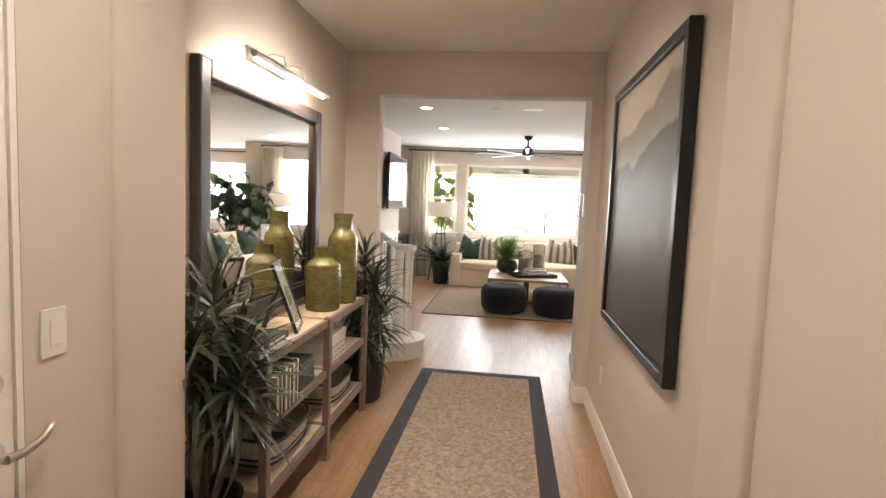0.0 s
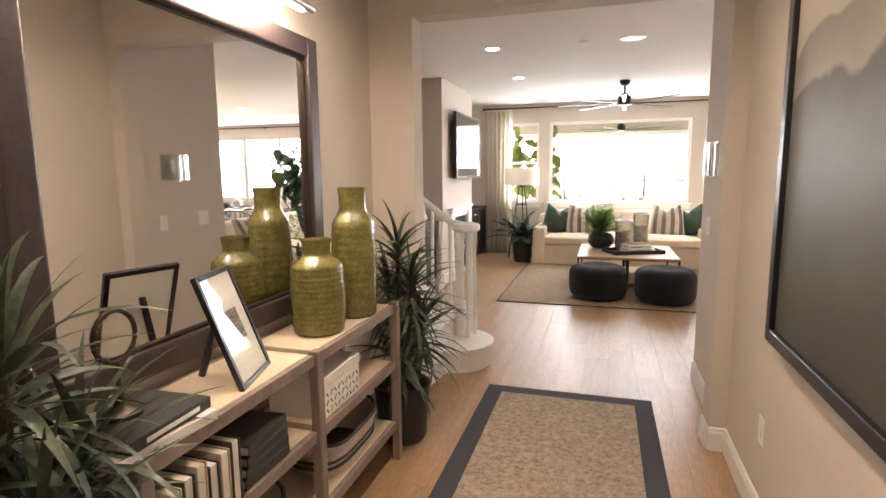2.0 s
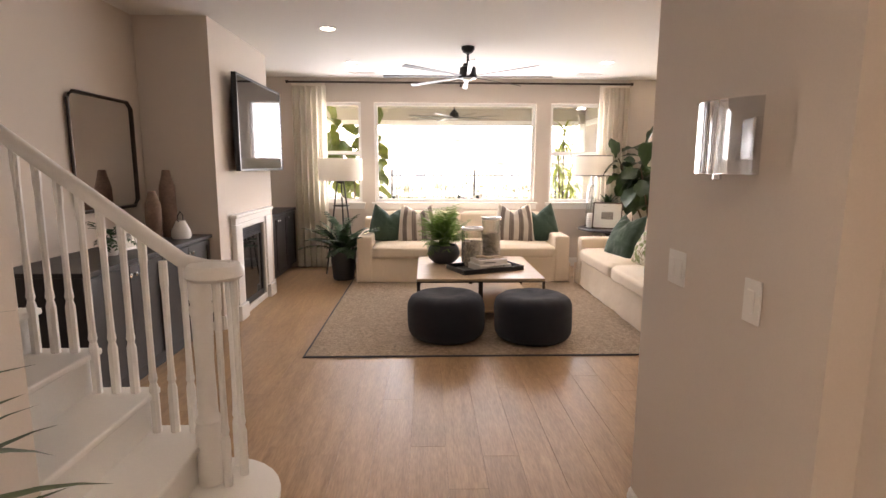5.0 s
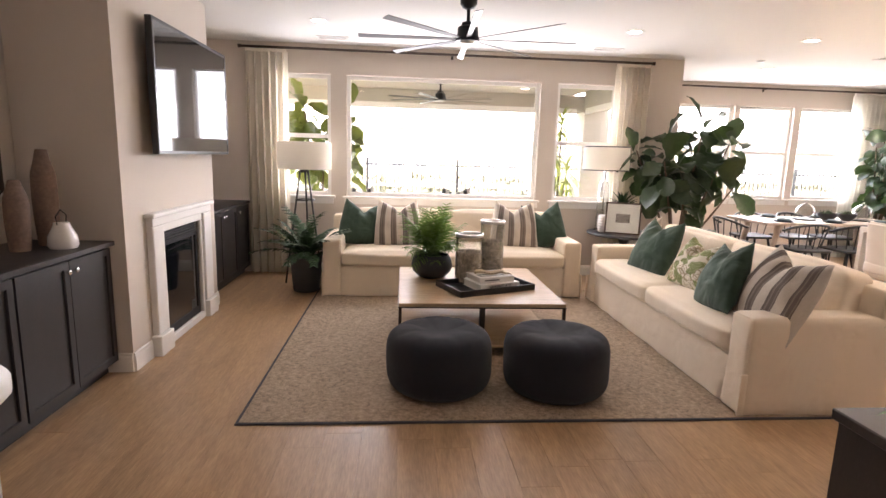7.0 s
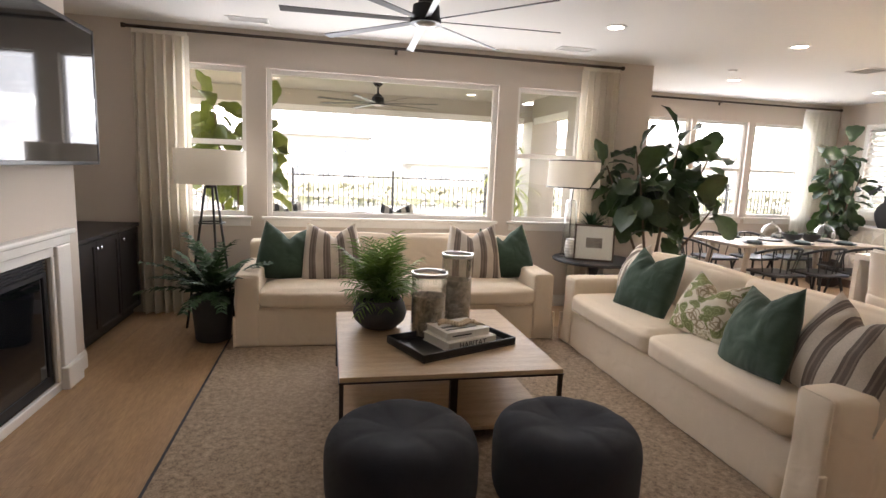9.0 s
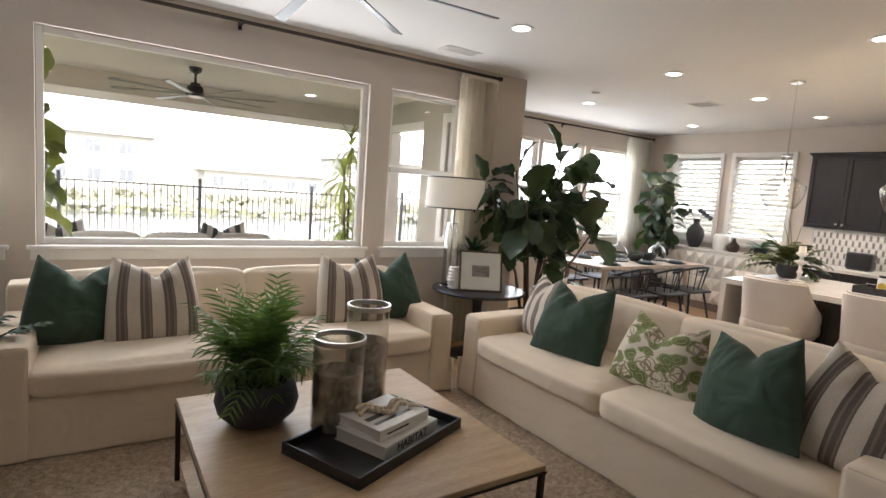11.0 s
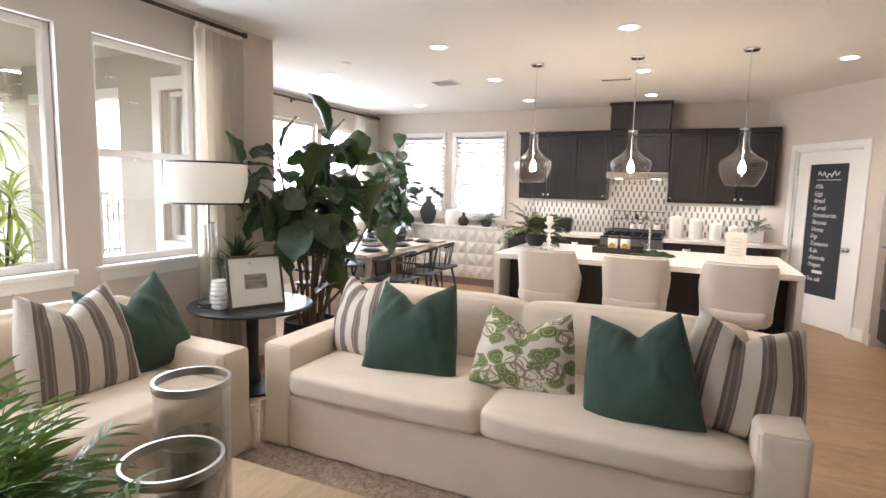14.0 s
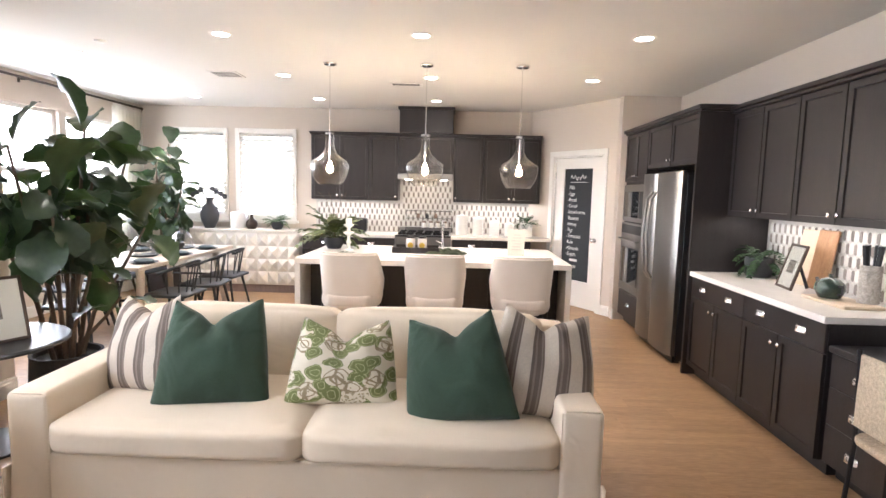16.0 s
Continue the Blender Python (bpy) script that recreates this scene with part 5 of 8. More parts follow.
# ---- curtains ----
def curtain(x0, x1, y, z0, z1, folds, label, amp=0.05, cloth=None):
    c = thing("curtain", ((x0 + x1) / 2, y, 0), label, "curtain")
    bm = bmesh.new()
    n = folds * 10
    w = x1 - x0
    rows = []
    for j in range(14):
        f = j / 13
        z = z0 + (z1 - z0) * f
        row = []
        for i in range(n + 1):
            u = i / n
            ph = 2 * math.pi * folds * u
            k = amp * (0.75 + 0.35 * (1 - f))
            yy = k * math.sin(ph) + 0.012 * noise.noise(Vector((u * 6, f * 3, x0)))
            xx = -w / 2 + w * u + 0.010 * math.sin(ph * 2 + 0.6) + 0.02 * (1 - f) * noise.noise(Vector((u * 3, x0, f)))
            row.append(bm.verts.new((xx, yy, z)))
        rows.append(row)
    for a, b in zip(rows, rows[1:]):
        for i in range(n):
            bm.faces.new((a[i], a[i + 1], b[i + 1], b[i]))
    bmesh.ops.solidify(bm, geom=bm.faces[:], thickness=0.003)
    part("panel", bm, cloth or CURTAIN, c, smooth=80)
    part("header_tape", B((-w / 2 + 0.01, -0.012, z1 - 0.005, w / 2 - 0.01, 0.012, z1 + 0.03)), cloth or CURTAIN, c)
    return c


def rod(x0, x1, y, z):
    r = thing("curtain_rod", ((x0 + x1) / 2, y, z), "long dark bronze curtain rod near the ceiling", "curtain rod")
    w = (x1 - x0) / 2
    part("pole", C(0, 0, -w, w, 0.014, n=14, m=pose(0, 0, 0, 0, 90, 0)), BRONZE, r, smooth=True)
    for s in (-1, 1):
        part("finial", lathe([(0, 0), (0.02, 0.0), (0.022, 0.03), (0, 0.035)], 14, pose(s * w, 0, 0, 0, 90 * s, 0)), BRONZE, r, smooth=True)
    for k in (-0.93, 0.0, 0.93):
        part("bracket", B((k * w - 0.01, 0.0, -0.012, k * w + 0.01, 0.10, 0.0), (k * w - 0.014, 0.10, -0.04, k * w + 0.014, 0.108, 0.03)), BRONZE, r)
    return r


rod(-2.14, 2.75, 11.04, 2.67)
rod(3.3, 7.5, 12.69, 2.67)
curtain(-2.10, -1.62, 11.04, 0.02, 2.62, 6, "cream linen curtain drawn to the side of the window")
curtain(2.30, 2.74, 11.04, 0.02, 2.62, 6, "cream linen curtain beside the sash window")
curtain(6.86, 7.50, 12.69, 0.02, 2.62, 8, "sheer cream curtain at the end of the dining windows", cloth=SHEER)
curtain(3.32, 3.72, 12.69, 0.02, 2.62, 5, "sheer cream curtain near the return wall", cloth=SHEER)


# ---- plantation shutters ----
def shutter(y0, y1, z0, z1):
    s = thing("plantation_shutter", (7.65, (y0 + y1) / 2, 0), "white plantation shutter with tilted louvres", "shutter", "window shutters")
    w = (y1 - y0) / 2
    part("frame", B((-0.035, -w, z0, -0.001, -w + 0.06, z1), (-0.035, w - 0.06, z0, -0.001, w, z1), (-0.035, -w + 0.06, z0, -0.001, w - 0.06, z0 + 0.07), (-0.035, -w + 0.06, z1 - 0.07, -0.001, w - 0.06, z1), bevel=0.004), TRIM, s)
    n = 17
    for k in range(n):
        z = z0 + 0.10 + (z1 - z0 - 0.2) * k / (n - 1)
        bm = B((-0.036, -w + 0.062, -0.005, 0.036, w - 0.062, 0.005), bevel=0.003)
        bmesh.ops.rotate(bm, verts=bm.verts[:], cent=(0, 0, 0), matrix=Matrix.Rotation(radians(-44), 3, "Y"))
        bmesh.ops.translate(bm, verts=bm.verts[:], vec=(0.01, 0, z))
        part("louvre", bm, TRIM, s)
    part("sill_ledge", B((-0.06, -w - 0.03, z0 - 0.035, -0.001, w + 0.03, z0), bevel=0.004), TRIM, s)
    return s


shutter(10.40, 11.33, 1.05, 2.43)
shutter(11.45, 12.32, 1.05, 2.43)

# ---- stairs ----
pts = [(-1.40, 4.40), (-1.16, 4.40), (-1.10, 4.86)]
pts += [(-1.10 + 0.29 * math.cos(radians(a)), 5.17 + 0.29 * math.sin(radians(a))) for a in range(-80, 95, 12)]
pts += [(-1.40, 5.46)]


def prism(pts, z0, z1, grow=0.0):
    bm = bmesh.new()
    cx, cy = sum(p[0] for p in pts) / len(pts), sum(p[1] for p in pts) / len(pts)
    q = [(x + grow * (x - cx) / max(0.01, math.hypot(x - cx, y - cy)), y + grow * (y - cy) / max(0.01, math.hypot(x - cx, y - cy))) for x, y in pts]
    a, b = [bm.verts.new((x, y, z0)) for x, y in q], [bm.verts.new((x, y, z1)) for x, y in q]
    n = len(q)
    for i in range(n):
        bm.faces.new((a[i], a[(i + 1) % n], b[(i + 1) % n], b[i]))
    bm.faces.new(a[::-1])
    bm.faces.new(b)
    bmesh.ops.recalc_face_normals(bm, faces=bm.faces[:])
    return bm


stairs = thing("staircase", (0, 0, 0), "white painted stairs rising behind the hall with a rounded first step", "staircase", kind="structure")
part("riser", prism(pts, 0, 0.15), TRIM, stairs)
part("tread", prism(pts, 0.1505, 0.18, 0.022), TRIM, stairs)
for k in range(1, 13):
    x = -1.15 - 0.235 * (k - 1)
    z = 0.18 * (k + 1)
    part("riser", B((x - 0.235, 4.345, max(0, z - 0.40), x, 5.42, z - 0.03)), TRIM, stairs)
    part("tread", B((x - 0.262, 4.345, z - 0.0295, x + 0.025, 5.445, z), bevel=0.008, segs=2), TRIM, stairs)
railing = thing("stair_railing", (0, 0, 0), "white painted stair railing with slim balusters and a rounded newel", "railing")
slope = 0.18 / 0.235
rp = [(-0.99, 5.36, 1.085), (-1.10, 5.38, 1.085), (-1.20, 5.38, 1.11), (-1.32, 5.38, 1.20)] + [(-1.32 - 0.3 * i, 5.38, 1.20 + slope * 0.3 * i) for i in range(1, 6)]
hr = bmesh.new()
rows = []
for i, p in enumerate(rp):
    a = Vector(rp[min(i + 1, len(rp) - 1)]) - Vector(rp[max(i - 1, 0)])
    a.normalize()
    up = Vector((0, 1, 0)).cross(a).normalized()
    if up.z < 0:
        up = -up
    rows.append([hr.verts.new(Vector(p) + Vector((0, 1, 0)) * u + up * v) for u, v in ((-0.028, -0.02), (-0.034, 0.008), (-0.022, 0.026), (0.0, 0.031), (0.022, 0.026), (0.034, 0.008), (0.028, -0.02))])
for a, b in zip(rows, rows[1:]):
    for k in range(7):
        hr.faces.new((a[k], a[(k + 1) % 7], b[(k + 1) % 7], b[k]))
hr.faces.new(rows[0])
hr.faces.new(rows[-1][::-1])
bmesh.ops.recalc_face_normals(hr, faces=hr.faces[:])
part("handrail", hr, TRIM, railing, smooth=50)
part("volute_cap", lathe([(0, 1.045), (0.10, 1.045), (0.115, 1.06), (0.115, 1.085), (0.10, 1.105), (0.04, 1.112), (0, 1.112)], 28, pose(-1.05, 5.33, 0)), TRIM, railing, smooth=True)
part("newel_post", lathe([(0, 0.18), (0.055, 0.18), (0.055, 0.42), (0.048, 0.44), (0.052, 0.455), (0.04, 0.48), (0.036, 0.7), (0.042, 0.9), (0.048, 0.93), (0.04, 0.95), (0.046, 0.98), (0.046, 1.045), (0, 1.045)], 24, pose(-1.10, 5.30, 0)), TRIM, railing, smooth=True)


def baluster(x, y, z0, z1):
    part("baluster", lathe(
        [(0, z0), (0.019, z0), (0.019, z0 + 0.20), (0.013, z0 + 0.225), (0.018, z0 + 0.24), (0.014, z0 + 0.27), (0.0125, (z0 + z1) / 2), (0.014, z1 - 0.12), (0.017, z1 - 0.1), (0.017, z1), (0, z1)], 8, pose(x, y, 0, 0, 0, 22.5)), TRIM, railing)


for dx, dy in ((0.10, 0.02), (0.06, -0.06), (0.05, 0.10)):
    baluster(-1.08 + dx, 5.32 + dy, 0.18, 1.046)
for i in range(19):
    x = -1.20 - 0.0783 * i
    k = int((-1.125 - x) / 0.235) + 1
    baluster(x, 5.38, 0.18 * (k + 1), 1.185 + slope * (-1.32 - x) if x < -1.32 else 1.11)

# ---- hall ----
fd = thing("door_2", (-1.075, -0.54, 0), "plain white side door with a lever and a deadbolt", "door", kind="structure")
part("door_leaf", B((-0.06, 0.58, 0.01, -0.006, 1.47, 2.045), bevel=0.003), TRIM, fd)
part("door_jamb", B((-0.14, 0.561, 0, -0.001, 0.578, 2.05), (-0.14, 1.472, 0, -0.001, 1.489, 2.05), (-0.14, 0.561, 2.05, -0.001, 1.489, 2.059)), TRIM, fd)
dbm = lathe([(0, 0), (0.032, 0), (0.032, 0.008), (0.024, 0.016), (0.022, 0.022), (0, 0.022)], 24, Matrix.Translation((-0.006, 1.405, 1.11)) @ TO_X)
part("deadbolt", dbm, NICKEL, fd, smooth=True)
part("lever_rose", lathe([(0, 0), (0.033, 0), (0.033, 0.008), (0.02, 0.014), (0.011, 0.02), (0.011, 0.05), (0, 0.05)], 24, Matrix.Translation((-0.006, 1.405, 0.95)) @ TO_X), NICKEL, fd, smooth=True)
part("lever", tube([(0.042, 1.405, 0.95), (0.05, 1.44, 0.952), (0.048, 1.49, 0.962), (0.044, 1.52, 0.985)], 0.011, 10, r_end=0.008), NICKEL, fd, smooth=True)
ed = thing("door_3", (0, -1.2, 0), "dark wooden entry door, closed", "door", kind="structure")
part("door_leaf", B((-0.76, -0.09, 0.01, 0.20, -0.045, 2.08), bevel=0.004), ESPRESSO, ed)


def plate(m, w, h, kind, label):
    """A cover plate on a wall; local z points out of the wall, y is up."""
    p = thing("wall_switch" if kind != "outlet" else "wall_outlet", m, label, "switch" if kind != "outlet" else "outlet")
    part("cover_plate", B((-w / 2, -h / 2, 0, w / 2, h / 2, 0.006), bevel=0.002), TRIM, p)
    n = max(1, round(w / 0.075))
    for k in range(n):
        x = -w / 2 + w * (k + 0.5) / n
        part("rocker" if kind != "outlet" else "socket", B((x - 0.016, -0.033, 0.006, x + 0.016, 0.033, 0.010), bevel=0.002), TRIM, p)
    return p


ON_WEST = Matrix(((0, 0, 1, 0), (1, 0, 0, 0), (0, 1, 0, 0), (0, 0, 0, 1)))    # out of the wall is +x
ON_EAST = Matrix(((0, 0, -1, 0), (-1, 0, 0, 0), (0, 1, 0, 0), (0, 0, 0, 1)))  # out of the wall is -x
plate(Matrix.Translation((-1.075, 1.03, 1.19)) @ ON_WEST, 0.075, 0.12, "switch", "white rocker light switch beside the side door")
plate(Matrix.Translation((HALL_R, 5.0, 1.15)) @ ON_EAST, 0.12, 0.12, "switch", "white double light switch near the corner")
plate(Matrix.Translation((HALL_R, 4.56, 1.14)) @ ON_EAST, 0.075, 0.12, "switch", "white single light switch on the hall wall")
plate(Matrix.Translation((HALL_R, 4.53, 0.42)) @ ON_EAST, 0.075, 0.12, "outlet", "white wall outlet low on the wall")
plate(Matrix.Translation((HALL_R, 3.55, 0.42)) @ ON_EAST, 0.075, 0.12, "outlet", "white wall outlet below the framed art")
sc = thing("wall_sconce", Matrix.Translation((HALL_R, 4.70, 1.58)) @ ON_EAST, "clear glass wall sconce with a chrome plate", "sconce")
part("back_plate", B((-0.05, -0.06, 0, 0.05, 0.06, 0.012), bevel=0.004), CHROME, sc)
bm = bmesh.new()
gp = [(-0.16 + 0.32 * i / 14, 0.03 + 0.07 * math.sin(math.pi * i / 14)) for i in range(15)]
gv = [[bm.verts.new((x, y, z)) for x, z in gp] for y in (-0.10, 0.10)]
for i in range(14):
    bm.faces.new((gv[0][i], gv[0][i + 1], gv[1][i + 1], gv[1][i]))
bmesh.ops.solidify(bm, geom=bm.faces[:], thickness=0.008)
part("glass_shade", bm, CLEAR, sc, "thick clear curved glass", smooth=60)
part("candle_tube", C(-0.05, 0.04, -0.06, 0.05, 0.012, n=12, m=pose(0, 0, 0, -90, 0, 0)), WHITE_CER, sc)
part("candle_tube", C(0.05, 0.04, -0.06, 0.05, 0.012, n=12, m=pose(0, 0, 0, -90, 0, 0)), WHITE_CER, sc)
part("finial", lathe([(0, -0.12), (0.012, -0.115), (0.012, -0.10), (0, -0.10)], 12, pose(0, 0, 0.05, -90, 0, 0)), CHROME, sc)

# mirror: outer size 1.46 by 1.26, leaning a little off the wall
MZ0, MZ1, MY0, MY1 = 0.90, 2.13, 2.01, 3.46
mr = thing("wall_mirror", (HALL_L, 0, 0), "large mirror in a wide dark wood frame above the console", "mirror")
f = 0.085
part("frame", B((0.004, MY0, MZ0, 0.055, MY0 + f, MZ1), (0.004, MY1 - f, MZ0, 0.055, MY1, MZ1), (0.004, MY0 + f, MZ0, 0.055, MY1 - f, MZ0 + f), (0.004, MY0 + f, MZ1 - f, 0.055, MY1 - f, MZ1), bevel=0.008, segs=2), DARK_FRAME, mr)
part("inner_lip", B((0.02, MY0 + f, MZ0 + f, 0.034, MY0 + f + 0.012, MZ1 - f), (0.02, MY1 - f - 0.012, MZ0 + f, 0.034, MY1 - f, MZ1 - f), (0.02, MY0 + f + 0.012, MZ0 + f, 0.034, MY1 - f - 0.012, MZ0 + f + 0.012), (0.02, MY0 + f + 0.012, MZ1 - f - 0.012, 0.034, MY1 - f - 0.012, MZ1 - f)), BRONZE, mr)
part("mirror_glass", B((0.012, MY0 + f + 0.0125, MZ0 + f + 0.0125, 0.022, MY1 - f - 0.0125, MZ1 - f - 0.0125)), MIRROR, mr)
pl2 = thing("picture_light", (HALL_L, 2.72, 2.24), "brushed nickel picture light on two arms, switched on", "wall lamp")
part("back_plate", B((0.001, -0.24, -0.02, 0.02, 0.2, 0.06), bevel=0.003), NICKEL, pl2)
for y in (-0.12, 0.12):
    part("arm", tube([(0.02, y, 0.03), (0.10, y, 0.045), (0.16, y, 0.03), (0.175, y, -0.03)], 0.006, 8), NICKEL, pl2, smooth=True)
part("bar", C(0, 0, -0.48, 0.50, 0.016, n=14, m=pose(0.175, 0, -0.045, -90, 0, 0)), NICKEL, pl2, smooth=True)
part("lamp_strip", B((0.155, -0.44, -0.068, 0.175, 0.44, -0.062)), LAMP_ON, pl2)
lamp("picture_light_glow", "AREA", look((HALL_L + 0.165, 2.72, 2.17), (HALL_L - 0.02, 2.72, 2.02)), 1.9, WARM, size=0.9, size_y=0.02)

art = thing("framed_art", (HALL_R, 0, 0), "large framed painting of dark misty hills in a black frame", "painting")
AY0, AY1, AZ0, AZ1 = 1.99, 3.42, 0.86, 2.27
part("frame", B((-0.055, AY0, AZ0, -0.004, AY0 + 0.05, AZ1), (-0.055, AY1 - 0.05, AZ0, -0.004, AY1, AZ1), (-0.055, AY0 + 0.05, AZ0, -0.004, AY1 - 0.05, AZ0 + 0.05), (-0.055, AY0 + 0.05, AZ1 - 0.05, -0.004, AY1 - 0.05, AZ1), bevel=0.003), BLACK, art)


def misty(name):
    """A painted landscape: pale sky, two ridges rising to one side, pale mist, dark water."""
    m, t, b = nodes_of(name)
    N, L = t.nodes, t.links
    co, sp, nz = N.new("ShaderNodeTexCoord"), N.new("ShaderNodeSeparateXYZ"), N.new("ShaderNodeTexNoise")
    nz.inputs["Scale"].default_value, nz.inputs["Detail"].default_value, nz.inputs["Roughness"].default_value = 2.3, 6, 0.45
    L.new(co.outputs["Object"], sp.inputs[0])
    L.new(co.outputs["Object"], nz.inputs["Vector"])
    rise, ad, cr = N.new("ShaderNodeMath"), N.new("ShaderNodeMath"), N.new("ShaderNodeValToRGB")
    rise.operation = ad.operation = "MULTIPLY_ADD"
    rise.inputs[1].default_value, ad.inputs[1].default_value = 0.17, 0.34
    L.new(sp.outputs[1], rise.inputs[0])
    L.new(sp.outputs[2], rise.inputs[2])
    L.new(nz.outputs["Fac"], ad.inputs[0])
    L.new(rise.outputs[0], ad.inputs[2])
    mr_ = N.new("ShaderNodeMapRange")
    mr_.inputs[1].default_value, mr_.inputs[2].default_value = AZ0 + 0.60, AZ1 + 0.62
    L.new(ad.outputs[0], mr_.inputs[0])
    e = cr.color_ramp.elements
    e[0].color, e[1].color = (0.050, 0.046, 0.038, 1), (0.46, 0.41, 0.34, 1)
    for p, c in ((0.22, (0.080, 0.076, 0.062, 1)), (0.48, (0.135, 0.132, 0.120, 1)), (0.63, (0.15, 0.145, 0.13, 1)), (0.70, (0.105, 0.098, 0.084, 1)), (0.715, (0.30, 0.27, 0.225, 1)),
                 (0.77, (0.25, 0.225, 0.19, 1)), (0.84, (0.205, 0.185, 0.155, 1)), (0.855, (0.40, 0.36, 0.30, 1))):
        e.new(p).color = c
    L.new(mr_.outputs[0], cr.inputs[0])
    L.new(cr.outputs[0], b.inputs["Base Color"])
    b.inputs["Roughness"].default_value = 0.5
    return m


part("canvas", B((-0.035, AY0 + 0.05, AZ0 + 0.05, -0.02, AY1 - 0.05, AZ1 - 0.05)), misty("misty_landscape"), art)

# console: two bays on square posts
con = thing("console_table", (-1.16, 0, 0), "grey-washed wooden console with cream shelves in two bays", "console")
CY = (2.03, 2.83, 3.62)
for y in CY:
    for x in (-0.16, 0.16):
        part("post", B((x - 0.02, y - 0.022, 0, x + 0.02, y + 0.022, 0.862), bevel=0.004), GREY_WOOD, con)
for a, b in zip(CY, CY[1:]):
    for z, nm in ((0.835, "top"), (0.535, "shelf"), (0.205, "lower_shelf")):
        part(nm, B((-0.14, a + 0.022, z - 0.012, 0.14, b - 0.022, z + 0.016), bevel=0.002), SHELF_WOOD, con)
        part("rail", B((0.1405, a + 0.022, z - 0.03, 0.165, b - 0.022, z + 0.014), bevel=0.002), GREY_WOOD, con)
        part("rail", B((-0.165, a + 0.022, z - 0.03, -0.1405, b - 0.022, z + 0.014), bevel=0.002), GREY_WOOD, con)


def vase(m, prof, label, ribs=0):
    v = thing("vase", m, label, "vase")
    bm = lathe(prof, 56)
    zt_ = prof[-1][1]
    for p in bm.verts:
        r = math.hypot(p.co.x, p.co.y)
        if ribs and r > 0.05 and 0.02 < p.co.z:
            a = math.atan2(p.co.y, p.co.x)
            k = 1 + 0.012 * math.sin(a * 22 + 3 * math.sin(p.co.z * 34)) * (0.5 + 0.5 * math.sin(p.co.z * 120))
            p.co.x *= k
            p.co.y *= k
    part("body", bm, OLIVE, v, smooth=60)
    # black disc in the neck paints the shade of the hollow
    part("mouth", lathe([(0, prof[-1][1] - 0.03), (prof[-1][0] - 0.012, prof[-1][1] - 0.03)], 28), BLACK, v)
    return v


def vprof(h, r, neck, n=70):
    out = [(0, 0), (r * 0.86, 0.0), (r * 0.93, 0.01)]
    for i in range(n):
        f = i / (n - 1)
        if f < 0.70:
            k = 0.93 + 0.07 * math.sin(math.pi * f / 0.70)
            rr = r * k + (0.0014 if i % 4 < 2 and i > 2 else 0)
        elif f < 0.85:
            g = (f - 0.70) / 0.15
            rr = r * 0.93 + (neck - r * 0.93) * (0.5 - 0.5 * math.cos(math.pi * g))
        else:
            rr = neck * (1 + 0.10 * ((f - 0.85) / 0.15) ** 3)
        out.append((rr, 0.012 + (h - 0.012) * f))
    return out


vase((-1.10, 3.38, 0.852), vprof(0.60, 0.105, 0.062), "tall olive green glazed vase with carved bands on the console", 1)
vase((-1.13, 3.09, 0.852), vprof(0.395, 0.115, 0.058), "short olive green glazed vase with carved bands on the console", 1)


def photo_frame(m, w, h, lean, material, label, mat_w=0.05, image=None):
    p = thing("photo_frame", m, label, "picture frame")
    t = pose(0, 0, 0, -lean, 0, 0)
    b = 0.018

    def tr(bm):
        bmesh.ops.transform(bm, matrix=t, verts=bm.verts[:])
        return bm
    part("frame", tr(B((-w / 2, 0, 0, -w / 2 + b, 0.018, h), (w / 2 - b, 0, 0, w / 2, 0.018, h), (-w / 2 + b, 0, 0, w / 2 - b, 0.018, b), (-w / 2 + b, 0, h - b, w / 2 - b, 0.018, h), bevel=0.002)), material, p)
    part("mount", tr(B((-w / 2 + b, 0.006, b, w / 2 - b, 0.014, h - b))), PAPER, p, "cream paper mount")
    part("print", tr(B((-w * 0.2, 0.0045, h * 0.36, w * 0.2, 0.0058, h * 0.64))), image or PRINT, p, "small landscape print")
    part("easel_back", B((-0.03, 0.016 + 0.0, 0.0, 0.03, 0.02, h * 0.02)) if lean < 1 else tube([(0, h * 0.7 * math.sin(radians(lean)) + 0.02, h * 0.7 * math.cos(radians(lean))), (0, h * 0.7 * math.sin(radians(lean)) + 0.10, 0.004)], 0.012, 6), BLACK, p)
    part("glazing", tr(B((-w / 2 + b, 0.0028, b, w / 2 - b, 0.0038, h - b))), PANE, p).visible_shadow = False
    return p


PRINT = mat("landscape_print", (0.16, 0.13, 0.11), 0.6, vary=0.6, scale=14, grain=60, stretch=(0.6, 1, 3), second=(0.42, 0.37, 0.31), bump=0)
photo_frame(pose(-1.06, 2.57, 0.852, 0, 0, 106), 0.25, 0.38, 20, BLACK, "black photo frame with a cream mount leaning on the console")


def book(m, w, d, h, cover, label, words="", size=0.03, ink=None):
    b = thing("book", m, label, "book")
    part("cover", B((-w / 2, -d / 2, 0, w / 2, d / 2, 0.004), (-w / 2, -d / 2, h - 0.004, w / 2, d / 2, h), (-w / 2, -d / 2, 0.004, w / 2, -d / 2 + 0.004, h - 0.004), bevel=0.001), cover, b)
    part("page_block", B((-w / 2 + 0.006, -d / 2 + 0.0042, 0.0042, w / 2 - 0.006, d / 2 - 0.008, h - 0.0042)), PAPER, b)
    if words:
        writing(words, size, Matrix.Translation((0, -d / 2 - 0.0008, h / 2 - size * 0.34)) @ Matrix.Rotation(radians(90), 4, "X"), ink or BLACK, b, "CENTER")
    return b


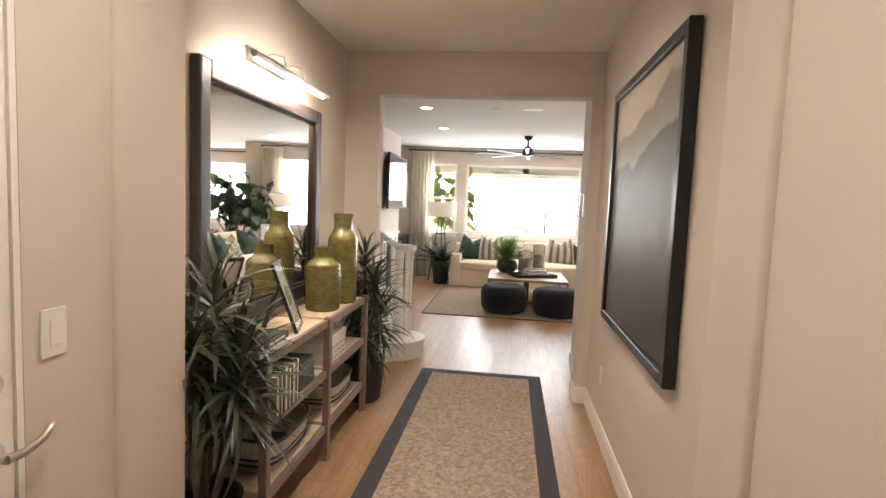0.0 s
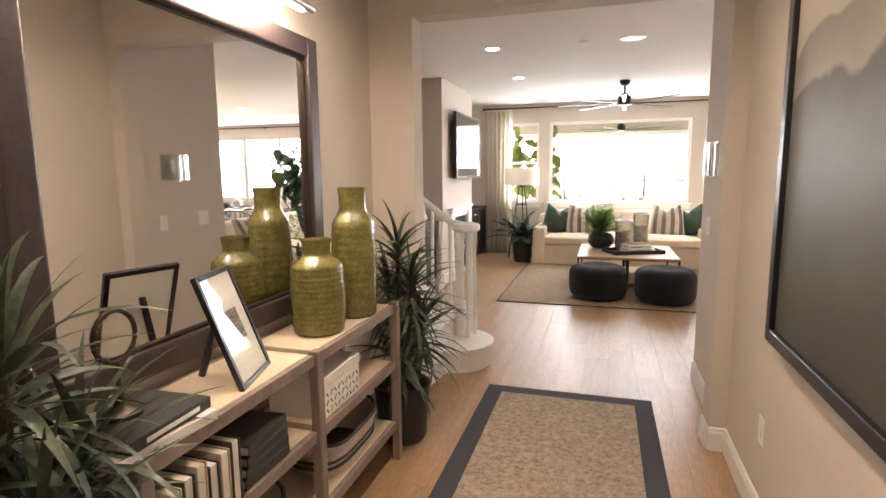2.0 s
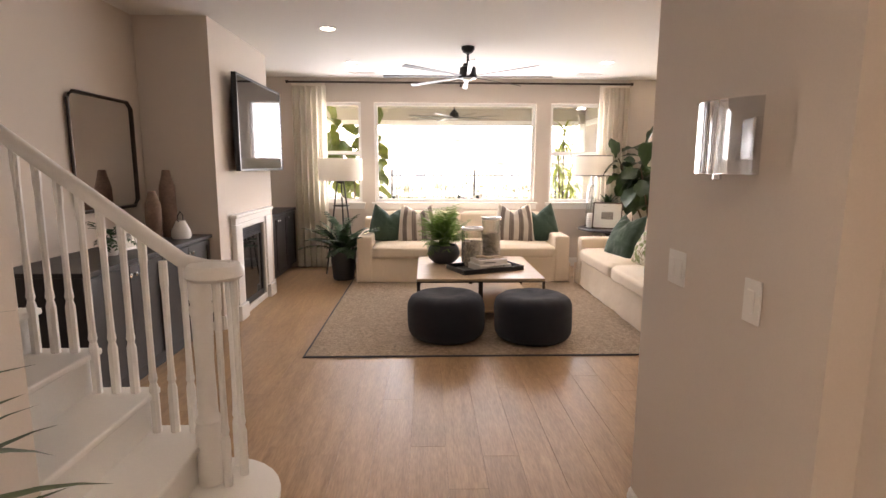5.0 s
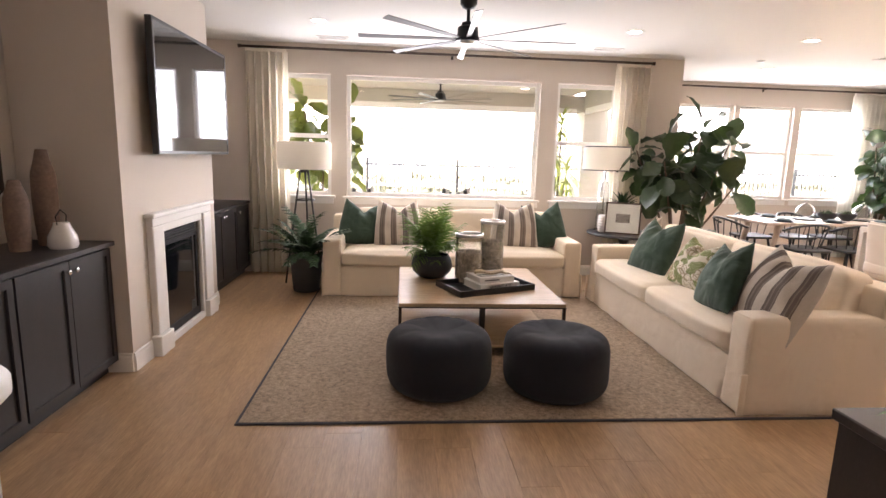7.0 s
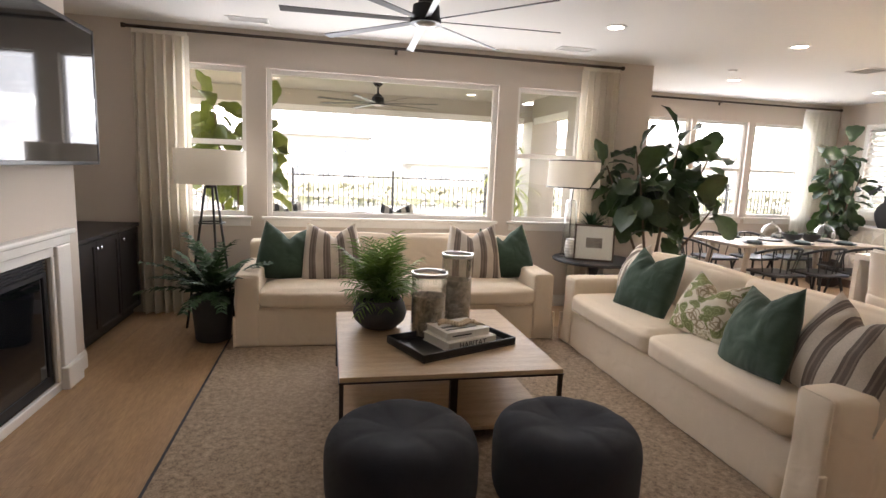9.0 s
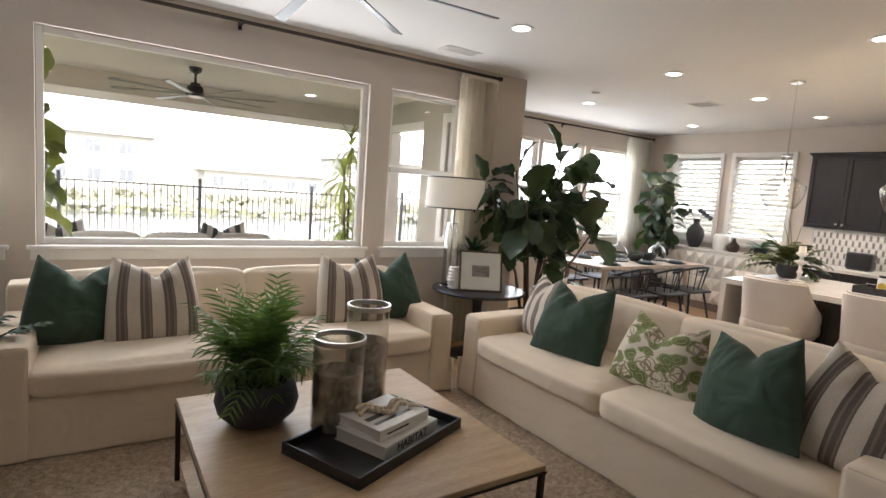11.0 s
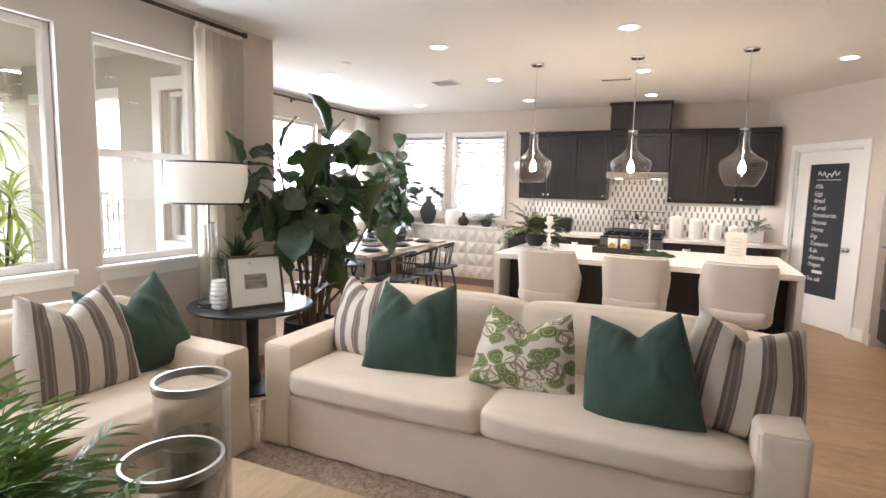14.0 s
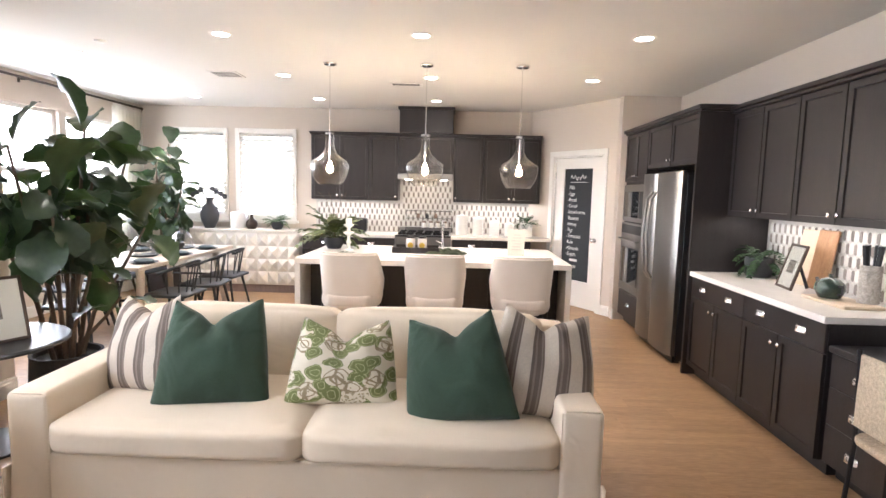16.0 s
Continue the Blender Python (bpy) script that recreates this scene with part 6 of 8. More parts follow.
TO_BOOK = mat("tan_cloth", (0.42, 0.34, 0.24), 0.85, vary=0.15, grain=260, bump=0.3)
WHITE_BOOK = mat("white_cover", (0.72, 0.70, 0.66), 0.4, vary=0.06, bump=0.03)
DARK_BOOK = mat("dark_cover", (0.03, 0.028, 0.028), 0.45, vary=0.3, scale=5, bump=0.03)
b1 = book(pose(-1.10, 2.13, 0.852, 0, 0, 86), 0.30, 0.22, 0.028, WHITE_BOOK, "white hardback book lying on the console")
b2 = book(pose(-1.10, 2.14, 0.8805, 0, 0, 92), 0.27, 0.20, 0.032, DARK_BOOK, "dark hardback book with pale spine lettering on the stack")
part("spine_bar", B((-0.09, -0.1015, 0.010, 0.09, -0.1003, 0.022)), WHITE_BOOK, b2)
MAG = mat("bronze_glass", (0.20, 0.17, 0.13), 0.2, 0.6, vary=0.2, bump=0.05)
mg = thing("magnifier_stand", (-1.14, 2.12, 0.913), "small dark metal stand holding a round glass lens", "ornament")
part("base", lathe([(0, 0), (0.05, 0), (0.05, 0.01), (0.02, 0.025), (0.008, 0.05), (0.007, 0.14), (0, 0.14)], 20), BRONZE, mg, smooth=True)
part("ring", tube([(0, 0.06 * math.cos(2 * math.pi * i / 24), 0.205 + 0.066 * math.sin(2 * math.pi * i / 24)) for i in range(24)], 0.007, 8, closed=True), BRONZE, mg, smooth=True)
part("lens", lathe([(0, -0.002), (0.055, -0.001), (0.055, 0.001), (0, 0.002)], 24, pose(0, 0, 0.205, 0, 90, 0)), CLEAR, mg, smooth=True)
# books and boxes on the shelves
for i in range(6):
    hgt = 0.19 + 0.012 * ((i * 7) % 3)
    vb = thing("book", (-1.06, 2.08 + i * 0.045, 0.552), "upright book with a dark spine and cream pages", "book", "books on the console shelf")
    part("cover", B((-0.12, 0, 0, 0.09, 0.004, hgt), (-0.12, 0.034, 0, 0.09, 0.038, hgt), (-0.12, 0.004, 0, -0.116, 0.034, hgt)), DARK_BOOK if i % 2 else TO_BOOK, vb)
    part("page_block", B((-0.1155, 0.0042, 0.004, 0.085, 0.0338, hgt - 0.006)), PAPER, vb)
for i in range(4):
    book(pose(-1.10, 2.52, 0.552 + i * 0.0352, 0, 0, 90 + i * 2), 0.24, 0.19, 0.035, DARK_BOOK, "dark hardback lying in a stack on the console shelf")
bx = thing("storage_box", (-1.14, 3.06, 0.552), "cream patterned storage box with black brush strokes", "box")
part("box_body", B((-0.12, -0.17, 0, 0.12, 0.17, 0.125), bevel=0.003), PAPER, bx)
part("lid", B((-0.124, -0.174, 0.1255, 0.124, 0.174, 0.165), bevel=0.003), PAPER, bx)
for i in range(10):
    for j in range(3):
        y, z = -0.155 + i * 0.033, 0.018 + j * 0.034
        bm = B((0.1205, -0.003, -0.012, 0.1215, 0.003, 0.012))
        bmesh.ops.transform(bm, matrix=pose(0, y, z, (38 if (i + j) % 2 else -38), 0, 0), verts=bm.verts[:])
        part("brush_stroke", bm, BLACK, bx)
WOVEN = mat("dark_weave", (0.05, 0.042, 0.04), 0.9, vary=0.4, scale=70, grain=200, bump=0.9)
WOVEN_L = mat("cream_weave", (0.56, 0.50, 0.42), 0.9, vary=0.3, scale=70, grain=200, bump=0.9)


def basket(m, w, d, h):
    b = thing("basket", m, "woven basket with dark bands and lining on a shelf", "basket", "baskets on the console")
    bm = bmesh.new()
    rings = []
    n = 36
    for z, k in ((0, 0.82), (0.03, 0.9), (h * 0.5, 0.97), (h, 1.03), (h, 0.95), (h * 0.5, 0.9), (0.02, 0.8)):
        ring = []
        for i in range(n):
            a = 2 * math.pi * i / n
            c, s = math.cos(a), math.sin(a)
            lift = 0.03 * abs(s) ** 4 if z > h * 0.8 else 0
            ring.append(bm.verts.new((k * d / 2 * math.copysign(abs(c) ** 0.6, c), k * w / 2 * math.copysign(abs(s) ** 0.6, s), z + lift)))
        rings.append(ring)
    for a, c in zip(rings, rings[1:]):
        for i in range(n):
            bm.faces.new((a[i], a[(i + 1) % n], c[(i + 1) % n], c[i]))
    bm.faces.new(rings[0][::-1])
    bm.faces.new(rings[-1])
    part("weave", bm, WOVEN_L, b, smooth=60)
    pts_ = [(1.02 * d / 2 * math.copysign(abs(math.cos(2 * math.pi * i / n)) ** 0.6, math.cos(2 * math.pi * i / n)), 1.02 * w / 2 * math.copysign(abs(math.sin(2 * math.pi * i / n)) ** 0.6, math.sin(2 * math.pi * i / n)), h + 0.03 * abs(math.sin(2 * math.pi * i / n)) ** 4 + 0.004) for i in range(n)]
    part("rim", tube(pts_, 0.009, 6, closed=True), WOVEN, b)
    part("lining", B((-d * 0.36, -w * 0.36, 0.0205, d * 0.36, w * 0.36, 0.03)), WOVEN, b)
    for k in (0.35, 0.55):
        pts_ = [(0.985 * d / 2 * math.copysign(abs(math.cos(2 * math.pi * i / n)) ** 0.6, math.cos(2 * math.pi * i / n)) * (0.93 + 0.1 * k), 0.985 * w / 2 * math.copysign(abs(math.sin(2 * math.pi * i / n)) ** 0.6, math.sin(2 * math.pi * i / n)) * (0.93 + 0.1 * k), h * k) for i in range(n)]
        part("dark_band", tube(pts_, 0.008, 6, closed=True), WOVEN, b)
    return b


basket((-1.15, 2.42, 0.2215), 0.52, 0.27, 0.15)
basket((-1.15, 3.22, 0.2215), 0.50, 0.27, 0.15)


# ---- plants ----
def blade_mesh(name, length, width, bend, fold=0.25, n=7, material=None, tip=0.7):
    """One long leaf along +x, arching down."""
    bm = bmesh.new()
    rows = []
    for i in range(n + 1):
        f = i / n
        w = width * (math.sin(math.pi * min(1, 0.12 + f * 0.88) ** tip) if f < 1 else 0.0) / 2
        a = bend * f
        x = length * (math.sin(a) / bend if bend else f)
        z = -length * (1 - math.cos(a)) / bend if bend else 0
        rows.append((bm.verts.new((x, -w, z + fold * w)), bm.verts.new((x, 0, z)), bm.verts.new((x, w, z + fold * w))))
    for a, b in zip(rows, rows[1:]):
        bm.faces.new((a[0], b[0], b[1], a[1]))
        bm.faces.new((a[1], b[1], b[2], a[2]))
    me = bpy.data.meshes.new(name)
    bm.to_mesh(me)
    bm.free()
    me.materials.append(material)
    for p in me.polygons:
        p.use_smooth = True
    return me


def joined(name, items, material, parent, label=""):
    """Joins many small copies of source meshes into one mesh: (mesh, matrix)."""
    verts, faces, base = [], [], 0
    for me, m in items:
        for v in me.vertices:
            verts.append(m @ v.co)
        for p in me.polygons:
            faces.append([base + i for i in p.vertices])
        base += len(me.vertices)
    out = bpy.data.meshes.new(name)
    out.from_pydata(verts, [], faces)
    out.materials.append(material)
    for p in out.polygons:
        p.use_smooth = True
    ob = new(name, out)
    ob.parent = parent
    if label:
        tagged(ob, label)
    return ob


def pot(prof, material, parent, soil_r, soil_z, label=""):
    part("pot", lathe(prof, 36), material, parent, label, smooth=50)
    part("soil", lathe([(0, soil_z), (soil_r, soil_z), (soil_r, soil_z - 0.01), (0, soil_z - 0.01)], 24), SOIL, parent)


def dracaena(m, seed, heads, label):
    """Spiky dragon plant: bare canes with tufts of narrow leaves."""
    rnd = random.Random(seed)
    p = thing("dracaena_plant", m, label, "plant")
    pot([(0, 0), (0.12, 0), (0.135, 0.02), (0.16, 0.30), (0.165, 0.33), (0.152, 0.33), (0.148, 0.29), (0, 0.28)], CHARCOAL, p, 0.147, 0.29)
    leaves = [blade_mesh("spike", 0.34, 0.026, 0.8, 0.3, 7, DRACAENA, 0.8), blade_mesh("spike", 0.38, 0.027, 1.3, 0.3, 8, DRACAENA, 0.8), blade_mesh("spike", 0.30, 0.020, 0.45, 0.3, 6, DRACAENA, 0.8)]
    for hx_, hy_, hz_, rad in heads:
        part("cane", tube([(hx_ * 0.25, hy_ * 0.25, 0.27), (hx_ * 0.5, hy_ * 0.5, hz_ * 0.5), (hx_ * 0.95, hy_ * 0.95, hz_ - 0.02), (hx_, hy_, hz_ + 0.06)], 0.016, 8, r_end=0.011), BARK, p, smooth=True)
        items = []
        for k in range(58):
            az = k * 137.5 + rnd.uniform(-14, 14)
            el = 82 - 118 * (k / 58) ** 0.9 + rnd.uniform(-9, 9)
            s = rad * rnd.uniform(0.8, 1.15)
            items.append((rnd.choice(leaves), Matrix.Translation((hx_, hy_, hz_ + 0.10 - 0.20 * k / 58)) @ Matrix.Rotation(radians(az), 4, "Z") @ Matrix.Rotation(radians(-el), 4, "Y") @ Matrix.Rotation(radians(rnd.uniform(-30, 30)), 4, "X") @ Matrix.Scale(s, 4)))
        joined("leaf_tuft", items, DRACAENA, p)
    return p


dracaena((-1.16, 1.80, 0), 3, [(0.03, 0.05, 1.04, 0.92), (0.14, 0.02, 0.74, 1.0), (0.0, -0.06, 0.90, 0.95), (0.08, 0.16, 0.82, 0.9)], "spiky dragon plant in a dark pot beside the console")
dracaena((-1.06, 3.86, 0), 5, [(-0.02, 0.02, 1.0, 0.9), (0.08, -0.04, 0.84, 0.92), (-0.08, 0.03, 0.78, 0.92), (0.10, 0.06, 0.60, 0.95), (0.02, -0.08, 0.50, 0.9)], "spiky dragon plant in a black pot beyond the console")


def fig_leaf(name, length, width, bend, seed, material):
    """A broad fiddle-shaped leaf with wavy edges and a folded midrib."""
    bm = bmesh.new()
    nu, nv = 12, 6
    g = {}
    for i in range(nu + 1):
        f = i / nu
        w = width / 2 * max(0.02, (math.sin(math.pi * f ** 1.25) ** 0.62) * (0.72 + 0.42 * f))
        a = bend * f
        x = length * math.sin(a) / bend
        z = -length * (1 - math.cos(a)) / bend
        for j in range(nv + 1):
            v = 2 * j / nv - 1
            wave = 0.035 * width * math.sin(f * 17 + seed + v * 2) * abs(v) ** 1.5
            g[i, j] = bm.verts.new((x + 0.01 * math.sin(f * 23 + seed) * abs(v), v * w, z + 0.30 * abs(v) ** 1.3 * w + wave))
    for i in range(nu):
        for j in range(nv):
            bm.faces.new((g[i, j], g[i + 1, j], g[i + 1, j + 1], g[i, j + 1]))
    me = bpy.data.meshes.new(name)
    bm.to_mesh(me)
    bm.free()
    me.materials.append(material)
    for p in me.polygons:
        p.use_smooth = True
    return me


def leafy(name, base, back, veins, share=0.16):
    """Leaf with pale veins, darker upper side by patches, light passing through."""
    m = mat(name, base, 0.38, vary=0.4, scale=6, grain=36, bump=0.15, second=back, random_value=0.28)
    t = m.node_tree
    b = t.nodes["Principled BSDF"]
    b.inputs["Subsurface Weight"].default_value = 0.0
    tr, mx = t.nodes.new("ShaderNodeBsdfTranslucent"), t.nodes.new("ShaderNodeMixShader")
    tr.inputs[0].default_value = (*veins, 1)
    mx.inputs[0].default_value = share
    t.links.new(b.outputs[0], mx.inputs[1])
    t.links.new(tr.outputs[0], mx.inputs[2])
    t.links.new(mx.outputs[0], t.nodes["Material Output"].inputs[0])
    return m


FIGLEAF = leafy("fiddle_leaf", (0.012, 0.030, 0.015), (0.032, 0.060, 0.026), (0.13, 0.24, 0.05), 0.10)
# patio fig: brighter, yellower copy of FIGLEAF, sunlight painted into the colour
SUN_PAINTED_LEAF = leafy("sun_painted_fig_leaf", (0.038, 0.085, 0.02), (0.11, 0.165, 0.035), (0.36, 0.40, 0.06), 0.22)
FIGS = [fig_leaf("leaf", ln, wd, bend, sd, FIGLEAF) for ln, wd, bend, sd in ((0.30, 0.20, 0.8, 1), (0.35, 0.235, 1.1, 2.2), (0.25, 0.165, 0.6, 4), (0.31, 0.19, 1.3, 5.1))]
SUN_PAINTED_FIGS = [fig_leaf("leaf", ln, wd, bend, sd, SUN_PAINTED_LEAF) for ln, wd, bend, sd in ((0.30, 0.20, 0.8, 1), (0.35, 0.235, 1.1, 2.2), (0.25, 0.165, 0.6, 4), (0.31, 0.19, 1.3, 5.1))]


def fig_tree(m, seed, stems, label, basket_pot=True, leaves=FIGS):
    """Fiddle-leaf fig: several slim stems, each set with broad leaves."""
    rnd = random.Random(seed)
    p = thing("fiddle_leaf_fig", m, label, "plant")
    if basket_pot:
        pot([(0, 0), (0.17, 0), (0.21, 0.03), (0.225, 0.20), (0.215, 0.36), (0.22, 0.38), (0.20, 0.38), (0.195, 0.34), (0, 0.33)], WOVEN, p, 0.195, 0.34, "dark woven basket pot")
    for top, z0, count, size in stems:
        tx, ty, tz = top
        pts_ = [(tx * 0.15, ty * 0.15, 0.30), (tx * 0.35, ty * 0.3, 0.30 + (tz - 0.3) * 0.35), (tx * 0.7, ty * 0.72, 0.30 + (tz - 0.3) * 0.7), (tx, ty, tz)]
        part("stem", tube(pts_, 0.018, 8, r_end=0.008), BARK, p, smooth=True)
        for k in range(count):
            f = z0 + (1 - z0) * k / max(1, count - 1)
            seg = min(2, int(f * 3))
            q = Vector(pts_[seg]).lerp(Vector(pts_[seg + 1]), f * 3 - seg)
            az = k * 137.5 + rnd.uniform(-20, 20)
            el = -42 + 62 * f ** 4 + rnd.uniform(-32, 32)
            if k == count - 1:
                el = 84
            o = new("leaf", rnd.choice(leaves))
            o.parent = p
            o.matrix_basis = Matrix.Translation(q) @ Matrix.Rotation(radians(az), 4, "Z") @ Matrix.Translation((0.05, 0, 0)) @ Matrix.Rotation(radians(-el), 4, "Y") @ Matrix.Rotation(radians(rnd.uniform(-65, 65)), 4, "X") @ Matrix.Scale(size * (1.08 if k == count - 1 else rnd.uniform(0.62, 1.12)), 4)
    return p


fig_tree((3.06, 10.64, 0), 11, [((0.14, -0.10, 1.92), 0.64, 18, 1.2), ((-0.52, 0.16, 1.62), 0.70, 15, 1.12), ((0.40, -0.22, 1.72), 0.66, 17, 1.2), ((-0.16, 0.20, 1.78), 0.66, 14, 1.1), ((-0.34, -0.20, 1.50), 0.66, 14, 1.12),
                               ((0.44, -0.32, 1.22), 0.86, 5, 1.2), ((0.02, -0.22, 1.56), 0.60, 15, 1.12), ((0.26, 0.14, 1.50), 0.68, 11, 1.1), ((-0.12, -0.30, 1.05), 0.80, 5, 0.95), ((0.12, -0.32, 0.75), 0.8, 4, 0.85)], "large fiddle-leaf fig in a woven basket behind the sofa")
fig_tree((7.04, 12.16, 0), 17, [((-0.10, -0.18, 2.12), 0.45, 22, 0.92), ((-0.22, -0.06, 1.80), 0.4, 18, 0.9), ((0.12, -0.26, 1.66), 0.4, 18, 0.9), ((-0.06, -0.32, 1.46), 0.4, 15, 0.9), ((0.05, 0.10, 1.9), 0.45, 15, 0.9)], "tall fiddle-leaf fig in the dining corner")


def frond_items(rnd, leaf, origin, az, el, length, bend, pairs, leaf_scale):
    """A feathered frond: leaflets in pairs along an arching rib."""
    items = []
    R = Matrix.Translation(origin) @ Matrix.Rotation(radians(az), 4, "Z") @ Matrix.Rotation(radians(-el), 4, "Y")
    for k in range(1, pairs + 1):
        f = 0.15 + 0.85 * k / pairs
        a = bend * f
        x, z = length * math.sin(a) / bend, -length * (1 - math.cos(a)) / bend
        s = leaf_scale * (1 - 0.75 * abs(f - 0.5) ** 1.6 * 1.6) * rnd.uniform(0.85, 1.15)
        for side in (-1, 1):
            items.append((leaf, R @ Matrix.Translation((x, 0, z)) @ Matrix.Rotation(a, 4, "Y") @ Matrix.Rotation(radians(side * rnd.uniform(42, 60)), 4, "Z") @ Matrix.Rotation(radians(rnd.uniform(-20, 20)), 4, "X") @ Matrix.Scale(s, 4)))
    return items


LEAFLET = blade_mesh("leaflet", 0.105, 0.0105, 0.7, 0.2, 4, FERN, 0.8)
ZLEAF = blade_mesh("leaflet", 0.085, 0.038, 0.4, 0.3, 5, LEAF, 0.75)


def fronds(parent, seed, count, origin, length, el_range, leaf, material, pairs, leaf_scale, bend=1.0, rib=0.0025):
    rnd = random.Random(seed)
    for k in range(count):
        az, el = k * 137.5 + rnd.uniform(-20, 20), rnd.uniform(*el_range)
        ln = length * rnd.uniform(0.7, 1.1)
        o = Vector(origin) + Vector((rnd.uniform(-0.05, 0.05), rnd.uniform(-0.05, 0.05), 0))
        R = Matrix.Translation(o) @ Matrix.Rotation(radians(az), 4, "Z") @ Matrix.Rotation(radians(-el), 4, "Y")
        items = frond_items(rnd, leaf, o, az, el, ln, bend, pairs, leaf_scale)
        fr_ = joined("frond", items, material, parent)
        part("rib", tube([R @ Vector((ln * math.sin(bend * i / 6) / bend, 0, -ln * (1 - math.cos(bend * i / 6)) / bend)) for i in range(7)], rib, 5, r_end=rib * 0.4), material, fr_)


# coffee table: bowl with a palm fern, two hurricanes, tray with books
fp2 = thing("potted_palm", (0.0, 9.08, TZ), "feathery green parlour palm in a round charcoal bowl", "plant")
pot([(0, 0), (0.09, 0), (0.12, 0.012), (0.168, 0.06), (0.182, 0.11), (0.168, 0.17), (0.145, 0.205), (0.135, 0.20), (0.15, 0.16), (0, 0.15)], CHARCOAL, fp2, 0.14, 0.18)
PALMLET = blade_mesh("leaflet", 0.135, 0.0165, 0.8, 0.25, 5, PALM, 0.75)
fronds(fp2, 21, 30, (0, 0, 0.18), 0.44, (64, 98), PALMLET, PALM, 12, 0.95, 0.6)
fronds(fp2, 22, 26, (0, 0, 0.19), 0.33, (44, 84), PALMLET, PALM, 9, 0.9, 0.9)
fronds(fp2, 24, 20, (0, 0, 0.20), 0.25, (8, 60), PALMLET, PALM, 7, 0.8, 1.1)


def hurricane(m, r, h, inner):
    v = thing("glass_hurricane", m, "tall clear glass hurricane vase with a silver rim", "vase", "hurricane vases on the coffee table")
    part("glass", lathe([(0, 0.0), (r * 0.97, 0.0), (r, 0.01), (r, h), (r - 0.005, h), (r - 0.005, 0.014), (0, 0.012)], 44), SMOKE_GLASS, v, smooth=50)
    part("rim", lathe([(r + 0.001, h - 0.022), (r + 0.003, h - 0.02), (r + 0.003, h + 0.002), (r - 0.006, h + 0.002), (r - 0.006, h - 0.022), (r + 0.001, h - 0.022)], 44), NICKEL, v, smooth=50)
    part("silvered_sleeve", lathe([(r * 0.94, 0.016), (r * 0.94, inner), (r * 0.925, inner), (r * 0.925, 0.016), (r * 0.94, 0.016)], 40), SILVERED, v, "smoky silvered inner glass", smooth=50)
    return v


def mercury(name):
    """Antiqued silvering: patches of dull mirror between clear ones."""
    m, t, b = nodes_of(name)
    N, L = t.nodes, t.links
    co, nz, mr_ = N.new("ShaderNodeTexCoord"), N.new("ShaderNodeTexNoise"), N.new("ShaderNodeMapRange")
    nz.inputs["Scale"].default_value, nz.inputs["Detail"].default_value, nz.inputs["Distortion"].default_value = 14, 5, 1.5
    L.new(co.outputs["Object"], nz.inputs["Vector"])
    mr_.inputs[1].default_value, mr_.inputs[2].default_value, mr_.inputs[3].default_value, mr_.inputs[4].default_value = 0.35, 0.65, 0.35, 0.85
    L.new(nz.outputs["Fac"], mr_.inputs[0])
    tr, mx, gl = N.new("ShaderNodeBsdfTransparent"), N.new("ShaderNodeMixShader"), b
    b.inputs["Base Color"].default_value = (0.60, 0.54, 0.46, 1)
    b.inputs["Metallic"].default_value, b.inputs["Roughness"].default_value = 0.45, 0.3
    tr.inputs["Color"].default_value = (0.86, 0.82, 0.76, 1)
    L.new(mr_.outputs[0], mx.inputs[0])
    L.new(tr.outputs[0], mx.inputs[1])
    L.new(gl.outputs[0], mx.inputs[2])
    L.new(mx.outputs[0], N["Material Output"].inputs[0])
    return m


SILVERED = mercury("silvered_glass")
hurricane((0.30, 8.88, TZ), 0.115, 0.42, 0.27)
hurricane((0.53, 9.08, TZ), 0.105, 0.51, 0.33)
tray = thing("tray", (0.42, 8.69, TZ, 0, 0, 23.5), "black lacquered tray with low sides on the coffee table", "tray")
part("base", B((-0.35, -0.21, 0, 0.35, 0.21, 0.008)), BLACK, tray)
part("rim", B((-0.35, -0.21, 0.008, 0.35, -0.198, 0.048), (-0.35, 0.198, 0.008, 0.35, 0.21, 0.048), (-0.35, -0.198, 0.008, -0.338, 0.198, 0.048), (0.338, -0.198, 0.008, 0.35, 0.198, 0.048), bevel=0.002), BLACK, tray)
book(pose(0.47, 8.70, TZ + 0.009, 0, 0, 23.5), 0.37, 0.28, 0.055, WHITE_BOOK, "large pale coffee-table book with a black spine title", "HABITAT", 0.052)
bk = book(pose(0.46, 8.72, TZ + 0.0645, 0, 0, 21), 0.32, 0.25, 0.046, WHITE_BOOK, "pale hardback book on top of the tray stack")
part("spine_bar", B((-0.12, -0.1265, 0.018, 0.02, -0.1253, 0.026)), BLACK, bk)
part("title_bar", B((-0.13, -0.03, 0.0462, 0.06, 0.0, 0.0468)), BLACK, bk)
part("title_bar", B((-0.13, -0.075, 0.0462, 0.10, -0.055, 0.0468)), BLACK, bk)
BEAD = mat("wooden_bead", (0.66, 0.54, 0.38), 0.6, vary=0.15, bump=0.1)
bd = thing("bead_garland", (0.46, 8.72, TZ + 0.1108), "strand of pale wooden beads with a tassel on the books", "beads")
for i in range(30):
    a = i / 29
    x, y = -0.12 + 0.24 * a, 0.035 * math.sin(a * 9) + (0.03 if i % 2 else -0.01)
    bm = bmesh.new()
    bmesh.ops.create_icosphere(bm, subdivisions=2, radius=0.0125, matrix=Matrix.Translation((x, y, 0.0128)))
    part("bead", bm, BEAD, bd, smooth=True)
part("tassel", tube([(0.12, 0.0, 0.01), (0.15, -0.02, 0.012), (0.17, -0.05, 0.010)], 0.012, 8, r_end=0.004), BEAD, bd)

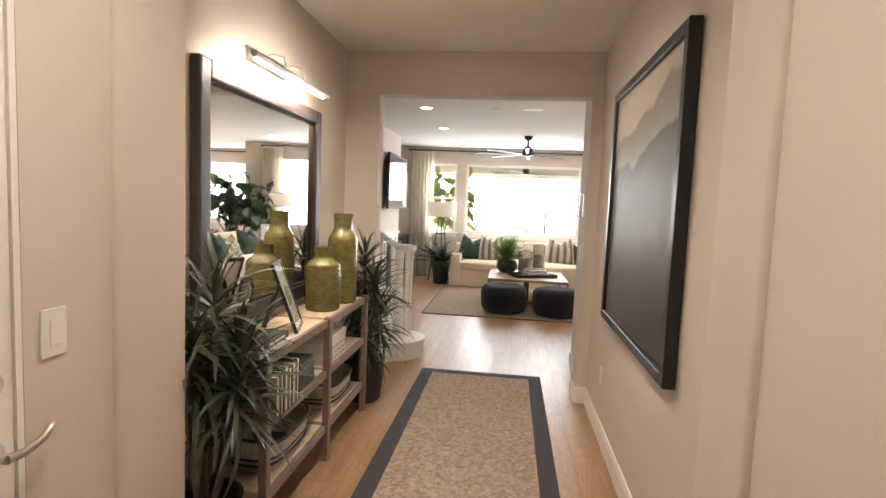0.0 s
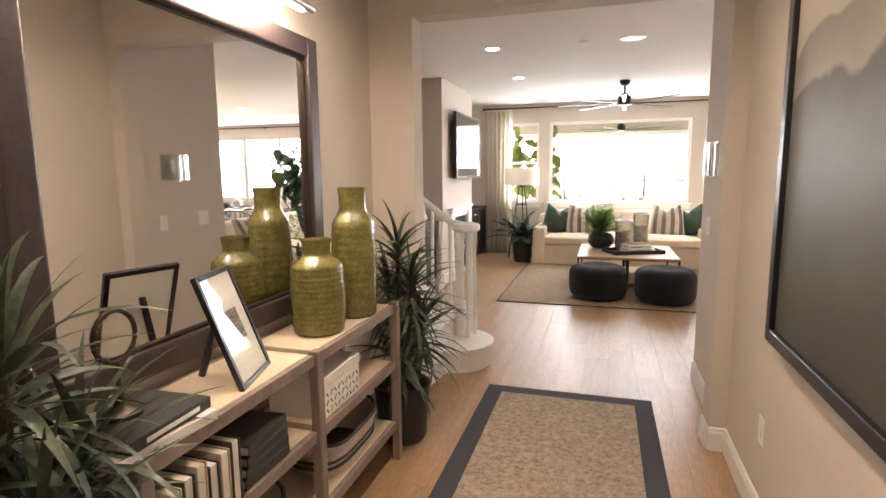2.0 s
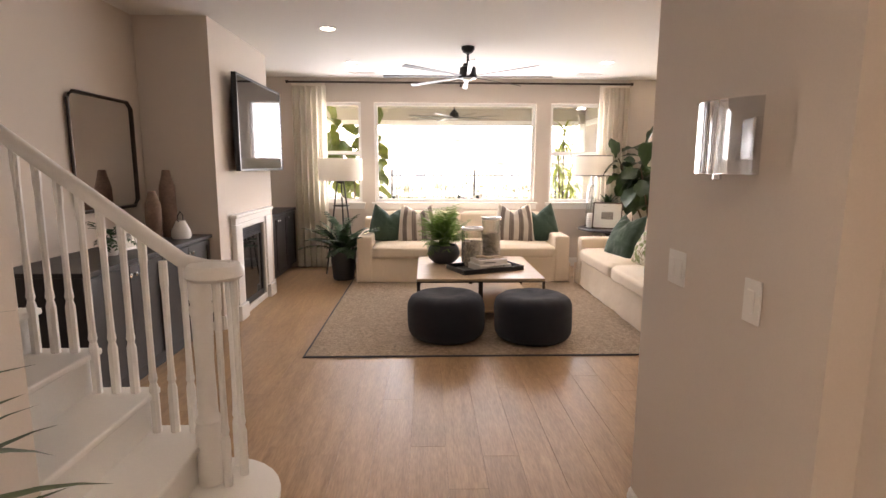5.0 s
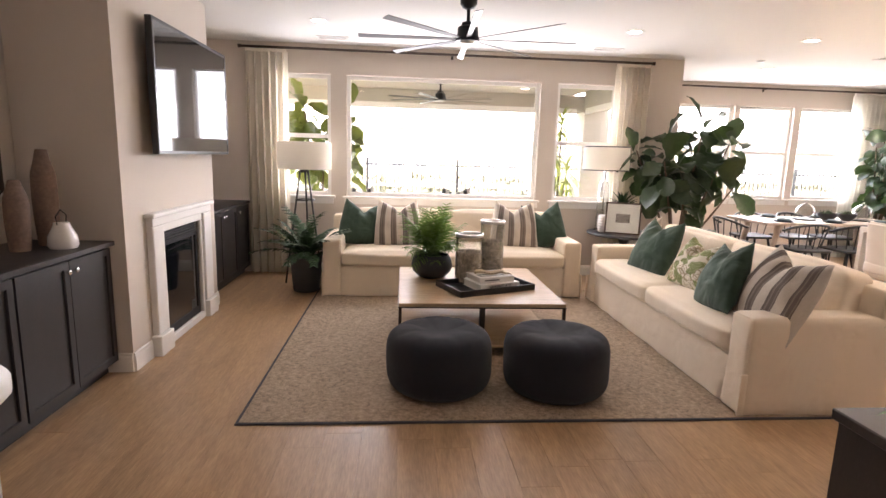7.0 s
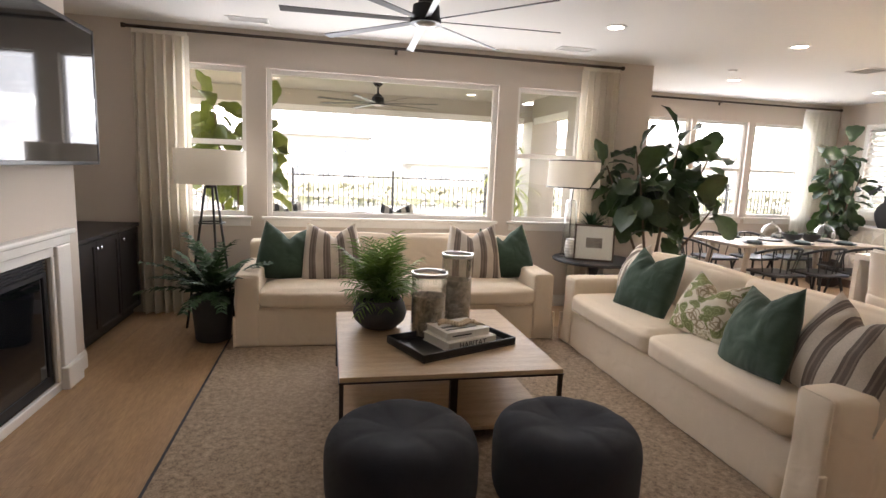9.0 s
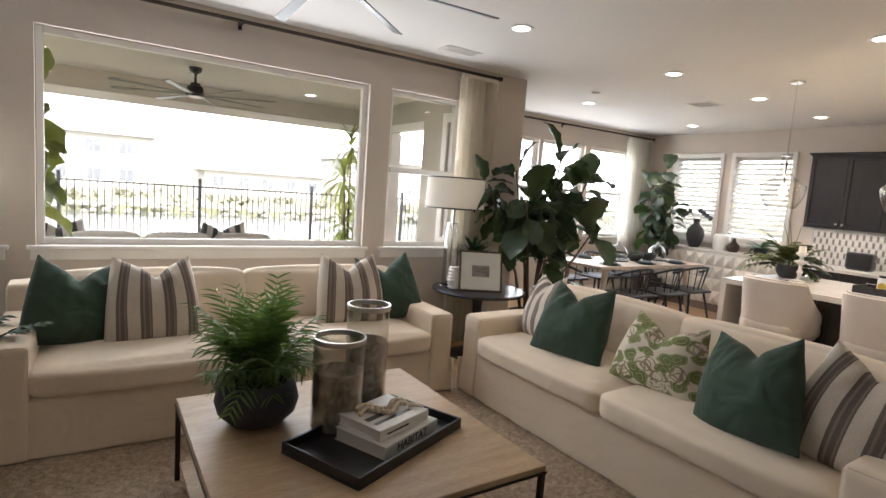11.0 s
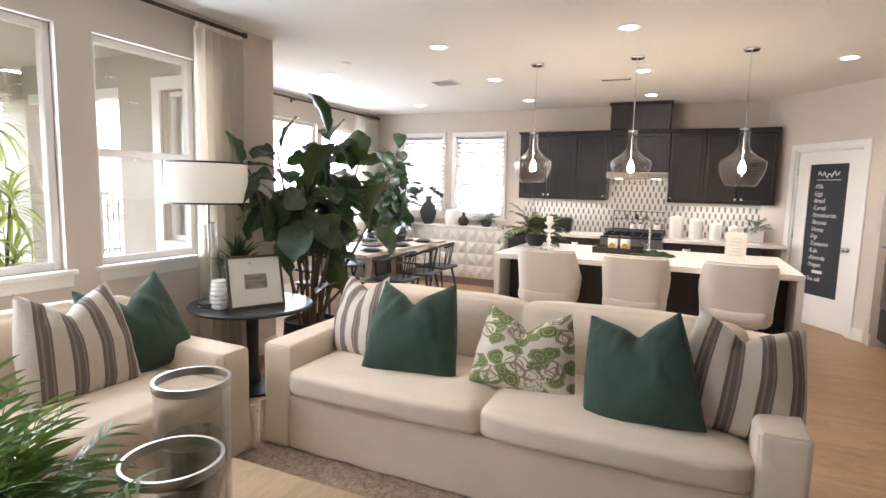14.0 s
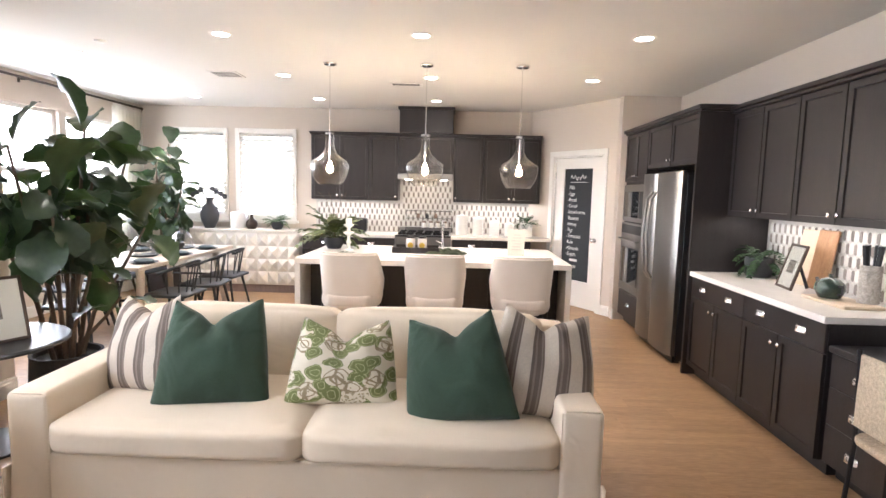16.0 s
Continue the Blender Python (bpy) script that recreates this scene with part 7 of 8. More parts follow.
# side table with lamp, frame, vase and plant
stb = thing("side_table", (2.41, 10.66, 0), "round black pedestal side table between the sofas", "table")
part("tabletop", lathe([(0, 0.605), (0.40, 0.605), (0.435, 0.615), (0.44, 0.63), (0.43, 0.64), (0, 0.64)], 48), BLACK, stb, smooth=40)
part("pedestal", lathe([(0, 0.03), (0.05, 0.03), (0.055, 0.08), (0.04, 0.16), (0.045, 0.5), (0.07, 0.58), (0.10, 0.605), (0, 0.605)], 24), BLACK, stb, smooth=40)
part("foot", lathe([(0, 0), (0.24, 0), (0.24, 0.015), (0.12, 0.03), (0, 0.03)], 32), BLACK, stb, smooth=40)


def shade(parent, r0, r1, z0, z1, trim=False, material=None):
    part("shade", lathe([(r0, z0), (r1, z1), (r1 - 0.003, z1), (r0 - 0.003, z0), (r0, z0)], 44), material or SHADE_CLOTH, parent, "pale drum shade", smooth=60)
    if trim:
        for r, z in ((r0, z0), (r1, z1)):
            part("shade_trim", lathe([(r + 0.001, z - 0.006), (r + 0.003, z - 0.006), (r + 0.003, z + 0.006), (r + 0.001, z + 0.006), (r + 0.001, z - 0.006)], 44), BLACK, parent)
    part("spider", tube([(-r1 + 0.004, 0, z1 - 0.02), (0, 0, z1 - 0.03), (r1 - 0.004, 0, z1 - 0.02)], 0.003, 5), BLACK_METAL, parent)


tl = thing("table_lamp", (2.19, 10.84, 0.64), "glass column table lamp with a white drum shade trimmed in black", "lamp")
part("base", lathe([(0, 0), (0.085, 0), (0.088, 0.012), (0.08, 0.0205), (0, 0.0205)], 28), CLEAR, tl, smooth=50)
part("column", lathe([(0, 0.021), (0.078, 0.021), (0.072, 0.3), (0.058, 0.56), (0.046, 0.60), (0.042, 0.60), (0.054, 0.56), (0.068, 0.3), (0.073, 0.026), (0, 0.026)], 32), SMOKE_GLASS, tl, "clear tapered glass column", smooth=50)
part("neck", C(0, 0, 0.6005, 0.74, 0.012, n=12), CHROME, tl, smooth=True)
part("collar", lathe([(0, 0.592), (0.041, 0.592), (0.041, 0.600), (0, 0.6005)], 24), CHROME, tl, smooth=40)
part("rod", C(0, 0, 0.027, 0.5915, 0.006, n=10), CHROME, tl, smooth=True)
shade(tl, 0.275, 0.265, 0.735, 1.01, True)
fl = thing("floor_lamp", (-1.38, 10.68, 0), "black tripod floor lamp with a wide linen drum shade", "lamp")
for k in range(3):
    a = radians(90 + 120 * k)
    part("leg", tube([(0.24 * math.cos(a), 0.24 * math.sin(a), 0), (0.05 * math.cos(a), 0.05 * math.sin(a), 1.28)], 0.011, 8), BLACK_METAL, fl, smooth=True)
part("ring", tube([(0.11 * math.cos(2 * math.pi * i / 24), 0.11 * math.sin(2 * math.pi * i / 24), 0.95) for i in range(24)], 0.007, 6, closed=True), BLACK_METAL, fl, smooth=True)
part("hub", C(0, 0, 1.26, 1.34, 0.05, n=20), BLACK_METAL, fl, smooth=True)
shade(fl, 0.30, 0.30, 1.30, 1.60)
zz = thing("potted_plant", (-1.30, 10.24, 0), "glossy dark green leafy plant in a tapered black pot", "plant")
pot([(0, 0), (0.13, 0), (0.14, 0.02), (0.17, 0.36), (0.172, 0.38), (0.155, 0.38), (0.15, 0.34), (0, 0.33)], CHARCOAL, zz, 0.15, 0.34)
fronds(zz, 31, 34, (0, 0, 0.34), 0.60, (25, 88), ZLEAF, LEAF, 11, 1.15, 0.9, 0.006)
sp3 = thing("potted_plant", (2.42, 10.80, 0.64), "spiky green succulent in a tall dark pot on the side table", "plant")
pot([(0, 0), (0.07, 0), (0.085, 0.02), (0.105, 0.24), (0.105, 0.26), (0.092, 0.26), (0.088, 0.22), (0, 0.22)], CHARCOAL, sp3, 0.09, 0.235)
SPK = blade_mesh("spike", 0.25, 0.045, 0.8, 0.35, 6, LEAF, 0.7)
rnd = random.Random(4)
joined("leaf_tuft", [(SPK, Matrix.Translation((0, 0, 0.24)) @ Matrix.Rotation(radians(k * 137.5), 4, "Z") @ Matrix.Rotation(radians(-rnd.uniform(22, 88)), 4, "Y") @ Matrix.Scale(rnd.uniform(0.8, 1.25), 4)) for k in range(60)], LEAF, sp3)
rv = thing("ribbed_vase", (2.15, 10.70, 0.64), "white ribbed ceramic vase on the side table", "vase")
part("body", lathe([(0, 0), (0.045, 0)] + [(0.052 + 0.012 * math.sin(math.pi * i / 24) + 0.004 * math.sin(i * 1.6), 0.01 + 0.19 * i / 24) for i in range(25)] + [(0.04, 0.205), (0.03, 0.19), (0, 0.18)], 32), WHITE_CER, rv, smooth=70)
WOOD_FRAME = mat("dark_wood_frame", (0.07, 0.045, 0.03), 0.5, vary=0.25, scale=6, grain=60, bump=0.08)
photo_frame(pose(2.31, 10.50, 0.642, 0, 0, -26), 0.40, 0.375, 14, WOOD_FRAME, "wooden photo frame with a small print on the side table")

# living room: sideboard things and the wall mirror
lm = thing("wall_mirror", (-2.68, 0, 0), "tall mirror in a thin dark metal frame over the sideboard", "mirror")
part("frame", tube([(0.02, 7.10, 1.16), (0.02, 7.79, 1.16), (0.02, 7.85, 1.21), (0.02, 7.85, 1.96), (0.02, 7.79, 2.01), (0.02, 7.10, 2.01), (0.02, 7.04, 1.96), (0.02, 7.04, 1.21)], 0.013, 8, closed=True), BRONZE, lm, smooth=True)
part("mirror_glass", B((0.004, 7.05, 1.17, 0.014, 7.84, 2.0)), MIRROR, lm)
TERRA = mat("brown_stoneware", (0.20, 0.13, 0.095), 0.7, vary=0.25, scale=14, grain=60, bump=0.3)
for (x, y, h, r) in ((-2.42, 7.60, 0.40, 0.060), (-2.40, 7.82, 0.57, 0.064)):
    bv = thing("bottle_vase", (x, y, 0.89), "tall ribbed brown stoneware vase on the sideboard", "vase")
    part("body", lathe([(0, 0), (r * 0.8, 0)] + [(r * (0.82 + 0.2 * math.sin(math.pi * min(1, f / 0.9) * 0.9)) * (1 if f < 0.75 else 1 - 0.5 * (f - 0.75) / 0.25) + 0.002 * (i % 2), h * f) for i, f in ((i, i / 40) for i in range(41))] + [(r * 0.35, h - 0.02), (0, h - 0.03)], 30), TERRA, bv, smooth=70)
jug = thing("jug", (-2.26, 7.72, 0.89), "white and grey ceramic jug with a wire handle", "jug")
part("body", lathe([(0, 0), (0.07, 0), (0.08, 0.02), (0.075, 0.07), (0.045, 0.13), (0.04, 0.15), (0.032, 0.15), (0, 0.14)], 28), WHITE_CER, jug, smooth=60)
part("handle", tube([(0, -0.042, 0.14), (0, -0.05, 0.19), (0, 0, 0.225), (0, 0.05, 0.19), (0, 0.042, 0.14)], 0.004, 6), BLACK_METAL, jug)
photo_frame(pose(-2.34, 7.10, 0.892, 0, 0, 75), 0.14, 0.19, 14, NICKEL, "small silver photo frame on the sideboard")
pp = thing("potted_plant", (-2.36, 6.86, 0.89), "small trailing green plant in a white pot on the sideboard", "plant")
pot([(0, 0), (0.05, 0), (0.07, 0.09), (0.065, 0.12), (0.055, 0.12), (0.05, 0.09), (0, 0.09)], WHITE_CER, pp, 0.052, 0.1)
fronds(pp, 41, 12, (0, 0, 0.1), 0.24, (5, 75), ZLEAF, LEAF, 7, 0.5, 1.3)
fr2 = thing("potted_fern", (1.28, 5.55, 0.76), "green fern in a dark pot on the desk", "plant")
pot([(0, 0), (0.06, 0), (0.09, 0.13), (0.09, 0.15), (0.08, 0.15), (0.078, 0.12), (0, 0.12)], CHARCOAL, fr2, 0.08, 0.13)
fronds(fr2, 43, 22, (0, 0, 0.13), 0.36, (0, 80), LEAFLET, FERN, 14, 0.8, 1.2)

# kitchen: island and counters
it = thing("tray", (5.05, 8.36, 0.914), "low dark wooden tray on the island", "tray")
part("base", B((-0.15, -0.24, 0, 0.15, 0.24, 0.01)), ESPRESSO, it)
part("rim", B((-0.15, -0.24, 0.01, -0.138, 0.24, 0.06), (0.138, -0.24, 0.01, 0.15, 0.24, 0.06), (-0.138, -0.24, 0.01, 0.138, -0.228, 0.06), (-0.138, 0.228, 0.01, 0.138, 0.24, 0.06)), ESPRESSO, it)
YELLOW = mat("yellow_label", (0.62, 0.42, 0.05), 0.5, vary=0.2, bump=0.02)
for y in (8.30, 8.42):
    j = thing("jar", (5.02, y, 0.925), "white jar with a round yellow label and dark lid", "jar", "jars on the island tray")
    part("body", lathe([(0, 0), (0.046, 0), (0.048, 0.01), (0.048, 0.12), (0.04, 0.135), (0, 0.135)], 24), WHITE_CER, j, smooth=50)
    part("label", lathe([(0, 0), (0.03, 0), (0.03, 0.002), (0, 0.002)], 20, pose(-0.0475, 0, 0.065, 0, -90, 0)), YELLOW, j)
    part("lid", C(0, 0, 0.135, 0.155, 0.042, n=20), BLACK, j)
GREENC = mat("green_cloth", (0.06, 0.075, 0.04), 0.9, vary=0.3, bump=0.3)


def crumple(w, d, h, seed):
    """A cloth dropped in loose folds, lying on its base."""
    bm = bmesh.new()
    n = 18
    g = {}
    for i in range(n + 1):
        for j in range(n + 1):
            u, v = 2 * i / n - 1, 2 * j / n - 1
            lump = max(0.0, 1 - u * u) * max(0.0, 1 - v * v)
            fold = abs(noise.noise(Vector((u * 1.8 + seed, v * 2.6, seed)))) + 0.4 * abs(noise.noise(Vector((u * 4, v * 5 + seed, 2))))
            edge = 1 + 0.18 * noise.noise(Vector((u * 1.4, v * 1.4, seed * 3)))
            g[i, j] = bm.verts.new((u * w / 2 * edge, v * d / 2 * edge, 0.003 + h * lump ** 0.5 * min(1.0, 0.15 + 1.6 * fold)))
    for i in range(n):
        for j in range(n):
            bm.faces.new((g[i, j], g[i + 1, j], g[i + 1, j + 1], g[i, j + 1]))
    bmesh.ops.solidify(bm, geom=bm.faces[:], thickness=0.003)
    return bm


nap = thing("napkin", (4.98, 8.05, 0.914), "crumpled green cloth on the island", "cloth")
part("cloth", crumple(0.26, 0.40, 0.055, 5), GREENC, nap, smooth=60)
fc = thing("faucet", (5.42, 8.10, 0.914), "tall chrome kitchen faucet with a square spout", "faucet")
part("spout", tube([(0, 0, 0), (0, 0, 0.30), (-0.01, 0, 0.315), (-0.20, 0, 0.315), (-0.21, 0, 0.30), (-0.21, 0, 0.26)], 0.013, 10), CHROME, fc, smooth=True)
part("lever", tube([(0, 0.0, 0.06), (0, 0.07, 0.09)], 0.007, 8), CHROME, fc, smooth=True)
part("base", C(0, 0, 0, 0.02, 0.026, n=20), CHROME, fc, smooth=True)
so = thing("card_stand", (4.92, 7.34, 0.914), "white menu card standing on the island", "sign")
part("card", B((-0.002, -0.085, 0, 0.004, 0.085, 0.27)), PAPER, so)
for k in range(6):
    part("writing_bar", B((-0.0035, -0.05 + 0.01 * (k % 2), 0.06 + k * 0.03, -0.0022, 0.05 - 0.012 * (k % 3), 0.068 + k * 0.03)), NICKEL, so)
ia = thing("potted_plant", (5.20, 9.26, 0.914), "olive-green plant with bare twigs in a dark island bowl", "plant")
pot([(0, 0), (0.07, 0), (0.11, 0.07), (0.10, 0.12), (0.09, 0.12), (0.088, 0.09), (0, 0.09)], CHARCOAL, ia, 0.09, 0.1)
fronds(ia, 51, 24, (0, 0, 0.1), 0.42, (10, 86), ZLEAF, OLIVE_LEAF, 7, 1.35, 1.0)
for s in (-1, 0.4, 1.2):
    part("twig", tube([(0, 0, 0.1), (0.02, s * 0.03, 0.35), (-0.01, s * 0.07, 0.52), (-0.03, s * 0.14, 0.60)], 0.0035, 6, r_end=0.0015), BARK, ia)
cs = thing("candlestick", (4.98, 9.06, 0.914), "white turned candlestick with a short candle on the island", "candlestick")
part("stem", lathe([(0, 0), (0.06, 0), (0.062, 0.012), (0.02, 0.03), (0.014, 0.06), (0.028, 0.09), (0.014, 0.12), (0.016, 0.16), (0.055, 0.185), (0.058, 0.20), (0.02, 0.21), (0.016, 0.235), (0.05, 0.265), (0.052, 0.28), (0, 0.28)], 26), WHITE_CER, cs, smooth=45)
part("candle", C(0, 0, 0.28, 0.34, 0.032, n=20), PAPER, cs, smooth=40)
np2 = thing("napkin", (4.62, 9.02, 0.914), "crumpled green cloth beside the candlestick", "cloth")
part("cloth", crumple(0.16, 0.24, 0.035, 2), GREENC, np2, smooth=60)
tb = thing("toaster", (7.42, 9.42, 0.916), "small black toaster on the counter by the backsplash", "toaster")
part("body", B((-0.10, -0.14, 0.012, 0.10, 0.14, 0.22), bevel=0.03, segs=3), BLACK, tb, smooth=50)
part("slot", B((-0.05, -0.11, 0.219, -0.02, 0.11, 0.2215)), STEEL, tb)
part("slot", B((0.02, -0.11, 0.219, 0.05, 0.11, 0.2215)), STEEL, tb)
part("foot", B((-0.08, -0.12, 0, 0.08, 0.12, 0.0125)), BLACK, tb)
part("lever", B((-0.02, -0.155, 0.12, 0.02, -0.139, 0.14), bevel=0.003), STEEL, tb)
op = thing("dark_vase", (7.36, 11.62, 0.93), "dark vase with a bare orchid stem on the credenza", "vase")
part("body", lathe([(0, 0), (0.07, 0), (0.12, 0.12), (0.135, 0.2), (0.11, 0.3), (0.05, 0.36), (0.04, 0.42), (0.05, 0.45), (0.04, 0.45), (0.03, 0.40), (0, 0.38)], 32), CHARCOAL, op, smooth=50)
for s in (-1, 1):
    part("stalk", tube([(0, 0, 0.1), (0.02, s * 0.04, 0.42), (-0.03, s * 0.12, 0.60), (-0.04, s * 0.25, 0.62)], 0.005, 6), BARK, op)
for k in range(7):
    bm = bmesh.new()
    for q in range(5):
        a = 2 * math.pi * q / 5
        bmesh.ops.create_icosphere(bm, subdivisions=1, radius=0.022, matrix=Matrix.Translation((0.0, 0.022 * math.cos(a), 0.022 * math.sin(a))) @ Matrix.Diagonal((0.25, 1, 1, 1)))
    bmesh.ops.translate(bm, verts=bm.verts[:], vec=(-0.05, (0.07 + 0.03 * k) * (1 if k % 2 else -1), 0.58 - 0.018 * k))
    part("flower", bm, CHARCOAL, op, smooth=60)
for k, y in enumerate((7.87, 7.63, 7.39, 7.17)):
    h = 0.30 - 0.035 * k
    cn = thing("canister", (7.42, y, 0.916), "white ceramic kitchen canister with a lid", "canister", "canisters on the counter")
    part("body", lathe([(0, 0), (0.085 - 0.006 * k, 0), (0.09 - 0.006 * k, 0.01), (0.09 - 0.006 * k, h - 0.03), (0, h - 0.03)], 28), WHITE_CER, cn, smooth=50)
    part("lid", lathe([(0, h - 0.0295), (0.093 - 0.006 * k, h - 0.0295), (0.09 - 0.006 * k, h - 0.012), (0.03, h), (0.015, h + 0.012), (0, h + 0.016)], 28), WHITE_CER, cn, smooth=50)
hp = thing("potted_herb", (7.42, 6.93, 0.916), "small green herb plant in a white square pot on the counter", "plant")
part("pot", B((-0.09, -0.09, 0, 0.09, 0.09, 0.20), bevel=0.006), WHITE_CER, hp)
fronds(hp, 61, 16, (0, 0, 0.19), 0.20, (10, 85), LEAFLET, LEAF, 9, 0.7, 1.0)
rk = thing("condiment_rack", (7.42, 8.36, 0.957), "two-tier black wire rack with small jars on the range", "rack")
part("wire_frame", tube([(0, -0.34, 0), (0, -0.34, 0.30), (0, 0.34, 0.30), (0, 0.34, 0)], 0.006, 6), BLACK_METAL, rk)
for z in (0.05, 0.19):
    part("rack_shelf", B((-0.05, -0.33, z, 0.05, 0.33, z + 0.006)), BLACK_METAL, rk)
    for k in range(5):
        part("wire", tube([(-0.052, -0.33 + 0.165 * k, z + 0.04), (0.052, -0.33 + 0.165 * k, z + 0.04)], 0.003, 5), BLACK_METAL, rk)
for k in range(4):
    jr = part("jar", lathe([(0, 0.0565), (0.036, 0.0565), (0.036, 0.115), (0.026, 0.128), (0, 0.128)], 18, pose(0, -0.24 + 0.105 * k, 0)), WHITE_CER, rk, smooth=50)
    part("lid", lathe([(0, 0.1285), (0.028, 0.1285), (0.028, 0.15), (0, 0.15)], 16, pose(0, -0.24 + 0.105 * k, 0)), TERRA, jr, "brown lid")
for k in range(3):
    part("jar", lathe([(0, 0.1965), (0.026, 0.1965), (0.028, 0.24), (0.016, 0.265), (0, 0.265)], 16, pose(0, -0.10 + 0.13 * k, 0)), BLACK if k % 2 else TERRA, rk, smooth=50)
cp = thing("potted_plant", (7.40, 10.62, 0.93), "small bushy green plant in a dark bowl on the credenza", "plant")
pot([(0, 0), (0.06, 0), (0.09, 0.06), (0.085, 0.11), (0.075, 0.11), (0.07, 0.08), (0, 0.08)], CHARCOAL, cp, 0.072, 0.09)
fronds(cp, 63, 24, (0, 0, 0.09), 0.22, (5, 85), LEAFLET, FERN, 10, 0.75, 1.1)
bc = thing("canister", (7.40, 11.20, 0.93), "plain white ceramic jar on the credenza", "canister")
part("body", lathe([(0, 0), (0.11, 0), (0.12, 0.02), (0.12, 0.22), (0.09, 0.25), (0.06, 0.255), (0, 0.255)], 28), WHITE_CER, bc, smooth=50)
bb = thing("bottle_vase", (7.38, 11.0, 0.93), "round dark bottle vase on the credenza", "vase")
part("body", lathe([(0, 0), (0.06, 0), (0.085, 0.05), (0.08, 0.11), (0.035, 0.15), (0.02, 0.19), (0.026, 0.21), (0.018, 0.21), (0, 0.19)], 28), BRONZE, bb, smooth=50)
# south counter
s1 = thing("potted_plant", (3.92, 5.46, 0.916), "trailing green plant in a black pot on the counter", "plant")
pot([(0, 0), (0.085, 0), (0.10, 0.02), (0.105, 0.14), (0.10, 0.155), (0.09, 0.155), (0.088, 0.12), (0, 0.12)], CHARCOAL, s1, 0.09, 0.135)
fronds(s1, 71, 22, (0, 0, 0.13), 0.30, (-10, 75), ZLEAF, LEAF, 8, 0.62, 1.5)
for x, w, h, mt, ln, lb in ((3.52, 0.26, 0.42, SHELF_WOOD, 10, "pale wooden cutting board leaning on the backsplash"), (3.33, 0.20, 0.43, mat("warm_board", (0.36, 0.20, 0.10), 0.5, vary=0.25, scale=5, grain=40, stretch=(6, 6, 0.6), bump=0.08), 9, "brown wooden cutting board leaning on the backsplash")):
    cb = thing("cutting_board", (x, 5.37 if x > 3.4 else 5.39, 0.917), lb, "cutting board")
    bm = B((-w / 2, -0.02, 0, w / 2, 0.0, h), bevel=0.008, segs=2)
    bmesh.ops.rotate(bm, verts=bm.verts[:], cent=(0, 0, 0), matrix=Matrix.Rotation(radians(ln), 3, "X"))
    part("board", bm, mt, cb)
photo_frame(pose(3.36, 5.60, 0.918, 0, 0, 170), 0.25, 0.33, 16, WOOD_FRAME, "dark framed print leaning on the kitchen counter")
wb = thing("serving_board", (2.82, 5.56, 0.916), "wooden serving board on the counter", "board")
part("board", B((-0.20, -0.12, 0, 0.20, 0.12, 0.022), bevel=0.006, segs=2), SHELF_WOOD, wb)
tp = thing("teapot", (2.90, 5.58, 0.9385), "round dark green teapot on the serving board", "teapot")
part("body", lathe([(0, 0), (0.06, 0), (0.085, 0.05), (0.08, 0.09), (0.045, 0.12), (0.012, 0.13), (0.012, 0.15), (0, 0.152)], 28), mat("green_glaze", (0.03, 0.05, 0.035), 0.25, vary=0.3, bump=0.1, coat=0.4), tp, smooth=50)
part("spout", tube([(0.07, 0, 0.05), (0.11, 0, 0.08), (0.13, 0, 0.11)], 0.016, 8, r_end=0.01), CHARCOAL, tp, smooth=True)
part("handle", tube([(-0.07, 0, 0.08), (-0.11, 0, 0.09), (-0.11, 0, 0.04), (-0.075, 0, 0.03)], 0.007, 8), CHARCOAL, tp, smooth=True)
STONEWARE = mat("carved_stoneware", (0.42, 0.38, 0.33), 0.8, vary=0.35, scale=40, grain=90, bump=0.8)
ck = thing("utensil_crock", (2.74, 5.46, 0.9385), "carved pale crock holding dark utensils", "crock")
part("crock", lathe([(0, 0), (0.053, 0)] + [(0.055 + 0.003 * (i % 2), 0.23 * i / 26) for i in range(27)] + [(0.047, 0.23), (0.045, 0.1), (0, 0.02)], 30), STONEWARE, ck, smooth=60)
for k in range(4):
    a = k * 1.7
    part("utensil", tube([(0.02 * math.cos(a), 0.02 * math.sin(a), 0.03), (0.05 * math.cos(a), 0.05 * math.sin(a), 0.35)], 0.007, 6, r_end=0.02), BLACK, ck)
gv2 = thing("glass_vase", (2.18, 5.60, 0.76), "clear glass vase with pale blue flowers on the desk", "vase")
part("glass", lathe([(0, 0), (0.06, 0), (0.07, 0.01), (0.08, 0.12), (0.06, 0.2), (0.058, 0.2), (0.077, 0.12), (0, 0.012)], 28), SMOKE_GLASS, gv2, smooth=50)
PETAL = mat("blue_petal", (0.36, 0.44, 0.50), 0.8, vary=0.2, bump=0.1)
rnd = random.Random(9)
for k in range(3):
    bm = bmesh.new()
    c_ = Vector((0.05 * math.cos(k * 2.1), 0.05 * math.sin(k * 2.1), 0.26 + 0.02 * k))
    for q in range(34):
        d_ = Vector((rnd.gauss(0, 1), rnd.gauss(0, 1), rnd.gauss(0, 1))).normalized()
        bmesh.ops.create_icosphere(bm, subdivisions=1, radius=0.014, matrix=Matrix.Translation(c_ + d_ * 0.05))
    part("flower", bm, PETAL, gv2, smooth=60)
    part("stalk", tube([(0, 0, 0.02), tuple(c_)], 0.003, 5), FERN, gv2)

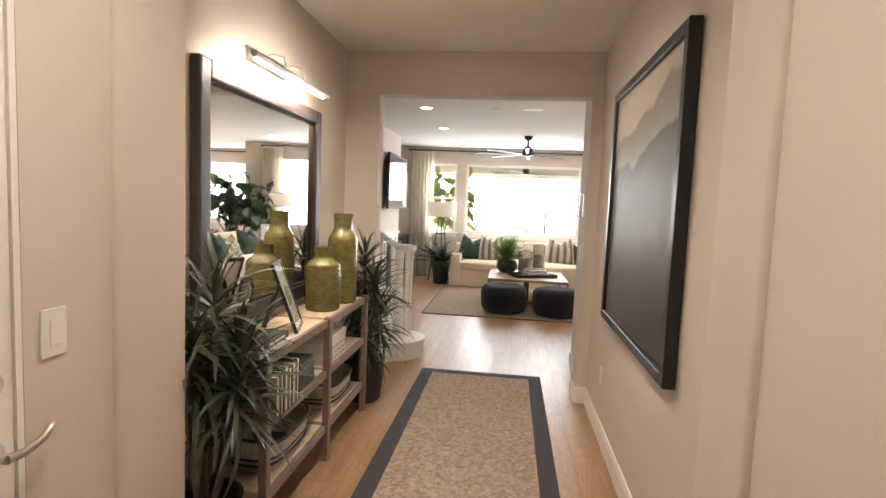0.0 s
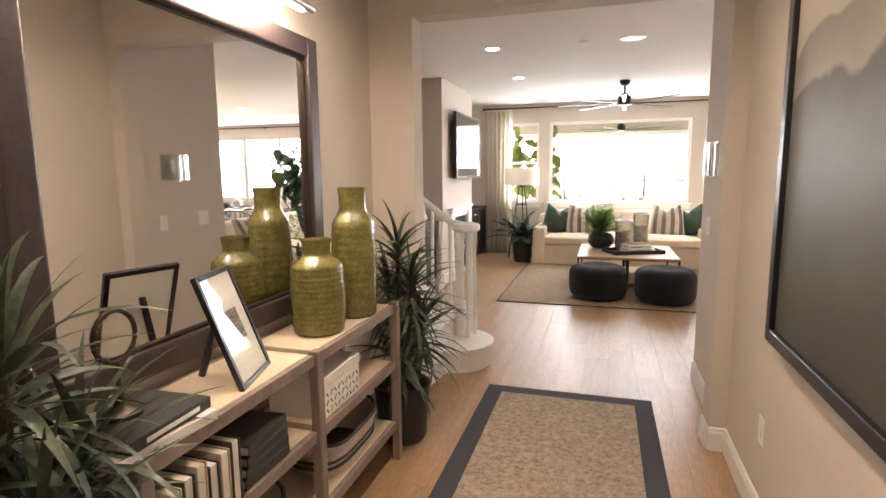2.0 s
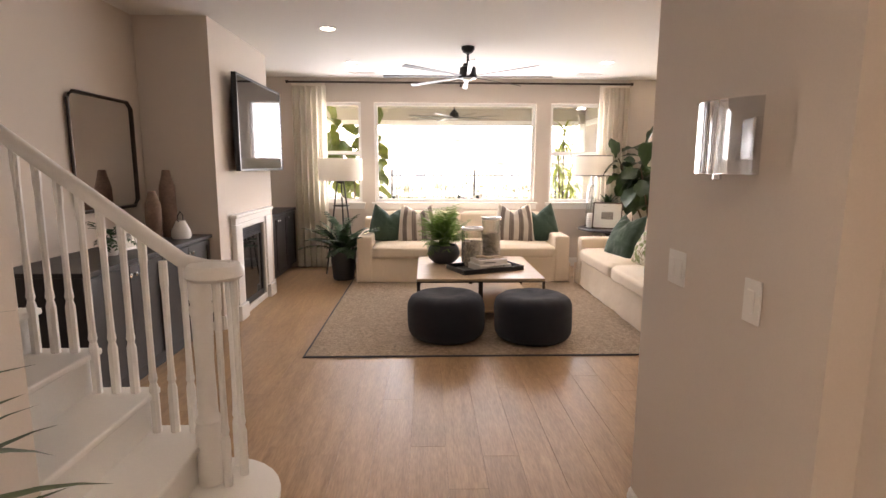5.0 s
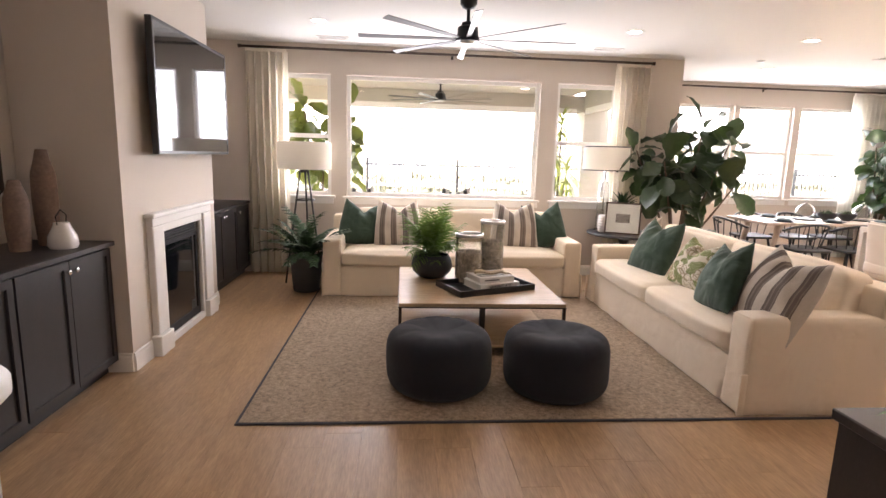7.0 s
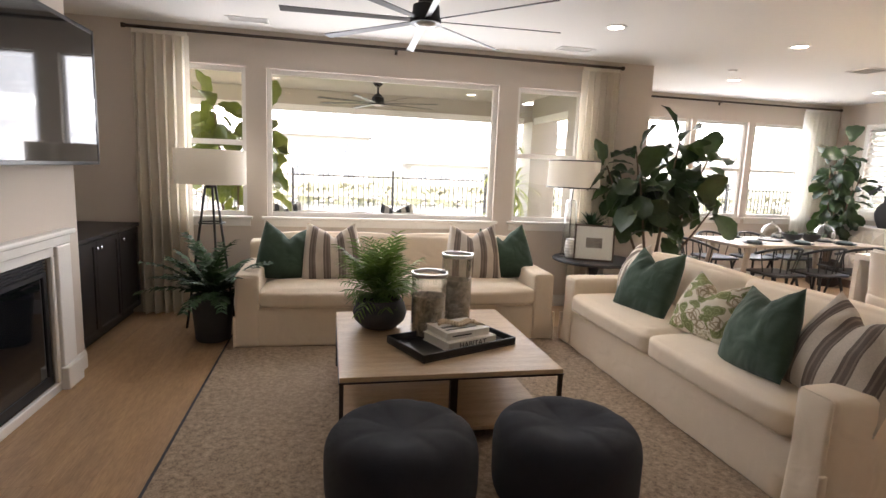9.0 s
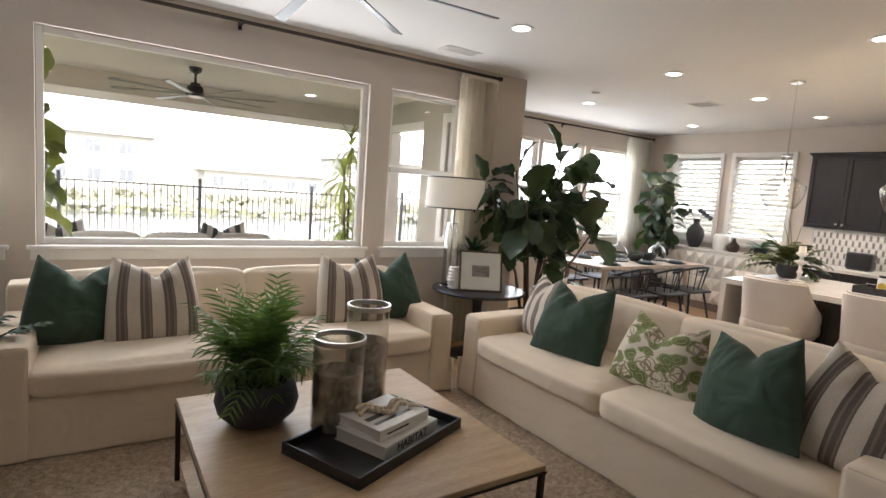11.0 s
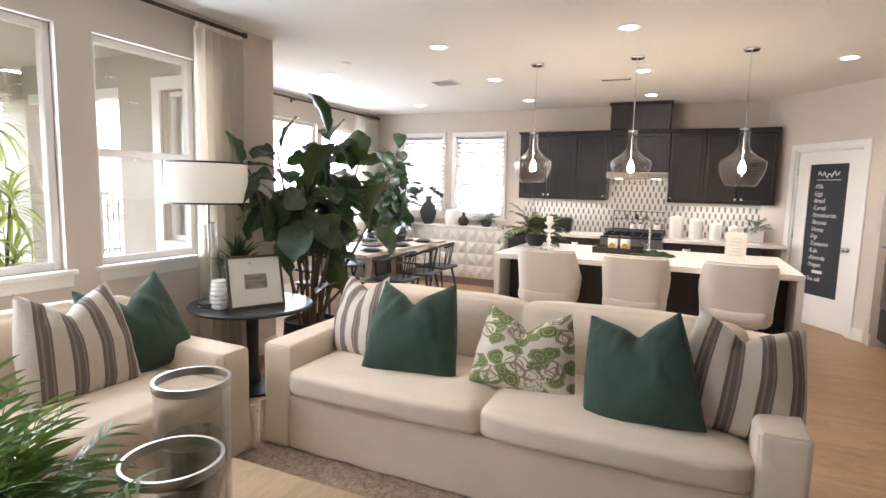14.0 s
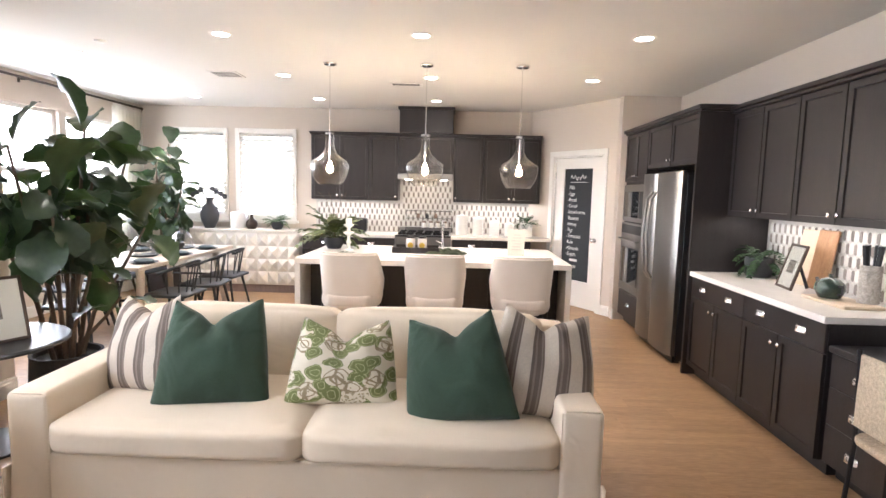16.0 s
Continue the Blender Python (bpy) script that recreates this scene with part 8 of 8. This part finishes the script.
# ---- dining ----
dt = thing("dining_table", (5.5, 11.38, 0), "long pale wood dining table on angled legs", "table")
part("tabletop", B((-1.08, -0.44, 0.725, 1.08, 0.44, 0.762), bevel=0.006, segs=2), TABLE_WOOD, dt)
for sx in (-1, 1):
    for sy in (-1, 1):
        part("leg", tube([(sx * 0.95, sy * 0.36, 0), (sx * 0.82, sy * 0.30, 0.725)], 0.03, 10, r_end=0.04), TABLE_WOOD, dt, smooth=True)
    part("brace", tube([(sx * 0.88, -0.31, 0.40), (sx * 0.88, 0.31, 0.40)], 0.014, 8), BLACK_METAL, dt)


def windsor(m):
    c = thing("dining_chair", m, "dark stained spindle-back dining chair with bent arms", "chair", "chairs round the dining table")
    part("seat", soft_box(-0.22, -0.23, 0.43, 0.22, 0.23, 0.47, 0.018, 0.004, 8), CHAIR_DARK, c, smooth=60)
    for sx in (-1, 1):
        for sy in (-1, 1):
            part("leg", tube([(sx * 0.23, sy * 0.22, 0), (sx * 0.15, sy * 0.15, 0.435)], 0.011, 8, r_end=0.017), CHAIR_DARK, c, smooth=True)
    arc = [(-0.02 - 0.23 * math.cos(radians(a)) + 0.03, 0.27 * math.sin(radians(a)), 0.68 + 0.10 * max(0, math.cos(radians(a)))) for a in range(-95, 96, 10)]
    part("arm_bow", tube(arc, 0.016, 8), CHAIR_DARK, c, smooth=True)
    for a in (-75, -45, -22, 0, 22, 45, 75):
        q = (0.01 - 0.23 * math.cos(radians(a)), 0.27 * math.sin(radians(a)), 0.68 + 0.10 * max(0, math.cos(radians(a))))
        part("spindle", tube([(0.02 - 0.19 * math.cos(radians(a)), 0.20 * math.sin(radians(a)), 0.465), q], 0.007, 6), CHAIR_DARK, c)
    return c


w0 = windsor((4.85, 10.82, 0, 0, 0, 88))
for x, y, r in ((5.45, 10.80, 94), (6.05, 10.84, 86), (4.22, 11.36, 4), (4.95, 11.98, -92), (5.6, 11.98, -88), (6.2, 11.97, -90)):
    copy_thing(w0, pose(x, y, 0, 0, 0, r))
for x in (5.28, 6.12):
    cl = thing("glass_cloche", (x, 11.40, 0.762), "glass dome cloche with a knob on a dark plate", "cloche", "cloches on the dining table")
    part("plate", lathe([(0, 0), (0.13, 0), (0.15, 0.012), (0.15, 0.018), (0, 0.018)], 28), CHARCOAL, cl, smooth=50)
    part("dome", lathe([(0.125, 0.019), (0.125, 0.10), (0.11, 0.16), (0.07, 0.205), (0.015, 0.225), (0.012, 0.235), (0.022, 0.25), (0.015, 0.265), (0, 0.268), (0, 0.262), (0.01, 0.235), (0.066, 0.20), (0.106, 0.156), (0.121, 0.10), (0.121, 0.019)], 32), SMOKE_GLASS, cl, smooth=60)
for x in (5.58, 5.86):
    bo = thing("planted_bowl", (x, 11.36, 0.762), "dark bowl of small succulents on the dining table", "bowl", "bowls on the dining table")
    pot([(0, 0), (0.05, 0), (0.11, 0.06), (0.12, 0.10), (0.11, 0.10), (0.10, 0.07), (0, 0.06)], CHARCOAL, bo, 0.105, 0.085)
    rnd = random.Random(int(x * 100))
    joined("leaf_tuft", [(SPK, Matrix.Translation((rnd.uniform(-0.06, 0.06), rnd.uniform(-0.06, 0.06), 0.085)) @ Matrix.Rotation(rnd.uniform(0, 6.28), 4, "Z") @ Matrix.Rotation(radians(-rnd.uniform(20, 85)), 4, "Y") @ Matrix.Scale(0.3, 4)) for k in range(50)], LEAF, bo)
NAPKIN = mat("blue_grey_cloth", (0.10, 0.13, 0.14), 0.9, vary=0.2, bump=0.3)
for x, y in ((4.75, 11.08), (5.45, 11.08), (6.1, 11.08), (4.95, 11.68), (5.7, 11.68)):
    pt = thing("place_setting", (x, y, 0.762), "dark plate with a folded napkin on the dining table", "plate", "place settings")
    part("plate", lathe([(0, 0), (0.09, 0), (0.135, 0.014), (0.135, 0.018), (0.09, 0.006), (0, 0.006)], 28), CHARCOAL, pt, smooth=50)
    part("napkin", soft_box(-0.05, -0.08, 0.008, 0.05, 0.08, 0.04, 0.014, 0.004, 6), NAPKIN, pt, smooth=60)

# ---- outside ----
STUCCO = mat("pale_stucco", (0.46, 0.425, 0.36), 0.9, vary=0.06, scale=3, grain=120, bump=0.5)
CONCRETE = mat("pale_concrete", (0.46, 0.44, 0.41), 0.85, vary=0.12, scale=2, grain=80, bump=0.3)
GRASS = mat("dry_grass", (0.19, 0.20, 0.11), 1.0, vary=0.4, scale=0.6, grain=30, bump=0.6, second=(0.27, 0.26, 0.16))
WATER = mat("pond_water", (0.10, 0.11, 0.10), 0.12, vary=0.2, scale=0.4, grain=3, bump=0.4)
ROCK = mat("bank_stone", (0.27, 0.25, 0.21), 0.9, vary=0.3, scale=1.2, grain=20, bump=0.8)
FAR_GLASS = mat("far_window_glass", (0.13, 0.14, 0.15), 0.25, vary=0.05, bump=0.0)
ROOF_TILE = mat("roof_tile", (0.20, 0.18, 0.17), 0.8, vary=0.2, scale=2, grain=16, bump=0.4)
HOUSE = mat("house_stucco", (0.42, 0.40, 0.37), 0.9, vary=0.05, scale=1, grain=30, bump=0.2)
slab("ground", "dry grassy ground reaching the horizon", "ground", GRASS, (-1200, -900, -2.6, 1200, 22.0, -0.14), (-1200, 47.0, -3.0, 1200, 1500, -0.9))
slab("water", "grey-green pond beyond the fence", "water", WATER, (-400, 22.0, -3.0, 400, 47.0, -1.3))
bm = bmesh.new()
rnd = random.Random(77)
bank = []
for i in range(900):
    x, y = rnd.uniform(-45, 75), 46.2 + rnd.uniform(-1.1, 1.6)
    bmesh.ops.create_icosphere(bm, subdivisions=1, radius=rnd.uniform(0.12, 0.3), matrix=Matrix.Translation((x, y, -1.2 + 0.22 * (y - 45.5))) @ Matrix.Diagonal((1, 1, 0.6, 1)))
tagged(part("bank_rocks", bm, ROCK, None), "row of pale rocks along the far bank", "rocks", kind="stuff")
slab("pavement", "pale concrete patio slab", "patio", CONCRETE, (-4.2, 11.315, -0.13, 8.6, 15.6, -0.03))
slab("patio_ceiling", "smooth pale patio ceiling", "ceiling", STUCCO, (-4.2, 11.315, 2.72, 3.04, 15.35, 2.85))
gridwall("wall_patio_east", "greige stucco outer face of the dining nook", STUCCO, (11.315, 12.95), (3.036, 3.0485), (-0.03, 2.7195), [NOOK], "y")
slab("patio_beam", "pale stucco beam at the patio side", "beam", STUCCO, (3.25, 12.97, 2.44, 3.70, 14.94, 2.85))
slab("patio_beam", "pale stucco beam at the patio edge", "beam", STUCCO, (-4.2, 14.95, 2.42, 3.75, 15.35, 2.7195))
# slab added out of view to block sun from the column and side beam
slab("patio_ceiling", "added pale slab that keeps the sun off the side opening", "ceiling", STUCCO, (3.045, 12.97, 2.8525, 3.95, 15.6, 2.95))
slab("trim", "white header board over the patio opening", "trim", TRIM, (-3.78, 14.922, 2.36, 3.10, 14.948, 2.47), bevel=0.004)
slab("trim", "white header board over the patio side opening", "trim", TRIM, (3.222, 13.05, 2.36, 3.248, 14.78, 2.47), bevel=0.004)
slab("patio_column", "pale stucco patio column", "column", STUCCO, (3.25, 14.9, -0.03, 3.75, 15.4, 2.4195))
slab("patio_column", "pale stucco patio column", "column", STUCCO, (-4.2, 14.95, -0.03, -3.8, 15.35, 2.4195))
pf = ceiling_fan((0.34, 13.58, 2.72), "dark eight-bladed fan under the patio ceiling", -70)
for x, y in ((-1.3, 12.4), (-1.3, 14.2), (1.9, 12.4), (1.9, 14.2)):
    copy_thing(can, pose(x, y, 2.72))

fence = thing("fence", (0, 19.0, -0.14), "tall black metal picket fence along the water", "fence")
picket = bpy.data.meshes.new("picket")
pb = B((-0.009, -0.009, 0.08, 0.009, 0.009, 1.42))
pb.to_mesh(picket)
pb.free()
picket.materials.append(BLACK_METAL)
post = bpy.data.meshes.new("post")
pb = B((-0.03, -0.03, 0.0, 0.03, 0.03, 1.55))
pb.to_mesh(post)
pb.free()
post.materials.append(BLACK_METAL)
for i in range(-6, 8):
    px_ = 1.22 + 2.42 * i
    o = new("post", post)
    o.parent, o.location = fence, (px_, 0, 0)
    part("rail", B((px_ + 0.03, -0.015, 1.36, px_ + 2.39, 0.015, 1.39)), BLACK_METAL, fence)
    part("rail", B((px_ + 0.03, -0.015, 0.16, px_ + 2.39, 0.015, 0.19)), BLACK_METAL, fence)
    for k in range(1, 20):
        o = new("picket", picket)
        o.parent, o.location = fence, (px_ + 0.121 * k, 0, 0)


def house(x, y, w, d, storeys, label):
    """A two-storey stucco house with a hipped roof; front towards -y."""
    h = thing("house", (x, y, -0.9), label, "house", "houses across the water")
    H = 2.9 * storeys
    part("wall", B((-w / 2, 0, 0, w / 2, d, H)), HOUSE, h)
    bm = bmesh.new()
    o = 0.5
    a = [bm.verts.new(p) for p in ((-w / 2 - o, -o, H), (w / 2 + o, -o, H), (w / 2 + o, d + o, H), (-w / 2 - o, d + o, H), (-w / 4, d / 2, H + 2.2), (w / 4, d / 2, H + 2.2))]
    for f in ((0, 1, 5, 4), (1, 2, 5), (2, 3, 4, 5), (3, 0, 4), (3, 2, 1, 0)):
        bm.faces.new([a[i] for i in f])
    part("roof", bm, ROOF_TILE, h)
    for s in range(storeys):
        for k in range(int(w // 3)):
            wx = -w / 2 + 1.6 + k * 3.0
            wn_ = part("window", B((wx - 0.75, -0.06, 0.9 + 2.9 * s, wx + 0.75, -0.005, 2.3 + 2.9 * s)), TRIM, h)
            part("pane", B((wx - 0.66, -0.08, 0.98 + 2.9 * s, wx - 0.03, -0.061, 2.22 + 2.9 * s)), FAR_GLASS, wn_)
            part("pane", B((wx + 0.03, -0.08, 0.98 + 2.9 * s, wx + 0.66, -0.061, 2.22 + 2.9 * s)), FAR_GLASS, wn_)
    return h


house(-2, 74, 13, 10, 2, "pale two-storey house with a tiled roof across the water")
house(18, 78, 15, 10, 1, "low pale house with a tiled roof across the water")
house(35, 76, 14, 10, 2, "pale two-storey house across the water")
house(-20, 78, 14, 10, 2, "pale two-storey house across the water")
house(54, 78, 15, 10, 2, "pale house far across the water")
# shrubs on the far bank
SHRUB = mat("bank_shrub", (0.27, 0.26, 0.18), 0.9, vary=0.4, scale=2, grain=20, bump=0.3, second=(0.36, 0.34, 0.25))
leafq = blade_mesh("clump", 0.5, 0.22, 0.6, 0.3, 3, SHRUB, 0.8)
rnd = random.Random(5)
items = []
for i in range(110):
    x, y = rnd.uniform(-40, 70), rnd.uniform(48.5, 62)
    for k in range(22):
        items.append((leafq, Matrix.Translation((x + rnd.gauss(0, 0.5), y + rnd.gauss(0, 0.4), -0.9 + rnd.uniform(0, 0.3))) @ Matrix.Rotation(rnd.uniform(0, 6.3), 4, "Z") @ Matrix.Rotation(-rnd.uniform(0.2, 1.5), 4, "Y") @ Matrix.Scale(rnd.uniform(0.7, 1.6), 4)))
sh = joined("bank_shrubs", items, SHRUB, None)
tagged(sh, "low green and brown shrubs on the far bank", "shrubs", kind="stuff")
# hazy bright distance, one glowing sheet added round the whole horizon
bm = bmesh.new()
rows = []
for z in (-6.0, 60.0, 160.0, 320.0):
    rows.append([bm.verts.new((600 * math.cos(2 * math.pi * i / 48), 600 * math.sin(2 * math.pi * i / 48), z)) for i in range(48)])
for a, b in zip(rows, rows[1:]):
    for i in range(48):
        bm.faces.new((a[i], a[(i + 1) % 48], b[(i + 1) % 48], b[i]))
tagged(part("backdrop", bm, glow("haze_glow", (0.97, 0.98, 1.0), 0.9), None), "glowing white sheet standing for the hazy far sky", "sky", kind="structure")
# tall strappy plant by the patio column
yu = thing("yucca_plant", (2.72, 14.55, -0.03), "tall strappy yellow-green plant in a pot by the patio column", "plant")
pot([(0, 0), (0.16, 0), (0.20, 0.36), (0.20, 0.40), (0.18, 0.40), (0.175, 0.35), (0, 0.34)], CHARCOAL, yu, 0.175, 0.36)
STRAP = see_through(mat("strappy_leaf", (0.20, 0.26, 0.05), 0.5, vary=0.3, scale=6, grain=50, bump=0.1, second=(0.36, 0.40, 0.11)), (0.45, 0.5, 0.12), 0.35)
strap = blade_mesh("strap", 0.5, 0.035, 1.3, 0.3, 7, STRAP, 0.8)
rnd = random.Random(8)
for hx_, hy_, hz_ in ((0.0, 0.05, 2.25), (-0.14, -0.05, 1.75), (0.14, 0.0, 1.35), (-0.05, 0.1, 1.0), (0.1, -0.1, 0.7)):
    part("cane", tube([(hx_ * 0.3, hy_ * 0.3, 0.34), (hx_, hy_, hz_)], 0.022, 8, r_end=0.012), BARK, yu, smooth=True)
    joined("leaf_tuft", [(strap, Matrix.Translation((hx_, hy_, hz_ - 0.25 * k / 46)) @ Matrix.Rotation(radians(k * 137.5), 4, "Z") @ Matrix.Rotation(radians(-(80 - 120 * k / 46 + rnd.uniform(-10, 10))), 4, "Y") @ Matrix.Scale(rnd.uniform(0.85, 1.3), 4)) for k in range(46)], STRAP, yu)
fig_tree((-1.42, 12.25, -0.03), 23, [((-0.24, 0.0, 2.22), 0.6, 18, 1.3), ((0.34, 0.05, 2.15), 0.64, 14, 1.3), ((-0.38, 0.1, 1.95), 0.55, 14, 1.25), ((0.40, 0.1, 1.80), 0.55, 13, 1.25), ((0.05, -0.1, 1.5), 0.45, 12, 1.15)], "fiddle-leaf fig, sunlight painted into its leaves, dark basket on the patio", leaves=SUN_PAINTED_FIGS)
# patio sofa, its back to the window
OUT_CLOTH = mat("outdoor_cloth", (0.62, 0.60, 0.56), 0.95, vary=0.06, grain=260, bump=0.3)
OUT_WOOD = mat("grey_teak", (0.22, 0.18, 0.14), 0.7, vary=0.25, scale=4, grain=50, stretch=(1, 6, 6), bump=0.1)
os_ = thing("patio_sofa", (0.15, 13.0, -0.03), "grey wooden patio sofa with pale cushions", "sofa")
part("frame", B((-1.1, 0.0, 0.10, 1.1, 0.06, 0.66), (-1.1, 0.06, 0.10, -1.03, 0.82, 0.58), (1.03, 0.06, 0.10, 1.1, 0.82, 0.58), (-1.03, 0.06, 0.22, 1.03, 0.82, 0.30), bevel=0.006), OUT_WOOD, os_)
for sx in (-1.06, 1.06):
    for sy in (0.03, 0.78):
        part("leg", B((sx - 0.035, sy - 0.03, 0, sx + 0.035, sy + 0.03, 0.10)), OUT_WOOD, os_)
for k in range(3):
    a = -1.02 + 0.68 * k
    part("seat_cushion", soft_box(a, 0.24, 0.30, a + 0.67, 0.84, 0.45, 0.05, 0.015, 8), OUT_CLOTH, os_, smooth=60)
    part("back_cushion", soft_box(a, 0.07, 0.42, a + 0.67, 0.26, 0.86, 0.06, 0.02, 8), OUT_CLOTH, os_, smooth=60)
OUT_STRIPE = striped("charcoal_stripe", (0.60, 0.58, 0.54), (0.05, 0.055, 0.06), 4.0, 0)
for x in (-0.95, 0.62):
    pillow(pose(x, 13.36, 0.44, 0, 0, 180) @ pose(0, 0, 0, 74, 0, 0), 0.56, OUT_STRIPE, "charcoal and white striped patio pillow", 0.1, x + 3, "patio pillows")

# ---- backsplash tiles ----
TILE_W = mat("picket_tile_white", (0.68, 0.655, 0.61), 0.22, vary=0.06, scale=12, bump=0.03, random_value=0.10)
TILE_G = mat("picket_tile_taupe", (0.27, 0.24, 0.215), 0.25, vary=0.12, scale=12, bump=0.03, random_value=0.28)
GROUT_W = mat("pale_grout", (0.52, 0.50, 0.46), 0.9, vary=0.05, grain=200, bump=0.3)
TW, TH = 0.037, 0.088


def picket_shape(w, h, t):
    """An elongated hexagon standing in the plane x=0, thick along +x."""
    k = w * 0.35
    o = [(-w / 2, -h / 2 + k), (0, -h / 2), (w / 2, -h / 2 + k), (w / 2, h / 2 - k), (0, h / 2), (-w / 2, h / 2 - k)]
    v = [(0, y, z) for y, z in o] + [(t, y * 0.93, z * 0.97) for y, z in o]
    return v, [(6, 7, 8, 9, 10, 11)] + [(i, (i + 1) % 6, 6 + (i + 1) % 6, 6 + i) for i in range(6)]


def tile_mesh(name, verts, faces, material):
    me = bpy.data.meshes.new(name)
    me.from_pydata(verts, [], faces)
    me.materials.append(material)
    return me


# white pieces are wider than the taupe accents between them
SHAPES = {0: picket_shape(TW * 1.16, TH - 0.002, 0.005), 1: picket_shape(TW * 0.74, TH * 0.86, 0.005)}
TILES = {k: tile_mesh("tile", *SHAPES[k], (TILE_W, TILE_G)[k]) for k in (0, 1)}


def tile_field(parent, places):
    """The pieces beyond those built singly, joined by colour: (matrix, kind)."""
    for kind in (0, 1):
        vs, fs = [], []
        for m, k in places:
            if k == kind:
                b0 = len(vs)
                vs += [m @ Vector(p) for p in SHAPES[k][0]]
                fs += [[b0 + i for i in f] for f in SHAPES[k][1]]
        o = new("tile_field", tile_mesh("tile_field", vs, fs, (TILE_W, TILE_G)[kind]))
        o.parent = parent
        tagged(o, kind="stuff")


bs = slab("backsplash", "picket mosaic backsplash in white and grey", "backsplash", GROUT_W, (2.42, 5.2805, 0.916, 4.13, 5.283, 1.40))
rest = []
for r in range(6):
    for c in range(45):
        x, z = 2.45 + c * TW, 0.962 + r * TH
        if x > 4.11 or z + TH / 2 > 1.40:
            continue
        m, kind = pose(x, 5.283, z, 0, 0, 90), (c + r) % 2
        o = new("tile", TILES[kind])
        o.parent = bs
        o.matrix_basis = m
bs2 = slab("backsplash", "picket mosaic backsplash in white and grey behind the range", "backsplash", GROUT_W, (7.647, 6.62, 0.916, 7.6495, 10.10, 1.40), (7.647, 8.02, 1.4005, 7.6495, 8.81, 1.71))
for r in range(9):
    for c in range(93):
        y, z = 6.65 + c * TW, 0.962 + r * TH
        if y > 10.08 or z > 1.68 or (z > 1.36 and not 8.04 < y < 8.79):
            continue
        rest.append((pose(7.647, y, z, 0, 0, 180), (c + r) % 2))
tile_field(bs2, rest)

# ---- floor planks ----
PW = 0.19
plank_me = {}
rnd = random.Random(12)


def plank_shape(ln):
    g, t, b = 0.0004, -0.0038, 0.0006
    w2, l2 = PW / 2 - g, ln / 2 - g
    v = [(-w2, -l2, t), (w2, -l2, t), (w2, l2, t), (-w2, l2, t), (-w2, -l2, -b), (w2, -l2, -b), (w2, l2, -b), (-w2, l2, -b),
         (-w2 + b, -l2 + b, 0), (w2 - b, -l2 + b, 0), (w2 - b, l2 - b, 0), (-w2 + b, l2 - b, 0)]
    f = [(8, 9, 10, 11)] + [(i, (i + 1) % 4, 4 + (i + 1) % 4, 4 + i) for i in range(4)] + [(4 + i, 4 + (i + 1) % 4, 8 + (i + 1) % 4, 8 + i) for i in range(4)]
    return v, f


LENGTHS = (1.2, 1.5, 1.8)
for ln in LENGTHS:
    me = bpy.data.meshes.new("plank")
    v, f = plank_shape(ln)
    me.from_pydata(v, [], f)
    me.materials.append(OAK)
    plank_me[ln] = me
rest_v, rest_f = [], []
count = 0
for col in range(int((7.65 + 4.46) / PW) + 1):
    x = -4.46 + PW / 2 + col * PW
    y = -1.2 - rnd.uniform(0, 1.2)
    while y < 12.8:
        ln = rnd.choice(LENGTHS)
        yc = y + ln / 2
        y += ln
        if yc - ln / 2 > 12.8 or yc + ln / 2 < -1.25:
            continue
        if -1.3 < x < 4.2 and -0.4 < yc < 11.0 and count < 300 and not (x < -1.0 and yc < 4.2):
            o = new("plank", plank_me[ln])
            o.parent, o.location = floor, (x, yc, 0)
            count += 1
        else:
            b0 = len(rest_v)
            v, f = plank_shape(ln)
            rest_v += [(p[0] + x, p[1] + yc, p[2]) for p in v]
            rest_f += [[b0 + i for i in q] for q in f]
me = bpy.data.meshes.new("plank_field")
me.from_pydata(rest_v, [], rest_f)
me.materials.append(OAK_FIELD)
pf2 = new("plank_field", me)
pf2.parent = floor
tagged(pf2, kind="stuff")
